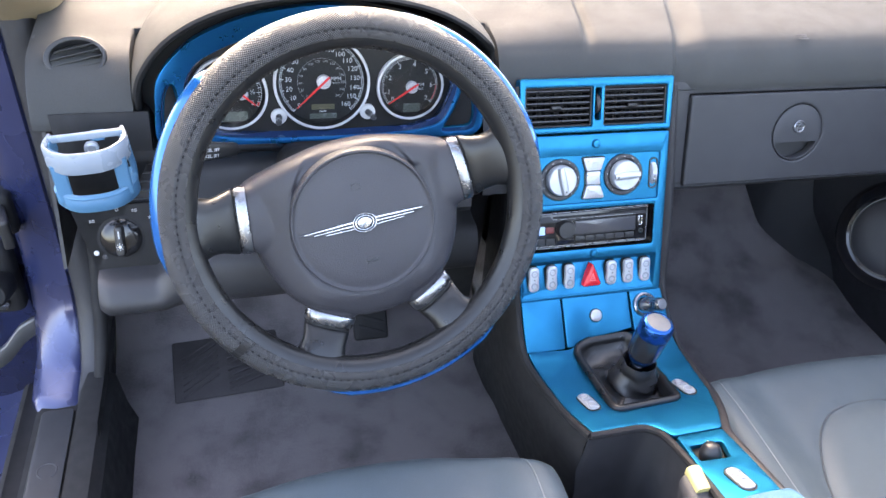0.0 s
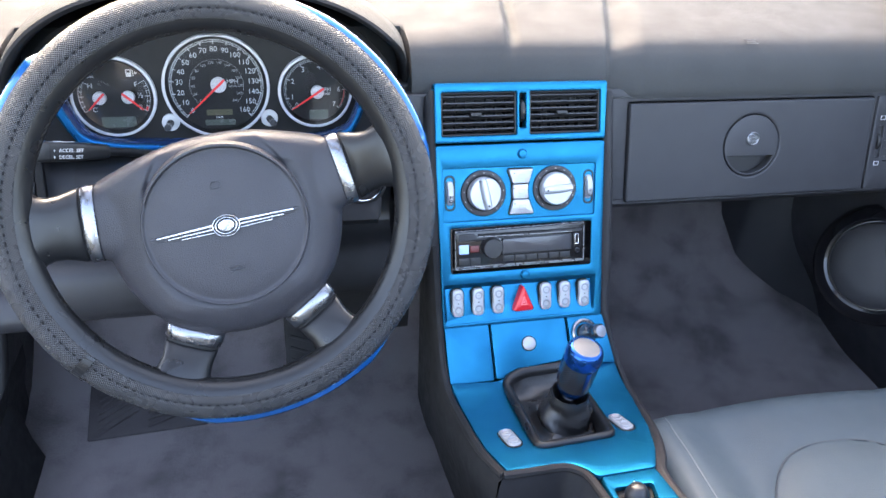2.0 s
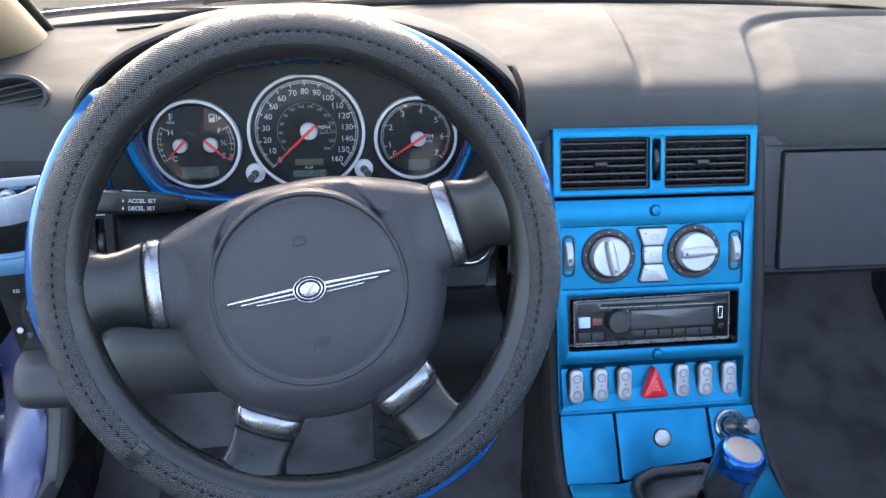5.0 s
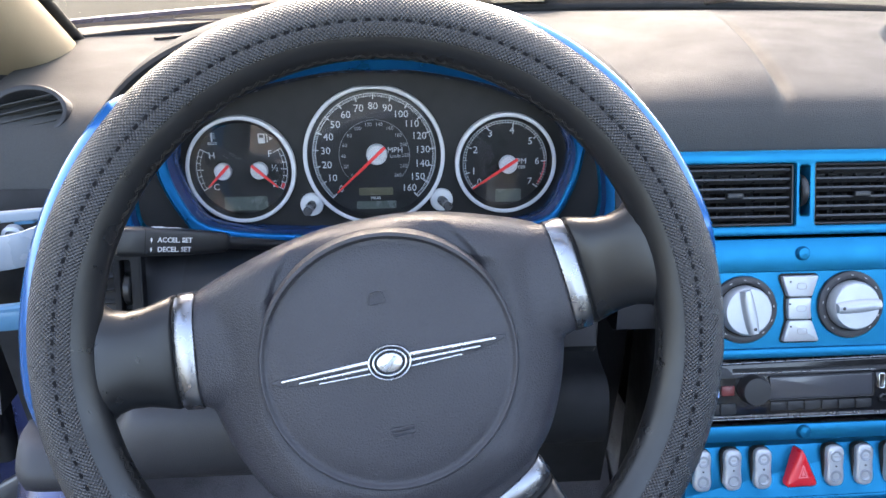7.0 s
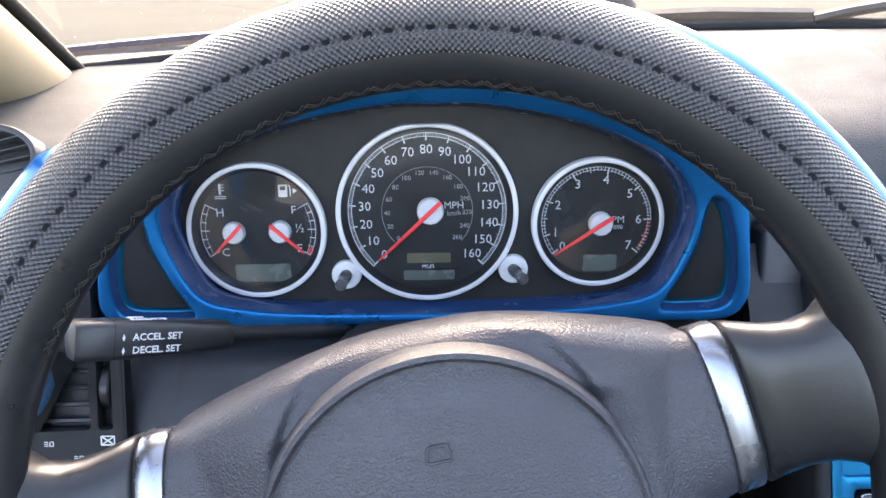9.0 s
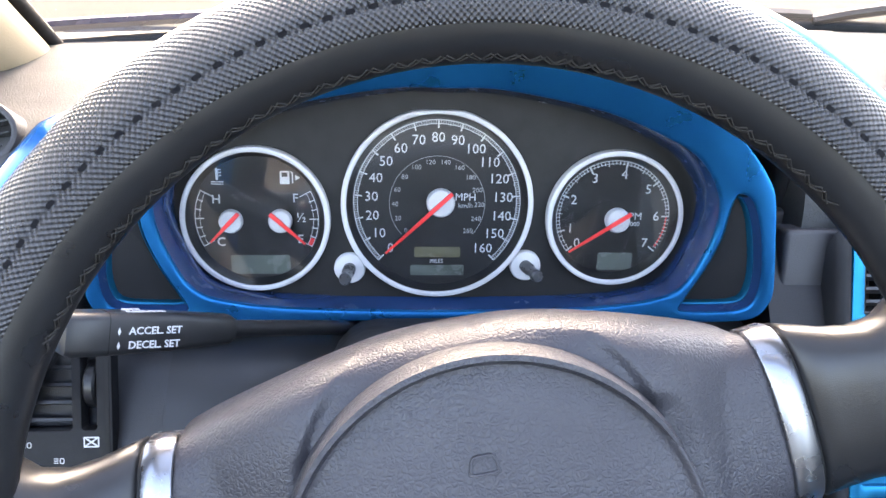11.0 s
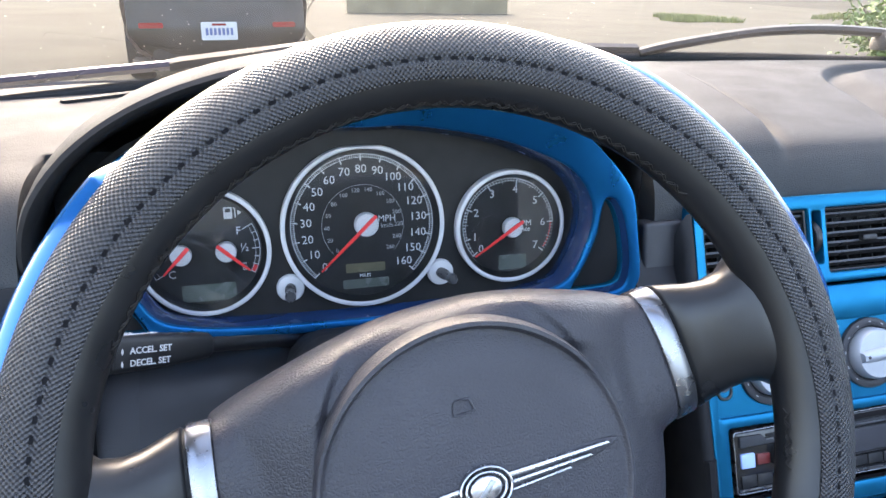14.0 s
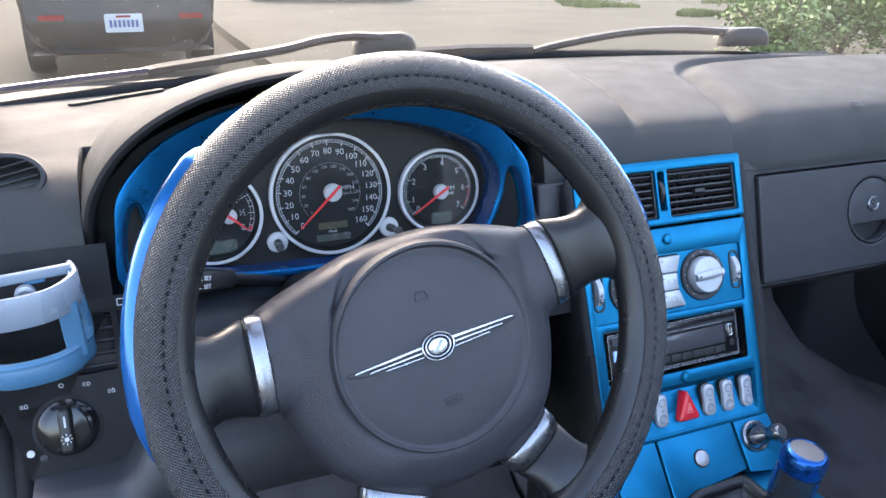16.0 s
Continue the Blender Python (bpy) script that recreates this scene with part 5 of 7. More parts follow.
def dial_knob(x, y, turn):
    m = CONSOLE @ at(x, y)
    k = part("dial_knob", plate(circle(0, 0, 0.0288, 56), [circle(0, 0, 0.0222, 56)], -0.003, 0.003, 0.0015, m=m), PLASTIC, console, "silver turning knob in a black ring")
    part("ring_floor", slab(circle(0, 0, 0.0225, 40), -0.003, 0.0005, 0, m=m), VOID, k)
    part("cap", turned([(0.0208, 0.0), (0.0206, 0.009), (0.0190, 0.0112), (0.0, 0.0112)], 48, m=m, cap=(True, False)), SILVER, k)
    mm = m @ at(0, 0, 0, turn)
    part("grip", loft([[(u * hw, y, z) for u, z in ((-1, 0.0105), (-0.78, 0.0146), (-0.4, 0.0162), (0.4, 0.0162), (0.78, 0.0146), (1, 0.0105))] for y, hw in ((-0.0185, 0.0044), (-0.012, 0.0056), (0.0, 0.0060), (0.012, 0.0056), (0.0185, 0.0044))], m=mm), SILVER, k)
    part("dot", turned([(0.0014, 0.0158), (0.0014, 0.0166), (0, 0.0167)], 14, m=mm @ at(0, -0.0145), cap=(True, False)), DARK, k)
    bms = []
    for a in range(-140, 150, 28):
        bms.append(slab(rrect(0, 0.0254, 0.0022, 0.0009, 0.0003, 2), 0.003, 0.0034, m=m @ at(0, 0, 0, a)))
    part("scale", merge(*bms), GREYPRINT, k)


dial_knob(0.304, -0.1345, 12)
dial_knob(0.3975, -0.1325, -86)
_hour = [(0.3355, -0.1065), (0.3680, -0.1065), (0.3625, -0.1225), (0.3610, -0.1340), (0.3625, -0.1455), (0.3690, -0.1625), (0.3370, -0.1625), (0.3420, -0.1455), (0.3410, -0.1340), (0.3415, -0.1225)]
part("button_well", slab(inset(ccw(rquad(_hour, 0.003)), -0.0018), -0.004, 0.0, 0, m=CONSOLE), VOID, console)
for _q in ([_hour[0], _hour[1], (0.3622, -0.1243), (0.3414, -0.1243)], [(0.3416, -0.1252), (0.3620, -0.1252), (0.3610, -0.1340), (0.3621, -0.1435), (0.3419, -0.1435), (0.3410, -0.1340)], [(0.3421, -0.1444), (0.3622, -0.1444), _hour[5], _hour[6]]):
    _b = part("climate_button", slab(rquad(_q, 0.0022), -0.002, 0.0045, 0.0012, m=CONSOLE), SILVER, console, "flared silver push button")
    _cx, _cy = sum(p[0] for p in _q) / len(_q), sum(p[1] for p in _q) / len(_q)
    part("symbol", plate(rrect(_cx + 0.001, _cy, 0.009, 0.0055, 0.002, 3), [rrect(_cx + 0.001, _cy, 0.0076, 0.0041, 0.0015, 3)], 0.0044, 0.0048, 0.0001, m=CONSOLE), GREYPRINT, _b)
    part("led", turned([(0.0009, 0.004), (0.0009, 0.0049), (0, 0.005)], 10, m=CONSOLE @ at(_cx - 0.009, _cy + 0.004), cap=(True, False)), DARK, _b)
for _x in (0.2615, 0.4435):
    _w = part("edge_wheel", plate(rrect(_x, -0.133, 0.0135, 0.044, 0.006), [rrect(_x, -0.133, 0.0095, 0.039, 0.0045)], -0.003, 0.001, 0.001, m=CONSOLE), DARK, console, "silver vertical thumbwheel")
    part("wheel", turned([(0.0175, -0.0042), (0.0192, -0.003), (0.0196, 0.0), (0.0192, 0.003), (0.0175, 0.0042)], 40, m=CONSOLE @ at(_x, -0.133, -0.0125) @ pose(0, 0, 0, 0, 90, 0)), SILVER, _w)
    for _yy in (-0.136, -0.142):
        part("dimple", turned([(0.0021, -0.002), (0.0021, 0.0082), (0.0012, 0.009), (0, 0.0091)], 16, m=CONSOLE @ at(_x, _yy, -0.0018), cap=(True, False)), SATIN, _w)


def rocker(x, y):
    """A silver rocker switch with two round dimples."""
    m = CONSOLE @ at(x, y)
    r = part("rocker_switch", slab(smooth([(-0.0074, 0.0125), (-0.0040, 0.0172), (0.0040, 0.0172), (0.0074, 0.0125), (0.0071, 0.0), (0.0077, -0.012), (0.0042, -0.0174), (-0.0042, -0.0174), (-0.0077, -0.012), (-0.0071, 0.0)], 4, True), -0.008, 0.0042, 0.0022, m=m), SILVER, console, "silver rocker switch")
    part("socket", slab(rrect(0, 0, 0.0180, 0.0372, 0.0080), -0.009, -0.0012, 0, m=m), VOID, r)
    for s in (1, -1):
        part("dimple", turned([(0.0052, 0.0036), (0.0051, 0.0046), (0.0045, 0.0049), (0.0030, 0.0042), (0, 0.0038)], 24, m=m @ at(0, 0.0088 * s), cap=(True, False)), SHADEDSILVER, r)
    part("led", turned([(0.0008, 0.0038), (0.0008, 0.0046), (0, 0.0047)], 10, m=m, cap=(True, False)), DARK, r)
    part("symbol", slab(rrect(0, 0.0088, 0.0040, 0.0016, 0.0003, 2), 0.0040, 0.0046, m=m), GREYPRINT, r)


for _x in (0.2688, 0.2955, 0.3220, 0.3862, 0.4125, 0.4392):
    rocker(_x, -0.2725)
_h = part("hazard_button", slab(rquad([(0.3545, -0.2535), (0.3395, -0.2890), (0.3700, -0.2885)], 0.006), -0.008, 0.0075, 0.003, m=CONSOLE, dome=0.001), RED, console, "red triangular hazard warning button")
part("symbol", plate([(0.3546, -0.2680), (0.3502, -0.2800), (0.3592, -0.2800)], [[(0.3546, -0.2705), (0.3518, -0.2788), (0.3576, -0.2788)]], 0.0078, 0.0088, 0.0001, m=CONSOLE), HAZARDMARK, _h)
part("symbol", slab([(0.3546, -0.2725), (0.3532, -0.2775), (0.3562, -0.2775)], 0.0078, 0.0088, m=CONSOLE), HAZARDMARK, _h)

# radio in its slot
radio = thing("car_radio", (0.354, 0.91, 0.60), "black single-slot car radio with a round knob", "car radio")
_RM = CONSOLE @ pose(0, 0, -0.008)
part("sleeve", loft([[(x, y, 0.0095) for x, y in ccw(_radio)], [(x, y, -0.004) for x, y in inset(ccw(_radio), 0.0015)]], cap=(False, True), m=_RM), GLOSSBLACK, radio)
part("faceplate", slab(rquad([(0.2685, -0.1825), (0.4395, -0.1795), (0.4395, -0.2290), (0.2685, -0.2300)], 0.003), -0.003, 0.004, 0.0015, m=_RM), GLOSSBLACK, radio, "glossy black removable faceplate")
part("disc_slot", slab(rrect(0.360, -0.1875, 0.125, 0.0028, 0.001), 0.0038, 0.0046, m=_RM), VOID, radio)
part("top_bar", slab(rquad([(0.2725, -0.1855), (0.292, -0.1855), (0.296, -0.1895), (0.437, -0.1865), (0.437, -0.1905), (0.2725, -0.1945)], 0.0008), 0.003, 0.0058, 0.0006, m=_RM), PLASTIC, radio)
part("display_window", slab(rquad([(0.330, -0.1945), (0.4215, -0.1935), (0.4215, -0.2125), (0.330, -0.2135)], 0.002), 0.003, 0.0056, 0.0006, m=_RM), RADIOGREY, radio, "blank smoked display")
part("volume_knob", turned([(0.0130, 0.003), (0.0128, 0.0125), (0.0116, 0.015), (0.0, 0.0152)], 44, m=_RM @ at(0.3145, -0.2040), cap=(True, False)), DARK, radio, "round black volume knob")
part("knob_ring", ring(0.0150, [(0.0006 * math.cos(radians(a)), 0.0045 + 0.0012 * math.sin(radians(a))) for a in range(0, 360, 60)], 40, -70, 70, m=_RM @ at(0.3145, -0.2040)), SATIN, radio)
part("key", slab(rrect(0.2790, -0.2050, 0.0125, 0.0115, 0.001), 0.003, 0.0058, 0.0006, m=_RM), DISPLAYBLUE, radio, "pale blue lit key")
part("key", slab(rrect(0.2930, -0.2050, 0.0115, 0.0085, 0.001), 0.003, 0.0058, 0.0006, m=_RM), DARKRED, radio, "dark red key")
for _i in range(6):
    part("preset_key", slab(rquad([(0.331 + 0.0152 * _i, -0.2160), (0.3452 + 0.0152 * _i, -0.2160), (0.3452 + 0.0152 * _i, -0.2235), (0.331 + 0.0152 * _i, -0.2240)], 0.0008), 0.003, 0.0052, 0.0005, m=_RM), DARK, radio)
for _i in range(2):
    part("preset_key", slab(rquad([(0.2725 + 0.0145 * _i, -0.2165), (0.286 + 0.0145 * _i, -0.2165), (0.286 + 0.0145 * _i, -0.2255), (0.2725 + 0.0145 * _i, -0.2265)], 0.0008), 0.003, 0.0052, 0.0005, m=_RM), DARK, radio)
part("usb_port", plate(rrect(0.4300, -0.2005, 0.0055, 0.0135, 0.0008, 2), [rrect(0.4300, -0.2005, 0.0036, 0.0115, 0.0005, 2)], 0.003, 0.0058, 0.0003, m=_RM), CHROME, radio, "upright metal usb socket")
part("aux_socket", turned([(0.0034, 0.003), (0.0034, 0.0055), (0.0022, 0.006), (0.0016, 0.004), (0, 0.004)], 20, m=_RM @ at(0.4315, -0.2155), cap=(True, False)), DARK, radio)
# Thin satin lines stand for highlights along the radio's glossy edges.
part("face_glint", plate(rquad([(0.2675, -0.1815), (0.4405, -0.1785), (0.4405, -0.2300), (0.2675, -0.2310)], 0.003), [rquad([(0.2685, -0.1826), (0.4395, -0.1796), (0.4395, -0.2290), (0.2685, -0.2300)], 0.003)], 0.0, 0.0050, 0.0004, m=_RM), SATIN, radio, "thin bright line for the glint of the edge")
part("slot_glint", slab(rrect(0.360, -0.1898, 0.128, 0.0010, 0.0004, 2), 0.0055, 0.0064, m=_RM), SATIN, radio)
part("display_edge", plate(rquad([(0.3290, -0.1935), (0.4225, -0.1925), (0.4225, -0.2135), (0.3290, -0.2145)], 0.002), [rquad([(0.3298, -0.1943), (0.4217, -0.1933), (0.4217, -0.2127), (0.3298, -0.2137)], 0.002)], 0.003, 0.0062, 0.0003, m=_RM), DARK, radio)
part("lower_edge", slab(rrect(0.354, -0.2278, 0.168, 0.0016, 0.0006, 2), 0.0035, 0.0048, m=_RM), SATIN, radio)

# lower doors of the console, leaning back
for _q, _hole in (([(0.250, -0.0005), (0.3085, -0.0005), (0.3095, -0.0725), (0.2515, -0.0725)], None), ([(0.3115, -0.0005), (0.4125, -0.0005), (0.4145, -0.053), (0.395, -0.0565), (0.352, -0.0605), (0.335, -0.065), (0.322, -0.071), (0.3125, -0.071)], None), ([(0.4155, -0.0005), (0.4655, -0.0005), (0.4765, -0.066), (0.4185, -0.058)], None)):
    part("lower_door", slab(rquad(_q, 0.0025), -0.012, 0.002, 0.0014, m=MIDDLE), BLUE, console, "blue compartment door", angle=20)
part("door_lock", turned([(0.0085, 0.001), (0.0085, 0.0042), (0.0072, 0.0052), (0, 0.0052)], 28, m=MIDDLE @ at(0.360, -0.030), cap=(True, False)), SILVER, console, "round silver push button")
part("lock_ring", turned([(0.0100, 0.0010), (0.0100, 0.0026), (0.0086, 0.0026)], 28, m=MIDDLE @ at(0.360, -0.030)), VOID, console)
_lt = part("lighter_socket", turned([(0.0175, 0.001), (0.0175, 0.006), (0.0155, 0.0075), (0.0130, 0.006), (0.0128, -0.008), (0, -0.008)], 36, m=MIDDLE @ at(0.437, -0.022), cap=(True, False)), SATIN, console, "dull chrome power socket with a plug knob")
part("plug_stem", turned([(0.0105, -0.006), (0.0105, 0.016), (0.0075, 0.020), (0.0075, 0.026), (0.0095, 0.029), (0.0095, 0.037), (0.0075, 0.040), (0, 0.0402)], 30, m=MIDDLE @ at(0.437, -0.022) @ pose(0, 0, 0, 0, 12, 0), cap=(True, False)), SATIN, _lt)

_ys, _zs = (0.40, 0.45, 0.528, 0.624, 0.715, 0.775, 0.805, 0.83), (0.592, 0.577, 0.5535, 0.522, 0.495, 0.4845, 0.4835, 0.4885)


def tunnel(y):
    return float(np.interp(y, _ys, _zs))


def drape(bm):
    """Lays a plate drawn in plan over the tunnel's curve."""
    for k in range(2):
        long = [e for e in bm.edges if abs(e.verts[0].co.y - e.verts[1].co.y) > 0.03]
        if long:
            bmesh.ops.subdivide_edges(bm, edges=long, cuts=3, use_grid_fill=False)
    bmesh.ops.triangulate(bm, faces=bm.faces)
    for v in bm.verts:
        v.co.z += tunnel(v.co.y)
    return bm


_boot_hole = rquad([(0.3205, 0.818), (0.345, 0.831), (0.4095, 0.835), (0.4165, 0.800), (0.4145, 0.694), (0.3195, 0.688)], 0.012)
_deck = rquad([(0.2520, 0.8235), (0.310, 0.8195), (0.322, 0.8225), (0.345, 0.8335), (0.4145, 0.8400), (0.4775, 0.8300), (0.4735, 0.77), (0.4640, 0.707), (0.447, 0.66), (0.428, 0.6255), (0.361, 0.6235), (0.354, 0.640), (0.345, 0.650), (0.335, 0.652), (0.272, 0.6505), (0.2615, 0.70), (0.2565, 0.77)], 0.005)
part("shifter_deck", drape(plate(_deck, [_boot_hole], -0.004, 0.003, 0.0018)), BLUE, console, "blue panel round the gear lever")
_mirror_hole = rquad([(0.367, 0.6005), (0.4095, 0.6005), (0.4010, 0.5715), (0.3625, 0.5725)], 0.004)
part("rear_deck", drape(plate(rquad([(0.3635, 0.6215), (0.4265, 0.6235), (0.421, 0.56), (0.4145, 0.50), (0.405, 0.42), (0.343, 0.42), (0.3475, 0.50), (0.354, 0.56)], 0.004), [_mirror_hole], -0.004, 0.003, 0.0018)), BLUE, console, "narrow blue panel with switches")
_my = tunnel(0.586)
part("mirror_switch_well", slab(_mirror_hole, _my - 0.016, _my - 0.008, 0), VOID, console)
_ms = part("mirror_switch", turned([(0.0125, -0.012), (0.0125, 0.002), (0.011, 0.006), (0.0085, 0.0105), (0.006, 0.0125), (0, 0.013)], 30, m=pose(0.385, 0.5855, _my, -14), cap=(True, False)), DARK, console, "black mirror adjuster knob")
part("mark", slab(rrect(0, 0.007, 0.0012, 0.005, 0.0004, 2), 0.0098, 0.0112, m=pose(0.385, 0.5855, _my, -14)), WHITE, _ms)


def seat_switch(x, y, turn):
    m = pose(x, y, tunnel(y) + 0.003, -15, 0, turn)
    s = part("seat_heater_switch", slab(rrect(0, 0, 0.0165, 0.036, 0.007), -0.004, 0.0035, 0.0015, m=m), SHADEDSILVER, console, "silver two-way switch")
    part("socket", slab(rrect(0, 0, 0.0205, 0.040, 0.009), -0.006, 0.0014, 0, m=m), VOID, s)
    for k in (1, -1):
        part("dimple", turned([(0.0066, 0.0030), (0.0066, 0.0044), (0.0056, 0.0050), (0.0048, 0.0044), (0.0042, 0.0030), (0, 0.0024)], 24, m=m @ at(0, 0.0085 * k), cap=(True, False)), SHADEDSILVER, s)
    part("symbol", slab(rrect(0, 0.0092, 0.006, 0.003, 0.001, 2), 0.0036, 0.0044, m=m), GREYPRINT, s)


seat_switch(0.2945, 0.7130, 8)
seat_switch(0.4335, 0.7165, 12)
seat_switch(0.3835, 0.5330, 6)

# black flanks of the console, and the handbrake bay
def flank(side):
    rings = []
    if side < 0:
        top = [(0.240, 0.970, 0.818), (0.240, 0.90, 0.645), (0.245, 0.868, 0.545), (0.248, 0.824, 0.486), (0.252, 0.77, 0.484), (0.257, 0.70, 0.499), (0.264, 0.662, 0.509), (0.2675, 0.648, 0.513)]
    else:
        top = [(0.469, 0.972, 0.812), (0.468, 0.90, 0.645), (0.470, 0.868, 0.545), (0.482, 0.824, 0.486), (0.479, 0.77, 0.484), (0.469, 0.70, 0.499), (0.452, 0.655, 0.512), (0.434, 0.62, 0.523), (0.428, 0.56, 0.54), (0.419, 0.45, 0.57), (0.412, 0.38, 0.58)]
    for x, y, z in smooth(top, 6):
        o = side
        sill = 0.25
        low = (0.007, -0.009, -0.030) if side < 0 else (0.012, 0.018, 0.022)
        k = min(1.0, max(0.0, (y - 0.65) / 0.08)) if side < 0 else 1.0
        rings.append([(x - o * 0.006, y + 0.004, z - 0.004), (x - o * 0.002, y - 0.001, z + 0.0025), (x + o * 0.003, y - 0.002, z + 0.002), (x + o * 0.007, y - 0.001, z - 0.005), (x + o * low[0], y + 0.02 * k, z - 0.05), (x + o * low[1], y + 0.06 * k, max(sill, z - 0.15)), (x + o * low[2], y + 0.10 * k, sill - 0.02)])
    return loft(rings, closed=False)


# Driver's side in a blacker material than the other; its shade is coloured in.
part("flank", flank(-1), RUBBER, console, "charcoal side moulding", angle=60)
part("flank", flank(1), CONSOLEBLACK, console, "charcoal side moulding", angle=60)
# rear face of the panel and side of the narrow panel, open towards the driver's seat
_bay = [(0.2665, 0.6495), (0.273, 0.6490), (0.300, 0.6490), (0.332, 0.6490), (0.3450, 0.641), (0.3525, 0.622), (0.350, 0.56), (0.345, 0.50), (0.340, 0.42)]


def bay():
    rings = []
    for dx, dz in ((0.0, 0.0), (-0.001, -0.010), (-0.002, -0.06), (-0.004, -0.14), (-0.006, -0.24)):
        rings.append([(x + dx - (np.interp(-dz, (0, 0.05, 0.15, 0.24), (0.0, 0.0075, -0.0085, -0.0295)) if x < 0.2672 else 0), y + dx * 0.7, max(0.25, tunnel(y) + dz)) for x, y in smooth(_bay, 5)])
    return loft(rings, closed=False)


part("bay_wall", bay(), PLASTIC, console, "charcoal wall of the handbrake bay", angle=60)
part("bay_floor", box(0.105, 0.34, 0.07, 0.008, m=pose(0.312, 0.48, 0.27)), CARPET, console, "dark carpet under the handbrake")
part("bay_edge", tube([(x, y, tunnel(y) + 0.0005) for x, y in smooth(_bay, 4)], 0.0048, 8), RUBBER, console)
part("side_edge", tube(smooth([(0.2385, 0.90, 0.647), (0.2435, 0.868, 0.547), (0.2465, 0.824, 0.4885), (0.2505, 0.77, 0.4865), (0.2555, 0.70, 0.5015), (0.2630, 0.662, 0.511), (0.2665, 0.6495, 0.5145)], 5), 0.0052, 8), RUBBER, console, "charcoal edge strip")

# gear lever with its leather gaiter
gear = thing("gear_lever", (0.37, 0.76, 0.487), "gear lever, blue and carbon knob over a black leather gaiter", "gear lever")


def boot_frame():
    o = ccw(_boot_hole)
    rings = []
    for d, z in ((-0.004, 0.002), (-0.004, 0.006), (-0.001, 0.0095), (0.004, 0.009), (0.008, 0.004), (0.009, -0.006)):
        rings.append([(x, y, tunnel(y) + z) for x, y in inset(o, d)])
    return loft(rings, cap=(False, False))


part("gaiter_ring", boot_frame(), LEATHER, gear, "padded black surround", angle=70)


def gaiter():
    """A leather skirt sinking from its frame to a standing, wrinkled collar with an open rim."""
    o = smooth(inset(ccw(_boot_hole), 0.008), 3, True)
    cx, cy = 0.376, 0.746
    rings = []
    skirt = [(0.0, 0.0), (0.08, -0.008), (0.2, -0.013), (0.35, -0.014), (0.5, -0.013), (0.64, -0.011), (0.78, -0.008), (0.88, -0.005), (0.95, -0.0075), (1.0, -0.007)]
    collar = [(0.0315 - 0.0085 * (k / 24) ** 1.2, 0.006 + 0.052 * k / 24) for k in range(25)] + [(0.0228, 0.0594), (0.0218, 0.0592), (0.0208, 0.0560), (0.0200, 0.050), (0.0195, 0.035), (0.018, 0.02)]
    for t, z in skirt:
        r = []
        for x, y in o:
            a = math.atan2(y - cy, x - cx)
            px, py = cx + 0.0318 * math.cos(a), cy + 0.0318 * math.sin(a)
            bx, by = x * (1 - t) + px * t, y * (1 - t) + py * t
            f = math.sin(math.pi * t) ** 0.7 if t < 1 else 0
            fold = f * (0.0095 * noise.noise(Vector((math.cos(a) * 2.2, math.sin(a) * 2.2, 3.0 + t))) + 0.0040 * abs(math.sin(3.5 * a + 4 * t + 0.8)))
            r.append((bx, by, tunnel(by) + z + fold))
        rings.append(r)
    for k, (rr, z) in enumerate(collar):
        f = min(1, max(0, (0.055 - z) / 0.018)) * min(1, z / 0.012) if k < 25 else 0
        r = []
        for x, y in o:
            a = math.atan2(y - cy, x - cx)
            crease = abs(math.sin(2.5 * a + z * 75 + 1.6 * noise.noise(Vector((math.cos(a) * 1.4, math.sin(a) * 1.4, z * 30)))))
            w = f * (0.0056 * crease ** 0.5 - 0.0042 + 0.0075 * noise.noise(Vector((math.cos(a) * 1.3, math.sin(a) * 1.3, z * 40))))
            r.append((cx + (rr + w) * math.cos(a), cy + (rr + w) * math.sin(a), tunnel(cy) + z * 0.90 - 0.014 + f * 0.004 * math.sin(2 * a + 1.2)))
        rings.append(r)
    return loft(rings, cap=(False, True))


part("gaiter", gaiter(), GAITER, gear, "wrinkled black leather gaiter", angle=75)
_kt, _kb = Vector((0.383, 0.7415, 0.599)), Vector((0.378, 0.7515, 0.517))
_kd = (_kt - _kb).normalized()
_kx = Vector((1, 0, 0)) - _kd * _kd.x
_kx.normalize()
KNOB = axes(_kb, _kx, _kd.cross(_kx), _kd)
part("stem", turned([(0.011, -0.03), (0.011, 0.004), (0.009, 0.006), (0.009, 0.012)], 24, m=KNOB), GLOSSBLACK, gear)
part("knob_base", turned([(0.0115, 0.006), (0.0135, 0.009), (0.0178, 0.016), (0.0192, 0.021), (0.0196, 0.024)], 40, m=KNOB), KNOBBLUE, gear, "blue anodised collar")
part("knob_sleeve", ring(0.02, [(-0.0002, 0.023), (0.0007, 0.032), (0.0011, 0.048), (0.0011, 0.061), (-0.002, 0.061), (-0.003, 0.023)], 48, m=KNOB), weave_material("black_carbon_fibre", (0.016, 0.016, 0.018), 0.0034, 0.1, 0.00003, 0.5, 1.9), gear, "carbon fibre sleeve")
part("knob_crown", turned([(0.0208, 0.0595), (0.0216, 0.064), (0.0218, 0.071), (0.0212, 0.077), (0.0198, 0.0805), (0.0178, 0.0825), (0.0158, 0.0828), (0.0150, 0.0812)], 48, m=KNOB), KNOBBLUE, gear, "blue anodised crown")
part("knob_disc", turned([(0.0156, 0.079), (0.0156, 0.0820), (0.010, 0.0826), (0, 0.0828)], 40, m=KNOB, cap=(True, False)), DISCGREY, gear, "grey metal top disc")
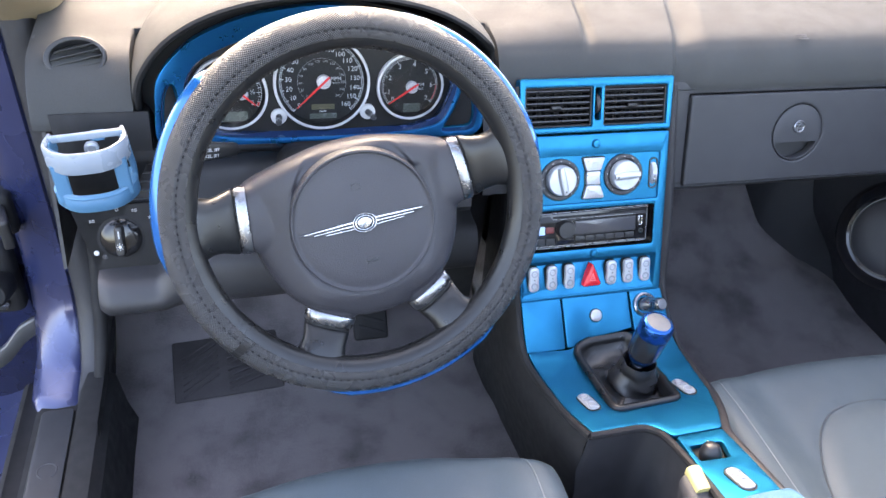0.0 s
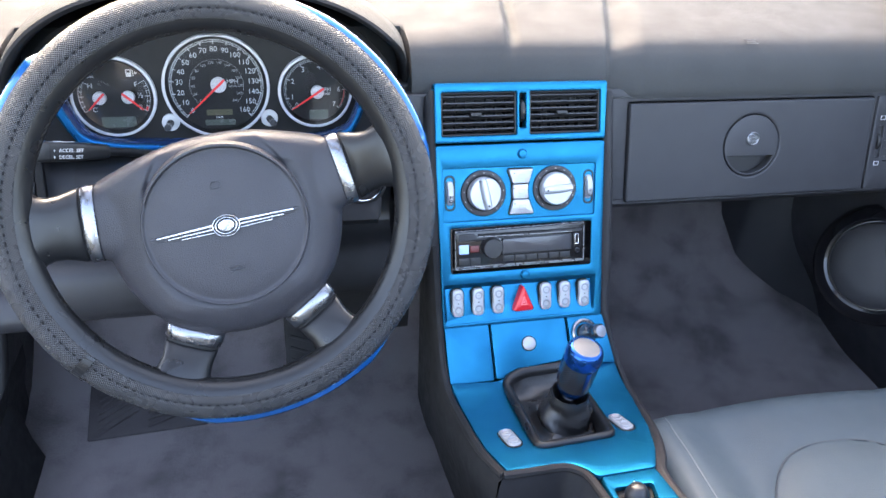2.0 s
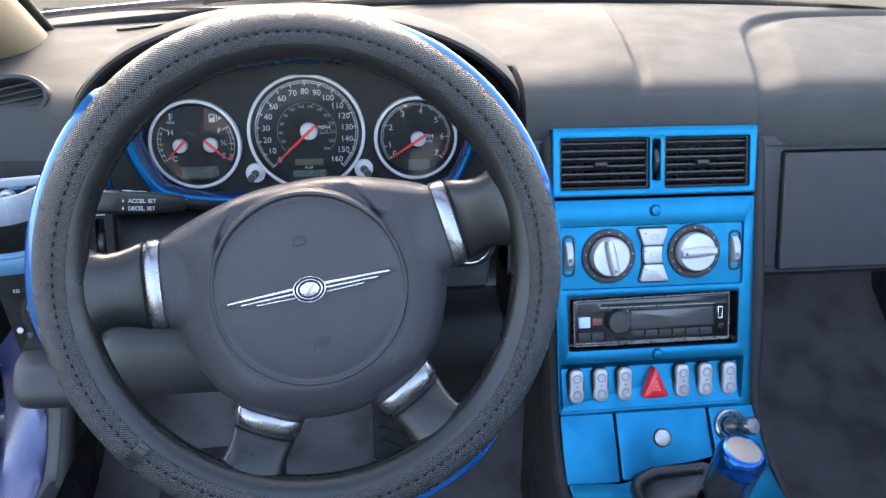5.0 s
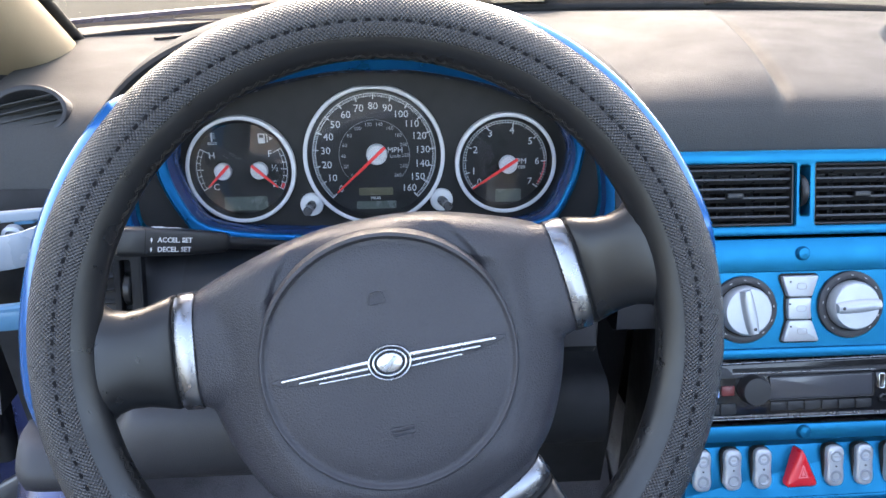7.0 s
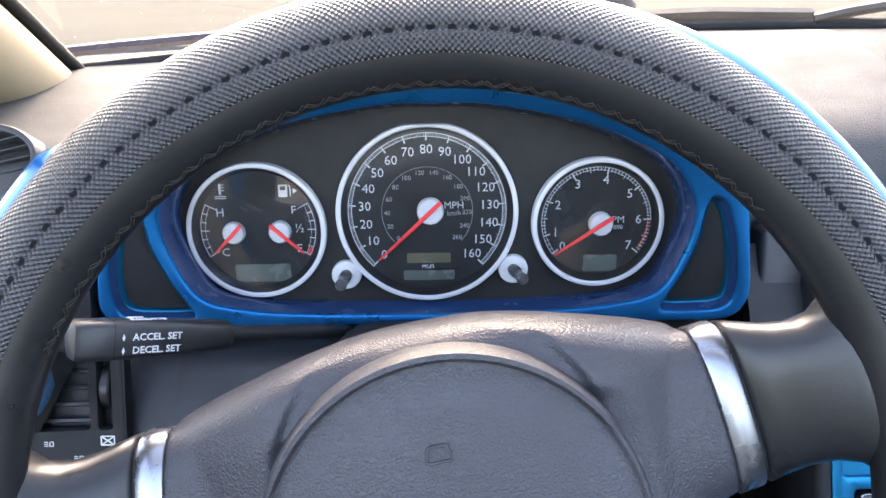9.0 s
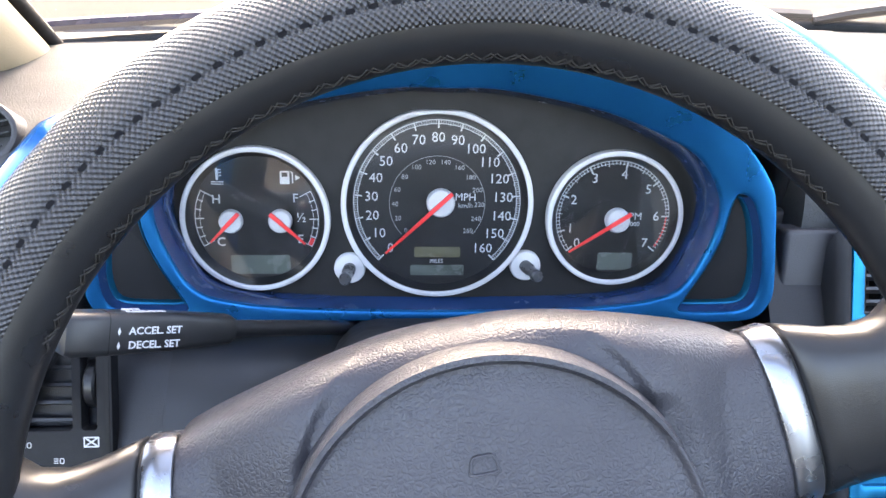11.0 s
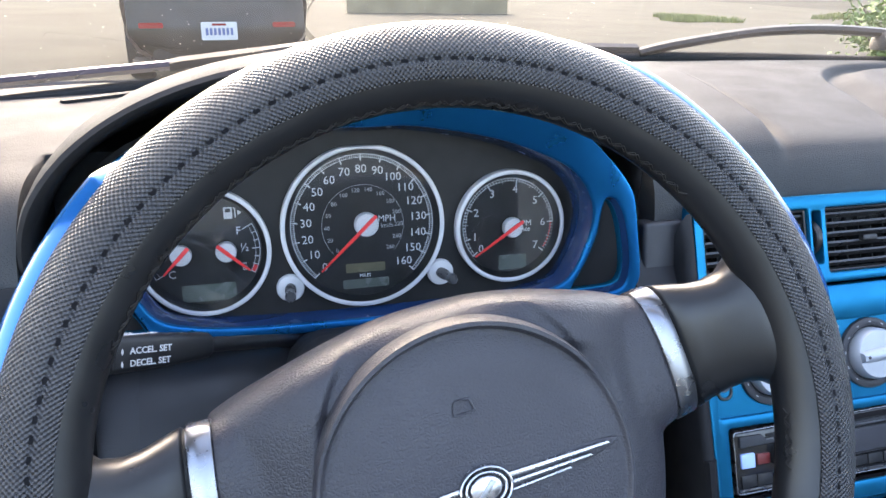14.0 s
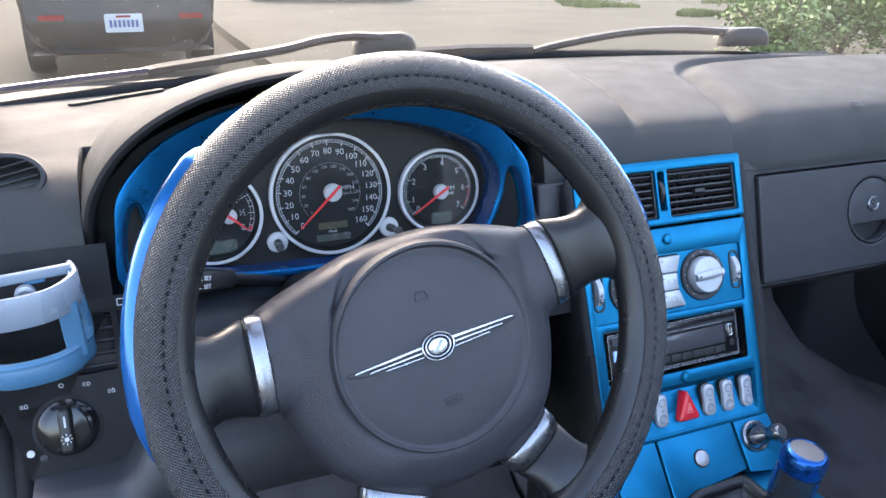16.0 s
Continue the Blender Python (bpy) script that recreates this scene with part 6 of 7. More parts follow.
# Blue strips stand for blue mirrored in the glossy sleeve.
for _a in (35, 155, 275):
    part("knob_reflection", loft([[((r + e) * math.cos(radians(_a + d)), (r + e) * math.sin(radians(_a + d)), z) for d, e in ((-9 * k, 0.0), (-8 * k, 0.0012), (0, 0.0014), (8 * k, 0.0012), (9 * k, 0.0))] for r, z, k in ((0.0194, 0.025, 0.25), (0.0200, 0.036, 0.6), (0.0204, 0.050, 0.9), (0.0206, 0.061, 1.0))], closed=False, m=KNOB), KNOBBLUE, gear)

# handbrake
brake = thing("handbrake", (0.322, 0.45, 0.42), "grey handbrake grip with a cream push button", "handbrake")
part("grip", loft([[(p.x + x, p.y + z * 0.35, p.z + z) for x, z in rrect(0, 0, w, h, min(w, h) * 0.35, 4)] for p, w, h in ((Vector((0.325, 0.30, 0.510)), 0.036, 0.036), (Vector((0.328, 0.42, 0.525)), 0.036, 0.036), (Vector((0.334, 0.52, 0.534)), 0.036, 0.036), (Vector((0.336, 0.543, 0.537)), 0.035, 0.034), (Vector((0.3365, 0.547, 0.538)), 0.031, 0.030))]), PLASTIC, brake, "grey grip")
part("button", loft([[(0.3365 + x, y, 0.553 + z + (y - 0.54) * 0.2) for x, z in rrect(0, 0, w, h, 0.004, 3)] for y, w, h in ((0.528, 0.017, 0.015), (0.552, 0.017, 0.015), (0.5545, 0.016, 0.014), (0.5555, 0.013, 0.011))]), CREAM, brake, "cream yellow release button")
part("arm", tube([(0.325, 0.33, 0.515), (0.322, 0.36, 0.40), (0.320, 0.38, 0.30)], 0.014, 10), DARK, brake, "black lever arm")

# padded armrest over the rear end of the narrow panel
armrest = thing("armrest", (0.383, 0.40, tunnel(0.42)), "dull blue padded armrest on the console", "armrest")
_pad = []
for _y, _k in ((0.4985, 0.55), (0.4975, 0.74), (0.494, 0.88), (0.488, 0.97), (0.478, 1.0), (0.45, 1.0), (0.40, 1.0), (0.34, 1.0), (0.335, 0.9)):
    _z = tunnel(max(_y, 0.40)) + 0.009
    _pad.append([(0.384 + x, _y, _z + z) for x, z in rrect(0, 0, 0.066 * (0.6 + 0.4 * _k), 0.026 * _k, 0.0105 * _k, 5)])
part("pad", loft(_pad), ARMREST, armrest, "dull blue leather pad", angle=70)

# ---- cup holder clipped to the left vent ----
cup = thing("cup_holder", (-0.26, 0.885, 0.73), "white and pale blue folding cup holder clipped to an air vent", "cup holder")
_cm = pose(-0.2620, 0.918, 0.742, 0, -3, 4) @ Matrix.Scale(0.90, 4)


def u_shape(w, depth, r=0.018):
    """Plan of a holder: open at the vent, rounded in front."""
    return smooth([(-w / 2 + 0.004, 0.0), (-w / 2, -depth * 0.5), (-w / 2 + 0.008, -depth + 0.012), (-w / 2 + 0.022, -depth + 0.002), (0, -depth), (w / 2 - 0.022, -depth + 0.002), (w / 2 - 0.008, -depth + 0.012), (w / 2, -depth * 0.5), (w / 2 - 0.004, 0.0)], 5)


def hoop(w, depth, z0, z1, thick, bulge=0.0):
    line = u_shape(w, depth)
    rings = []
    for i, (x, y) in enumerate(line):
        a, b = line[max(i - 1, 0)], line[min(i + 1, len(line) - 1)]
        d = Vector((b[0] - a[0], b[1] - a[1])).normalized()
        n = Vector((d.y, -d.x))
        dip = bulge * (1 - (2 * x / w) ** 2)
        h = thick / 2
        sec = [(-h, z0 + 0.002), (-h, z1 - 0.002), (-h * 0.5, z1), (h * 0.5, z1), (h, z1 - 0.002), (h, z0 + 0.002), (h * 0.5, z0), (-h * 0.5, z0)]
        rings.append([(x + n.x * u, y + n.y * u, z - dip) for u, z in sec])
    return loft(rings, m=_cm)


part("hoop", hoop(0.088, 0.055, 0.050, 0.077, 0.005, 0.003), CUPWHITE, cup, "white upper hoop")
part("lining", hoop(0.0795, 0.0505, 0.054, 0.0735, 0.0022, 0.003), CUPBLUE, cup, "dull blue lining of the hoop")
part("cradle", hoop(0.088, 0.054, -0.001, 0.018, 0.006, 0.004), CUPBLUE, cup, "dull blue lower cradle")
part("cradle_lip", hoop(0.0865, 0.053, 0.014, 0.0205, 0.0085, 0.004), CUPBLUE, cup)
for _s in (-1, 1):
    part("strut", loft([[(x + _s * 0.0335, y - 0.043, z) for x, y in rrect(0, 0, 0.016, 0.006, 0.0025)] for z in (0.008, 0.056)], m=_cm), CUPBLUE, cup)
    part("strut", tube(smooth([(_s * 0.0415, -0.010, 0.066), (_s * 0.043, -0.012, 0.045), (_s * 0.044, -0.014, 0.022), (_s * 0.0425, -0.020, 0.008)], 4), 0.0038, 8, m=_cm), CUPBLUE, cup)
part("rear_bar", loft([[(x, y - 0.010, z + 0.073) for y, z in rrect(0, 0, 0.006, 0.009, 0.002)] for x in (-0.041, 0.041)], m=_cm), CUPWHITE, cup)
part("dial", turned([(0.008, 0.0), (0.008, 0.006), (0.005, 0.007), (0.004, 0.005), (0, 0.005)], 28, m=_cm @ axes((0.004, -0.014, 0.060), (1, 0, 0), (0, 0, 1), (0, -1, 0)), cap=(True, False)), SILVER, cup)
part("clip", box(0.016, 0.016, 0.007, 0.002, m=_cm @ pose(0.012, -0.004, 0.066)), CUPBLUE, cup)

# ---- floor, footwells and sills (setting) ----
def sheet(rows, name, mat, label, category, kind="structure", wobble=0.0, thick=0.0):
    """A gently uneven sheet through rows of points."""
    bm = loft(rows, closed=False)
    if wobble:
        bmesh.ops.subdivide_edges(bm, edges=bm.edges, cuts=5, use_grid_fill=True)
        for v in bm.verts:
            v.co += Vector((0, 0, wobble * noise.noise(v.co * 9)))
    ob = part(name, bm, mat, angle=70)
    return tagged(ob, label, category, "", kind)


sheet([[(x, y, z) for y, z in ((-0.7, 0.235), (0.2, 0.235), (0.75, 0.235), (1.05, 0.242), (1.16, 0.27), (1.28, 0.36), (1.40, 0.52), (1.44, 0.66))] for x in (-0.345, -0.2, 0.0, 0.15, 0.30)], "floor_driver", CARPET, "worn charcoal carpet in the driver's footwell", "carpet", wobble=0.006)
sheet([[(x, y, z) for y, z in ((-0.7, 0.235), (0.2, 0.235), (0.75, 0.235), (1.05, 0.245), (1.2, 0.29), (1.34, 0.40), (1.44, 0.62))] for x in (0.40, 0.55, 0.7, 0.85, 1.12)], "floor_passenger", CARPET, "worn charcoal carpet in the passenger's footwell", "carpet", wobble=0.006)
sheet([[(x, y, z) for x, z in ((0.265, 0.50), (0.285, 0.40), (0.305, 0.30), (0.318, 0.225))] for y in (0.84, 0.95, 1.1, 1.25, 1.44)], "tunnel_wall_driver", CARPET, "charcoal carpet on the tunnel wall", "carpet", wobble=0.004)
sheet([[(x0 - 0.005, y, z0), (0.448, y, 0.42 if z0 > 0.44 else z0), (0.43, y, 0.30), (0.405, y, 0.225)] for y, x0, z0 in ((0.60, 0.436, 0.47), (0.72, 0.466, 0.455), (0.80, 0.474, 0.45), (0.86, 0.474, 0.52), (1.0, 0.47, 0.64), (1.2, 0.47, 0.66), (1.44, 0.47, 0.66))], "tunnel_wall_passenger", CARPET, "charcoal carpet on the tunnel wall", "carpet", wobble=0.004)
sheet([[(x, y, z) for x, z in ((-0.30, 0.72), (-0.33, 0.55), (-0.345, 0.40), (-0.348, 0.22))] for y in (1.105, 1.15, 1.25, 1.44)], "kick_panel", PLASTIC, "charcoal kick panel beside the footwell", "kick panel")
sheet([[(-0.3290, y, 0.378), (-0.3310, y, 0.345), (-0.342, y, 0.30), (-0.347, y, 0.20)] for y in (0.90, 1.0, 1.13)], "inner_sill", RUBBER, "black inner sill beside the footwell", "kick panel")
sheet([[(-0.4, 1.445, z), (1.1, 1.445, z)] for z in (0.2, 0.87)], "firewall", CARPET, "dark firewall behind the footwells", "firewall")

mat_pad = thing("heel_pad", (-0.15, 1.06, 0.24), "black ribbed rubber heel pad on the carpet", "heel pad")
_hp = pose(-0.163, 1.107, 0.2595, 13, 0, 3)
part("pad", box(0.178, 0.12, 0.004, 0.0035, m=_hp @ pose(0, 0, -0.001)), PADGREY, mat_pad)
for _i in range(7):
    part("rib", box(0.075, 0.0045, 0.004, 0.0015, m=_hp @ pose(0.035, -0.040 + 0.0125 * _i, 0.004, 0, 0, 18)), PADGREY, mat_pad)
for _i in range(7):
    part("rib", box(0.070, 0.004, 0.003, 0.0012, m=_hp @ pose(-0.045, -0.036 + 0.0125 * _i, 0.003, 0, 0, 32)), PADGREY, mat_pad)
for _n, _px, _w, _h in (("accelerator_pedal", 0.085, 0.06, 0.13), ("brake_pedal", -0.01, 0.075, 0.06), ("clutch_pedal", -0.13, 0.075, 0.06)):
    _p = thing(_n, (_px, 1.17, 0.26), "black ribbed rubber pedal on a steel arm", "pedal")
    _pmx = pose(_px, 1.14, 0.34, 52, 0, 0) if _px > 0.05 else pose(_px, 1.19, 0.415, 52, 0, 0)
    part("pad", box(_w, _h, 0.014, 0.005, m=_pmx), RUBBER, _p)
    for _i in range(6):
        part("rib", box(_w * 0.8, 0.005, 0.004, 0.001, m=_pmx @ pose(0, -_h * 0.36 + _h * 0.72 * _i / 5, 0.013, 0, 0, -20 if _px > 0.05 else 0)), RUBBER, _p)
    part("arm", tube([(_px, 1.15, 0.335), (_px, 1.24, 0.37), (_px, 1.34, 0.42), (_px, 1.43, 0.60)] if _px > 0.05 else [(_px, 1.20, 0.42), (_px, 1.28, 0.48), (_px, 1.37, 0.60), (_px, 1.43, 0.66)], 0.009, 8), DARK, _p)


sheet([[(x + 0.008, y, 0.72), (x + 0.004, y, 0.5), (x, y, 0.22)] for x, y in smooth([(1.122, 0.90), (1.128, 0.99), (1.118, 1.08), (1.075, 1.165), (0.985, 1.25), (0.965, 1.30), (0.96, 1.45)], 4)], "kick_panel_right", PLASTIC, "charcoal wheel arch panel beside the passenger's footwell", "kick panel")
# ---- seats ----
def bucket_seat(cx, label, front_y, corner, half):
    """A leather bucket seat: cushion with side bolsters and an inset panel, and a reclined backrest."""
    s = thing("bucket_seat", (cx, 0.45, 0.235), label, "bucket seat", "front seats")
    def surface(u, t):
        front = step(0.80, 1.0, t)
        hw = half - 0.02 * front ** 2 - 0.03 * step(0.93, 1.0, t) ** 2
        top = 0.452 + 0.02 * step(0.3, 0.9, t) - 0.10 * step(0.88, 1.02, t) ** 1.6
        bolster = 0.018 * (step(0.52, 0.80, abs(u)) - 1.1 * step(0.84, 1.0, abs(u))) * (1 - 0.7 * front)
        d = abs(u / 0.70) ** 2.6 + (max(0, t - 0.25) / 0.555) ** 2.2
        groove = -0.0035 * math.exp(-((d - 1) / 0.03) ** 2) + 0.004 * step(1.0, 0.75, d)
        seam = -0.0022 * math.exp(-((abs(u) - 0.76 - 0.03 * t) / 0.010) ** 2)
        z = top + bolster + groove + seam - 0.16 * step(0.93, 1.0, abs(u)) - 0.006 * u * u
        y = 0.14 + (front_y - 0.14) * t
        return (cx + hw * u, y + 0.012 * (1 - u * u) * front - corner * front * abs(u) ** 2.5, max(0.29, z))

    rings = []
    for i in range(70):
        r = [surface(-1 + 2 * j / 96, i / 69) for j in range(97)]
        rings.append([(r[0][0], r[0][1], 0.27)] + r + [(r[-1][0], r[-1][1], 0.27)])
    last = rings[-1]
    rings.append([(x, y + 0.004, 0.27 + (z - 0.27) * 0.8) for x, y, z in last])
    rings.append([(x, y - 0.01, 0.27) for x, y, z in last])
    part("cushion", loft(rings, closed=False), SEATLEATHER, s, "blue-grey leather cushion with stitched panels", angle=70)
    for side in (-1, 1):
        part("seam", tube([Vector(surface(side * (0.768 + 0.03 * t), t)) + Vector((0, 0, 0.0003)) for t in np.linspace(0.05, 0.97, 60)], 0.0009, 5), SEATSEAM, s, "pale stitched seam")
    inset_line = []
    for a in np.linspace(0, math.pi, 80):
        c, w = math.cos(a), math.sin(a)
        inset_line.append(Vector(surface(0.70 * math.copysign(abs(c) ** (2 / 2.6), c), 0.25 + 0.555 * w ** (2 / 2.2))) + Vector((0, 0, 0.0014)))
    part("seam", tube(inset_line, 0.0014, 5), SEATDARK, s, "dark seam round the seat panel")
    part("base", box(0.40, 0.5, 0.06, 0.02, m=pose(cx, 0.42, 0.235)), DARK, s)
    back = []
    for k in np.linspace(0, 1, 20):
        z = 0.46 + 0.50 * k
        y = 0.13 - 0.30 * k
        hw = 0.235 - 0.03 * k - 0.06 * step(0.85, 1.0, k)
        back.append([(cx + hw * u, y - 0.03 * (u * u - 1) * -1 - 0.0, z) for u in np.linspace(-1, 1, 25)] + [(cx + hw * u, y - 0.11, z) for u in np.linspace(1, -1, 25)])
    part("backrest", loft(back), SEATLEATHER, s, "blue-grey leather backrest", angle=70)
    return s


bucket_seat(0.005, "blue-grey leather driver's seat with stitched cushion", 0.735, 0.065, 0.24)
bucket_seat(0.697, "blue-grey leather passenger's seat with stitched cushion", 0.80, 0.022, 0.246)

# ---- driver's door opening ----
PILLAR_Z = (0.30, 0.335, 0.343, 0.350, 0.365, 0.385, 0.41, 0.44, 0.48, 0.54, 0.62, 0.72, 0.82, 0.90)


def pillar_back(z):
    """How far ahead the door pillar stands: it sweeps rearwards into the sill."""
    return float(np.interp(z, (0.30, 0.335, 0.343, 0.350, 0.365, 0.40, 0.45, 0.54, 0.90), (0.955, 0.968, 0.99, 1.032, 1.052, 1.082, 1.102, 1.108, 1.092)))


def jamb():
    rings = []
    for z in PILLAR_Z:
        back = pillar_back(z)
        rings.append([(-0.366, back + 0.012, z), (-0.374, back, z), (-0.40, back + 0.004, z), (-0.425, back + 0.014, z), (-0.436, back + 0.032, z), (-0.441, back + 0.10, z), (-0.444, back + 0.30, z)])
    return loft(rings, closed=False)


tagged(part("door_jamb_front", jamb(), BODY, angle=60), "violet-blue painted front door pillar", "door pillar", "", "structure")
def pillar_trim():
    rings = []
    for z in PILLAR_Z[1:]:
        back = pillar_back(z)
        rings.append([(-0.330, back + 0.03, z), (-0.334, back + 0.004, z), (-0.342, back - 0.005, z), (-0.366, back - 0.004, z), (-0.371, back + 0.004, z), (-0.371, back + 0.03, z)])
    return loft(rings, closed=False)


tagged(part("pillar_trim", pillar_trim(), PLASTIC, angle=60), "charcoal plastic trim along the door pillar", "pillar trim", "", "structure")
tagged(part("floor_pan", slab([(-0.46, -0.75), (1.14, -0.75), (1.14, 1.5), (-0.46, 1.5)], 0.17, 0.20), DARK), "black floor pan under the carpet", "floor pan", "", "structure")
tagged(part("door_seal", tube(smooth([(-0.340, 1.020, 0.350), (-0.334, 1.065, 0.42), (-0.327, 1.115, 0.55), (-0.320, 1.115, 0.70), (-0.321, 1.105, 0.80), (-0.327, 1.105, 0.845)], 5), 0.0105, 10), RUBBER, angle=60), "black rubber door seal", "door seal", "", "structure")
tagged(part("sill", loft([[(x, y, z) for x, z in ((-0.455, 0.324), (-0.475, 0.316), (-0.53, 0.31), (-0.565, 0.295), (-0.585, 0.25), (-0.58, 0.15))] for y in (-0.6, 0.2, 0.8, 1.04)], closed=False), BODY, angle=40), "violet-blue painted door sill", "door sill", "", "structure")
tagged(part("sill_channel", loft([[(x, y, z) for x, z in ((-0.362, 0.30), (-0.365, 0.339), (-0.42, 0.336), (-0.428, 0.329), (-0.440, 0.330), (-0.446, 0.334), (-0.452, 0.330), (-0.457, 0.322))] for y in (-0.6, 0.2, 0.8, 1.04)], closed=False), RUBBER, angle=40), "black rubber seal channel of the sill", "door sill", "", "structure")
tagged(part("sill_trim", loft([[(x, y, z) for x, z in ((-0.30, 0.22), (-0.315, 0.28), (-0.322, 0.340), (-0.335, 0.352), (-0.358, 0.352), (-0.368, 0.345))] for y in (-0.6, 0.2, 0.8, 1.03)], closed=False), RUBBER, angle=40), "black plastic sill trim", "sill trim", "", "structure")
sill_plate = thing("sill_plate", (-0.395, 0.70, 0.34), "grey metal step plate on the door sill", "sill plate")
part("plate", slab(rrect(-0.394, 0.70, 0.044, 0.54, 0.008), 0.336, 0.343, 0.002), SILLMETAL, sill_plate)
part("emblem", ring(0.012, [(0.0012 * math.cos(radians(a)), 0.343 + 0.001 * math.sin(radians(a))) for a in range(0, 360, 60)], 32, -60, 240, m=pose(-0.393, 0.86, 0)), SILLMETAL, sill_plate, "embossed ring mark")
door_l = thing("driver_door", (-0.85, 1.22, 0.3), "wide open violet-blue driver's door", "car door")
_dm = pose(-0.45, 1.23, 0.0, 0, 0, 176)
part("skin", loft([[(x, y, z) for x, y in ((0.0, -0.06), (1.1, -0.05), (1.12, -0.02), (1.1, 0.05), (0.0, 0.06))] for z in (0.16, 0.40, 0.70, 0.86)], m=_dm), BODY, door_l)
part("card", slab(rquad([(0.06, 0.33), (1.05, 0.33), (1.05, 0.80), (0.06, 0.80)], 0.03), 0.052, 0.075, 0.01, m=_dm @ axes((0, 0, 0), (1, 0, 0), (0, 0, 1), (0, -1, 0)) @ pose(0, 0, -0.125)), PLASTIC, door_l)
hinge = part("hinge", box(0.075, 0.05, 0.115, 0.012, m=pose(-0.492, 1.165, 0.395)), RUBBER, door_l, "lower hinge on a dark bracket")
part("pin", turned([(0.017, 0.0), (0.020, 0.004), (0.020, 0.05), (0.016, 0.056), (0, 0.057)], 24, m=pose(-0.470, 1.135, 0.455, 72), cap=(True, False)), RUBBER, hinge)
part("bolt", turned([(0.010, 0.0), (0.010, 0.008), (0.007, 0.010), (0, 0.010)], 6, m=pose(-0.480, 1.140, 0.415, 90), cap=(True, False)), SATIN, hinge)
part("arm", loft([[(x, y + dy, z + dz) for dy, dz in rrect(0, 0, 0.012, h, 0.004, 3)] for x, y, z, h in ((-0.440, 1.125, 0.378, 0.030), (-0.462, 1.118, 0.366, 0.036), (-0.485, 1.110, 0.340, 0.034), (-0.515, 1.105, 0.318, 0.030), (-0.56, 1.105, 0.306, 0.030))]), DISCGREY, hinge, "bare metal hinge arm")
stay = part("check_strap", box(0.040, 0.05, 0.062, 0.008, m=pose(-0.438, 1.122, 0.566)), RUBBER, door_l, "black door check strap in its housing")
part("strap", box(0.014, 0.075, 0.042, 0.004, m=pose(-0.428, 1.085, 0.574, 0, 0, 18)), DARK, stay)
part("roller", turned([(0.010, 0.0), (0.011, 0.002), (0.011, 0.040), (0.010, 0.042)], 20, m=pose(-0.446, 1.082, 0.575)), RUBBER, stay)

# ---- passenger's door, closed ----
door_r = thing("passenger_door", (1.03, 0.6, 0.3), "closed charcoal passenger door card with a round loudspeaker", "car door")


def door_card():
    rings = []
    for y in np.linspace(-0.3, 1.30, 40):
        front = step(0.75, 1.1, y)
        r = []
        for z, x in ((0.22, 1.09), (0.25, 1.082), (0.33, 1.05 + 0.01 * front), (0.42, 1.015), (0.52, 1.0), (0.58, 0.975 + 0.05 * front), (0.61, 0.965 + 0.06 * front), (0.63, 0.985 + 0.045 * front), (0.70, 1.03), (0.80, 1.045), (0.90, 1.06)):
            r.append((x + 0.02, y, z))
        rings.append([(x, y, z) for x, y, z in smooth(r, 3)])
    return loft(rings, closed=False)


part("card", door_card(), PLASTIC, door_r, "moulded charcoal door card", angle=60)
_sn = Vector((-0.80, -0.50, 0.33)).normalized()
_sx = Vector((0, 0, 1)).cross(_sn).normalized()
_sp = axes((1.020, 0.99, 0.492), _sx, _sn.cross(_sx), _sn)
loud = part("loudspeaker", turned([(0.108, -0.06), (0.103, -0.02), (0.091, -0.004), (0.080, 0.002), (0.0755, 0.0), (0.0745, -0.004), (0.0, -0.004)], 64, m=_sp, cap=(True, False)), GLOSSBLACK, door_r, "round black loudspeaker housing")
part("cone", turned([(0.0735, -0.003), (0.0705, 0.004), (0.062, 0.008), (0.043, 0.011), (0.0, 0.013)], 64, m=_sp, cap=(True, False)), PLASTIC, loud, "charcoal domed loudspeaker grille")
part("armrest_cup", turned([(0.035, 0.0), (0.035, 0.012), (0.03, 0.016), (0.026, 0.01), (0.024, -0.02), (0, -0.02)], 32, m=pose(1.0, 0.86, 0.615), cap=(True, False)), PLASTIC, door_r)

# ---- windscreen, pillars and cowl ----
HEAD_Y, HEAD_Z = 0.50, 1.25


def screen_point(u, v):
    """u from the left to the right edge, v from the cowl to the header."""
    x = CENTRE + (u * 2 - 1) * (0.70 - 0.10 * v)
    y = screen_base(CENTRE + (u * 2 - 1) * 0.70) + 0.012
    z = 0.888 - 0.02 * abs(2 * u - 1) ** 2
    hy = HEAD_Y - 0.07 * abs(2 * u - 1) ** 2
    bow = 0.03 * math.sin(math.pi * v)
    return Vector((x, y + (hy - y) * v, z + (HEAD_Z - z) * v + bow))


glass = part("windscreen", loft([[screen_point(i / 20, j / 14) for i in range(21)] for j in range(15)], closed=False), SCREEN, angle=80)
glass.visible_shadow = False
tagged(glass, "dusty clear windscreen", "windscreen", "", "structure")


def pillar(u, s):
    rings = []
    for j in range(15):
        p = screen_point(u, j / 14)
        rings.append([(p.x - s * 0.03, p.y + 0.035, p.z - 0.005), (p.x + s * 0.022, p.y + 0.004, p.z - 0.012), (p.x + s * 0.035, p.y - 0.022, p.z - 0.03), (p.x + s * 0.02, p.y - 0.06, p.z - 0.045), (p.x - s * 0.03, p.y - 0.085, p.z - 0.045), (p.x - s * 0.055, p.y - 0.06, p.z - 0.02)])
    return loft([smooth(r, 3, True) for r in rings])


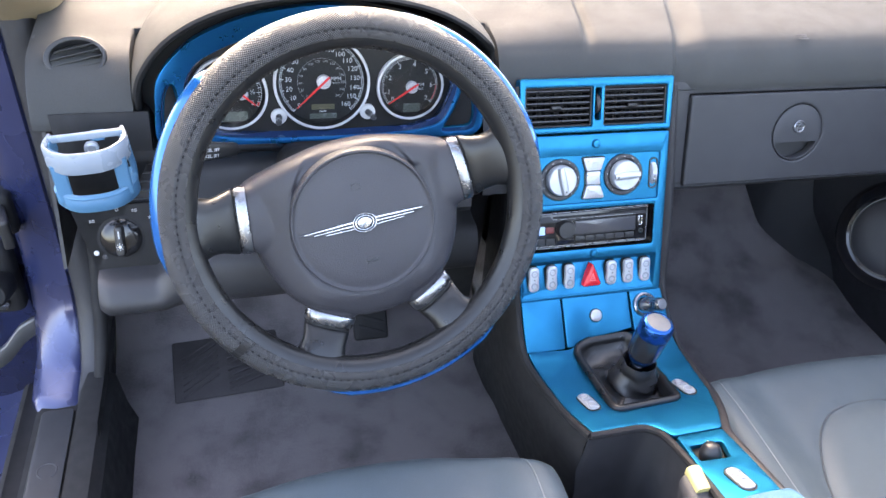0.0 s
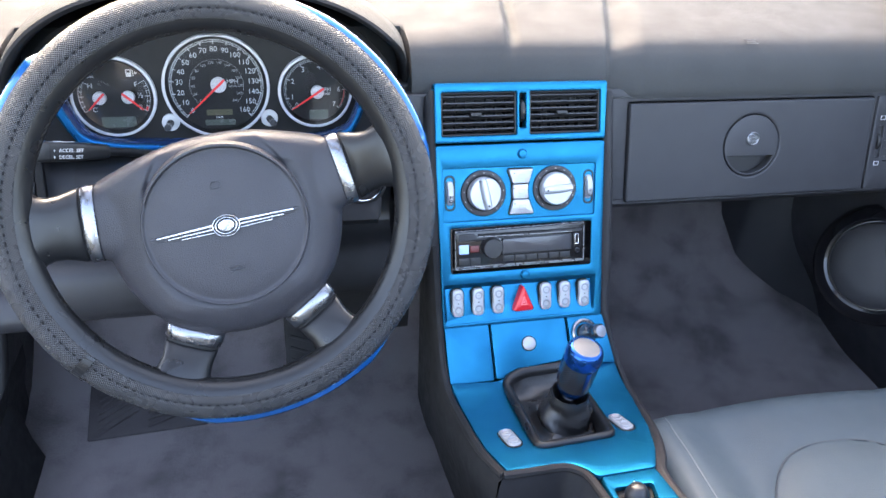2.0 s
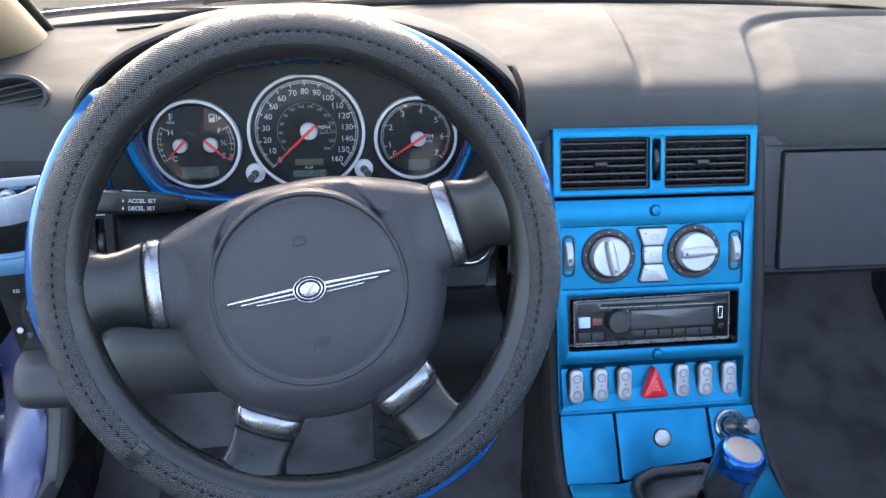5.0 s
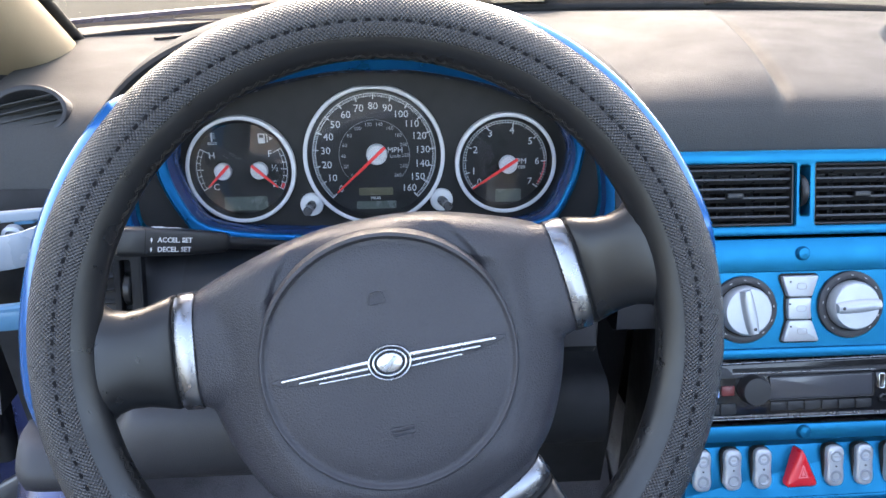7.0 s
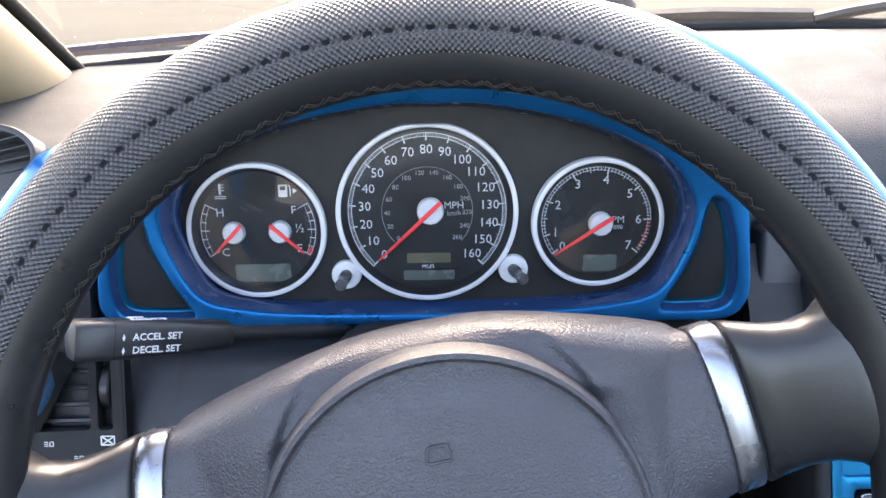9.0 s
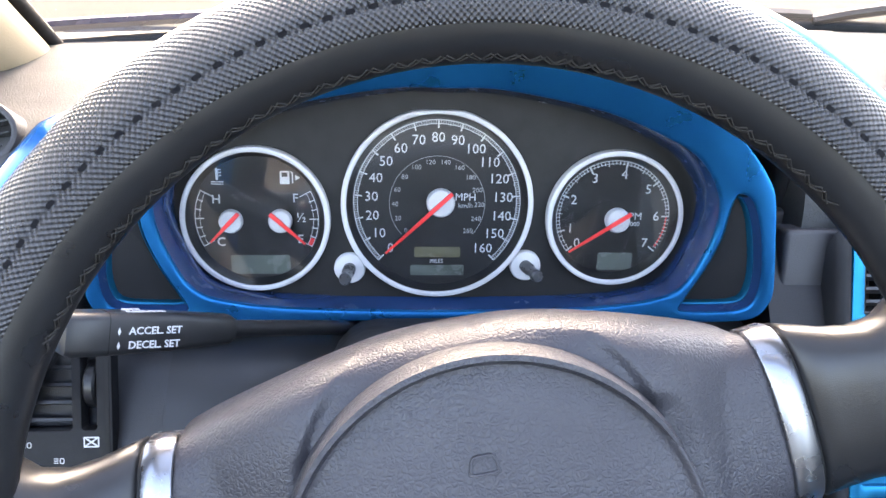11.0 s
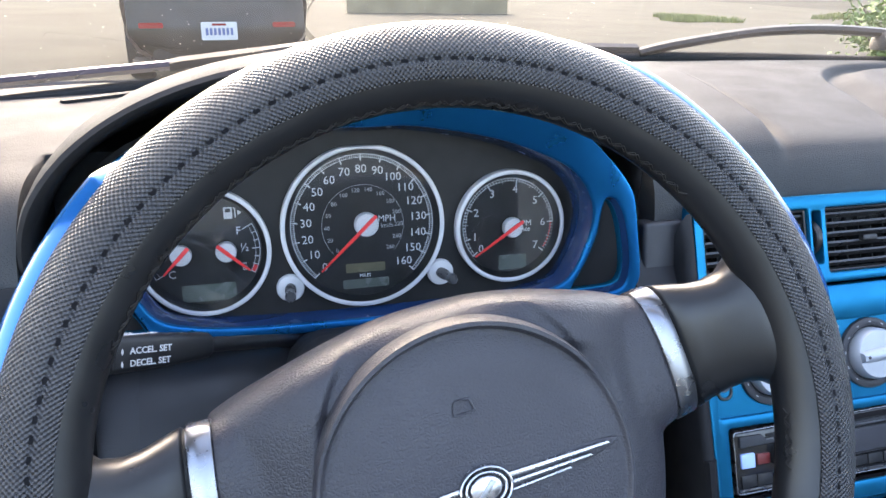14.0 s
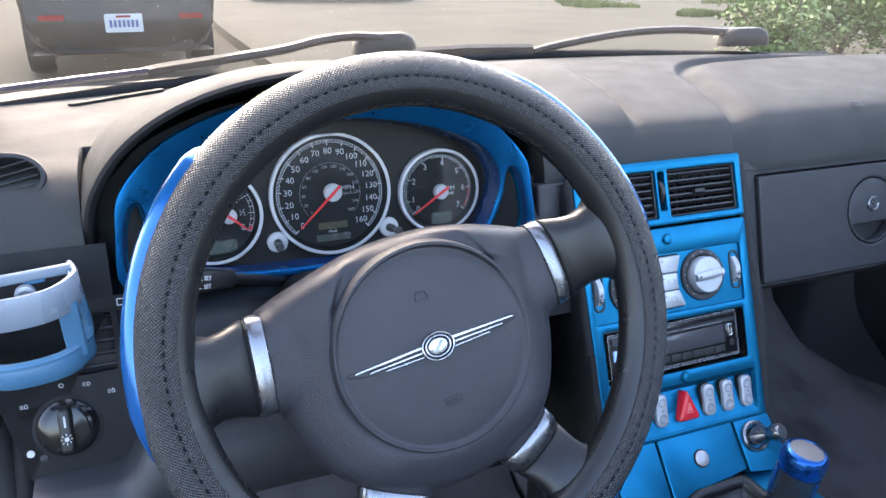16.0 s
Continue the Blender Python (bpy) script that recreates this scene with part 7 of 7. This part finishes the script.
tagged(part("pillar_left", pillar(0, 1), BEIGE, angle=60), "beige trimmed windscreen pillar", "pillar", "", "structure")
tagged(part("pillar_right", pillar(1, -1), BEIGE, angle=60), "beige trimmed windscreen pillar", "pillar", "", "structure")
tagged(part("header_rail", loft([[screen_point(i / 12, 1.0) + Vector((0, dy, dz)) for dy, dz in ((0.03, -0.01), (0.03, 0.015), (-0.05, 0.02), (-0.07, 0.0), (-0.05, -0.03))] for i in range(13)]), BEIGE, angle=50), "beige trimmed windscreen header", "header rail", "", "structure")
tagged(part("screen_seal", tube([screen_point(i / 24, 0.0) + Vector((0, 0.003, 0.001)) for i in range(25)], 0.008, 8), RUBBER, angle=60), "black windscreen seal", "seal", "", "structure")
for _n, _u in (("pillar_seal_left", 0.0), ("pillar_seal_right", 1.0)):
    tagged(part(_n, tube([screen_point(_u, j / 14) + Vector(((0.024 if _u < 0.5 else -0.024), 0.002, -0.004)) for j in range(15)], 0.006, 8), RUBBER, angle=60), "black seal along the pillar", "seal", "", "structure")
tagged(part("cowl", loft([[(x, screen_base(x) + dy, z) for dy, z in ((0.015, 0.878), (0.05, 0.872), (0.10, 0.865), (0.16, 0.868))] for x in np.linspace(-0.48, 1.19, 30)], closed=False), RUBBER, angle=60), "black plastic cowl below the windscreen", "cowl", "", "structure")
tagged(part("bonnet", loft([[(x, screen_base(x) + dy, z - 0.05 * abs((x - CENTRE) / 0.85) ** 3) for dy, z in ((0.10, 0.855), (0.14, 0.862), (0.3, 0.845), (0.7, 0.79), (1.1, 0.70), (1.35, 0.60), (1.42, 0.45))] for x in np.linspace(-0.50, 1.21, 30)], closed=False), BODY, angle=60), "violet-blue painted bonnet", "bonnet", "", "structure")

tagged(part("bonnet_edge", loft([[(x, y + dy, z + dz) for dy, dz in ((0.0, 0.001), (-0.001, 0.0058), (0.0015, 0.0072), (0.008, 0.0040), (0.03, -0.006))] for x, y, z in ((-0.42, 1.224, 0.882), (-0.37, 1.245, 0.886), (-0.306, 1.269, 0.890), (-0.221, 1.30, 0.894), (-0.139, 1.327, 0.8975), (-0.06, 1.35, 0.899))], closed=False), BODY, angle=60), "violet-blue rear edge of the bonnet", "bonnet", "", "structure")


def wiper(blade, arm, cap, label):
    w = thing("windscreen_wiper", (cap[0], cap[1], 0.88), label, "wiper", "windscreen wipers")
    part("blade", loft([[(p[0], p[1] + dy, p[2] + dz) for dy, dz in ((-0.003, -0.004), (0.008, -0.003), (0.010, 0.004), (0.004, 0.008), (-0.004, 0.004))] for p in blade]), WIPERBLACK, w)
    part("arm", tube(smooth(arm, 5), 0.0095, 8, flat=0.7), WIPERBLACK, w)
    part("pivot_cap", loft([[(cap[0] + x * k, cap[1] + y * k, cap[2] - 0.014 + z) for x, y in rrect(0, 0, 0.095, 0.04, 0.016)] for k, z in ((1.0, 0.0), (1.0, 0.012), (0.9, 0.022), (0.65, 0.028))]), WIPERBLACK, w)
    return w


wiper([(-0.150, 1.324, 0.897), (-0.139, 1.327, 0.899), (-0.008, 1.361, 0.910)], [(-0.06, 1.352, 0.906), (0.024, 1.367, 0.915), (0.073, 1.376, 0.924), (0.123, 1.384, 0.928), (0.17, 1.39, 0.925)], (0.178, 1.40, 0.916), "black windscreen wiper with its arm at rest")
wiper([(0.211, 1.398, 0.899), (0.313, 1.403, 0.901), (0.425, 1.403, 0.8985)], [(0.425, 1.402, 0.895), (0.479, 1.398, 0.906), (0.588, 1.388, 0.921), (0.677, 1.374, 0.925), (0.746, 1.360, 0.922), (0.79, 1.35, 0.918)], (0.80, 1.352, 0.913), "black windscreen wiper with its arm at rest")

# rear of the cabin, behind the seats
tagged(part("rear_bulkhead", loft([[(x, -0.30, 0.23), (x, -0.42, 0.80), (x, -0.55, 0.90), (x, -1.4, 0.92), (x, -1.5, 0.3)] for x in (-0.46, 1.17)], closed=False), DARK, angle=40), "dark bulkhead and tail behind the seats", "bulkhead", "", "structure")
tagged(part("sill_right", loft([[(1.09, y, 0.2), (1.12, y, 0.30), (1.2, y, 0.3), (1.22, y, 0.2)] for y in (-0.6, 1.4)], closed=False), DARK), "black plastic door sill trim", "door sill", "", "structure")

# ---- outside: ground, street, parked car, planting ----
tagged(part("ground", loft([[(x, y, 0.0) for x in (-400, -40, -12, 0, 12, 40, 400)] for y in (-400, -40, -8, 0, 8, 20, 40, 400)], closed=False), ASPHALT), "sunlit worn grey asphalt", "ground", "", "structure")
KERB = smooth([(1.0, 5.0), (1.0, 9.5), (1.0, 11.5), (1.06, 13.7), (1.3, 18), (2.2, 26), (4.0, 40)], 6)


def strip(line, offsets, heights):
    rings = []
    for i, (x, y) in enumerate(line):
        a, b = Vector(line[max(i - 1, 0)]), Vector(line[min(i + 1, len(line) - 1)])
        d = (b - a).normalized()
        n = Vector((-d.y, d.x))
        rings.append([(x + n.x * o, y + n.y * o, h) for o, h in zip(offsets, heights)])
    return loft(rings, closed=False)


tagged(part("kerb", strip(KERB, (0, -0.02, -0.14, -0.16), (0, 0.11, 0.11, 0.05)), CONCRETE), "low pale concrete kerb", "kerb", "", "structure")
tagged(part("driveway", strip(KERB, (-0.16, -1.5, -6.0, -16.0), (0.05, 0.06, 0.06, 0.06)), CONCRETE), "pale concrete driveway apron", "driveway", "", "structure")


TANSTONE = material("tan_masonry", (0.20, 0.165, 0.11), 0.95, specular=0.1, spread=0.25, stain=2, grain=0.004, grain_scale=40, bump=0.4)
wall_low = thing("garden_wall", (4.6, 19.6, 0.06), "low tan masonry wall beyond the street", "garden wall")
part("wall", box(4.0, 0.35, 0.62, 0.03, m=pose(4.6, 19.6, 0.05, 0, 0, -12)), TANSTONE, wall_low)
part("coping", box(4.1, 0.45, 0.08, 0.02, m=pose(4.6, 19.6, 0.665, 0, 0, -12)), TANSTONE, wall_low, "tan coping stones")


def tufts(cx, cy, rx, ry, n, h):
    """Blades of grass in an uneven patch."""
    bm = bmesh.new()
    for i in range(n):
        a, r = random.random() * 2 * math.pi, math.sqrt(random.random())
        r *= 0.75 + 0.25 * math.sin(3 * a + cx)
        x, y = cx + rx * r * math.cos(a), cy + ry * r * math.sin(a)
        t, l, w = random.random() * math.pi, h * (0.5 + random.random()), 0.012
        lx, ly = (random.random() - 0.5) * l, (random.random() - 0.5) * l
        p = [bm.verts.new(v) for v in ((x - w * math.cos(t), y - w * math.sin(t), 0.055), (x + w * math.cos(t), y + w * math.sin(t), 0.055), (x + lx, y + ly, l + 0.085))]
        bm.faces.new(p)
    return bm


for _cx, _cy, _rx, _ry in ((9.9, 16.2, 0.9, 1.6), (10.1, 12.6, 0.6, 0.55), (15.5, 16.6, 2.6, 0.9)):
    tagged(part("grass_strip", tufts(_cx, _cy, _rx, _ry, 2200, 0.08), GRASSMAT), "uneven strip of dry green grass", "grass", "", "stuff")


def bush(cx, cy, r, h, seed):
    rnd = random.Random(seed)
    b = thing("bush", (cx, cy, 0.0), "loose light green leafy bush beside the road", "bush", "roadside bushes")
    bt = bmesh.new()
    tips = []
    for i in range(14):
        a, l = rnd.random() * 2 * math.pi, h * (0.6 + 0.5 * rnd.random())
        o = r * (0.2 + 0.8 * rnd.random())
        pts = [(cx, cy, 0), (cx + 0.3 * o * math.cos(a), cy + 0.3 * o * math.sin(a), l * 0.45), (cx + o * math.cos(a), cy + o * math.sin(a), l)]
        tube(smooth(pts, 4), [0.02 * (1 - 0.085 * k) for k in range(9)], 5, bm=bt)
        for k in range(26):
            t = 0.25 + 0.75 * rnd.random()
            tips.append(Vector((cx + o * t * math.cos(a), cy + o * t * math.sin(a), l * (0.2 + 0.8 * t))) + Vector((rnd.gauss(0, 0.13), rnd.gauss(0, 0.13), rnd.gauss(0, 0.11))))
    part("stems", bt, BARK, b)
    lv = bmesh.new()
    for c in tips:
        for k in range(9):
            p = c + Vector((rnd.gauss(0, 0.055), rnd.gauss(0, 0.055), rnd.gauss(0, 0.05)))
            p.z = max(0.03, p.z)
            d, s = Vector((rnd.gauss(0, 1), rnd.gauss(0, 1), rnd.gauss(0, 0.6))).normalized(), 0.022 + 0.02 * rnd.random()
            e = d.cross(Vector((rnd.gauss(0, 1), rnd.gauss(0, 1), 1))).normalized() * s * 0.5
            lv.faces.new([lv.verts.new(q) for q in (p - d * s, p + e, p + d * s, p - e)])
    part("leaves", lv, LEAF, b)


for _i, (_x, _y, _r, _h) in enumerate(((5.75, 6.2, 0.50, 0.72), (6.5, 6.4, 0.72, 1.0), (7.4, 6.9, 0.9, 1.25), (8.8, 7.6, 1.0, 1.4), (6.9, 5.6, 0.7, 1.0))):
    bush(_x, _y, _r, _h, 11 + _i)


def parked_car(x0, y0, turn):
    """A black saloon seen from behind, standing on the street."""
    m = pose(x0, y0, 0, 0, 0, turn)
    c = thing("parked_car", (x0, y0 + 2.2, 0), "black car parked on the street, seen from behind", "car")
    prof = [(0.06, 0.24), (0.0, 0.32), (-0.02, 0.50), (0.0, 0.62), (0.03, 0.78), (0.06, 0.96), (0.14, 1.03), (0.55, 1.07), (1.1, 1.36), (1.7, 1.46), (2.5, 1.44), (3.2, 1.10), (3.5, 1.02), (4.4, 0.90), (4.75, 0.70), (4.8, 0.42), (4.7, 0.26)]
    rings = []
    for y, z in smooth(prof, 4):
        hw = 0.81 - 0.10 * step(0.95, 1.45, z) * 1.9 - 0.21 * step(0.52, 0.22, z)
        cut = 0.05 * step(0.2, 0.0, y)
        rings.append([(u * (hw - (cut if abs(u) > 0.9 else 0)), y + 0.10 * abs(u) ** 4, z - 0.02 * abs(u) ** 3) for u in np.linspace(-1, 1, 15)])
    part("body", loft(rings, closed=False, m=m), CARBLACK, c, "black painted body", angle=50)
    for s in (-1, 1):
        part("flank", loft([[(s * x, y, z) for x, z in ((0.60, 0.25), (0.70, 0.31), (0.775, 0.44), (0.805, 0.70), (0.78, 0.95))] for y in (0.18, 0.6, 2.4, 4.6)], closed=False, m=m), CARBLACK, c)
        part("tail_lamp", loft([[(s * (0.56 + dx), -0.012 + 0.02 * dx - t, 0.55 + dz) for dx, dz in rrect(0, 0, 0.20, 0.045, 0.015)] for t in (-0.03, 0.022)], m=m), LAMPRED, c, "red reflector lamp")
        part("upper_lamp", loft([[(s * (0.55 + dx), 0.045 - t, 0.86 + dz) for dx, dz in rrect(0, 0, 0.42, 0.10, 0.03)] for t in (-0.03, 0.03)], m=m), LAMPRED, c, "red tail lamp")
        for y in (0.85, 3.75):
            w = part("wheel", turned([(0.18, 0.0), (0.31, 0.0), (0.33, 0.03), (0.335, 0.10), (0.33, 0.19), (0.31, 0.22), (0.18, 0.22)], 36, m=m @ pose(s * 0.60, y, 0.335, 0, s * 90, 0)), RUBBER, c, "black tyre")
            part("rim", turned([(0.2, 0.02), (0.2, 0.20), (0.12, 0.21), (0, 0.2)], 24, m=m @ pose(s * 0.60, y, 0.335, 0, s * 90, 0)), SATIN, w)
    part("valance", loft([[(x, y, z) for x, z in rrect(0, 0.30, 1.14, 0.10, 0.04)] for y in (0.02, 0.06)], m=m), RUBBER, c, "black bumper valance")
    part("underside", loft([[(x, y, 0.24) for x in (-0.75, 0.75)] for y in (0.1, 4.6)], closed=False, m=m), VOID, c)
    part("rear_window", loft([[(u * (0.60 - 0.08 * k), 0.62 + 0.44 * k + 0.03 * u * u, 1.10 + 0.235 * k + 0.012) for u in np.linspace(-1, 1, 9)] for k in (0, 0.5, 1)], closed=False, m=m), WINDOWDARK, c, "dark rear window")
    p = part("number_plate", loft([[(dx, -0.03 - t, 0.50 + dz) for dx, dz in rrect(0, 0, 0.305, 0.152, 0.012)] for t in (0.0, 0.012)], m=m), PLATEWHITE, c, "white number plate with blue print")
    for i in range(7):
        part("plate_bar", loft([[(-0.105 + 0.035 * i + dx, -0.042 - t, 0.495 + dz) for dx, dz in rrect(0, 0, 0.022, 0.06, 0.004)] for t in (0.0, 0.003)], m=m), PLATEBAR, p)
    part("plate_bar", loft([[(dx, -0.042 - t, 0.555 + dz) for dx, dz in rrect(0, 0, 0.12, 0.018, 0.004)] for t in (0.0, 0.003)], m=m), LAMPRED, p)


parked_car(-0.22, 7.62, 3)
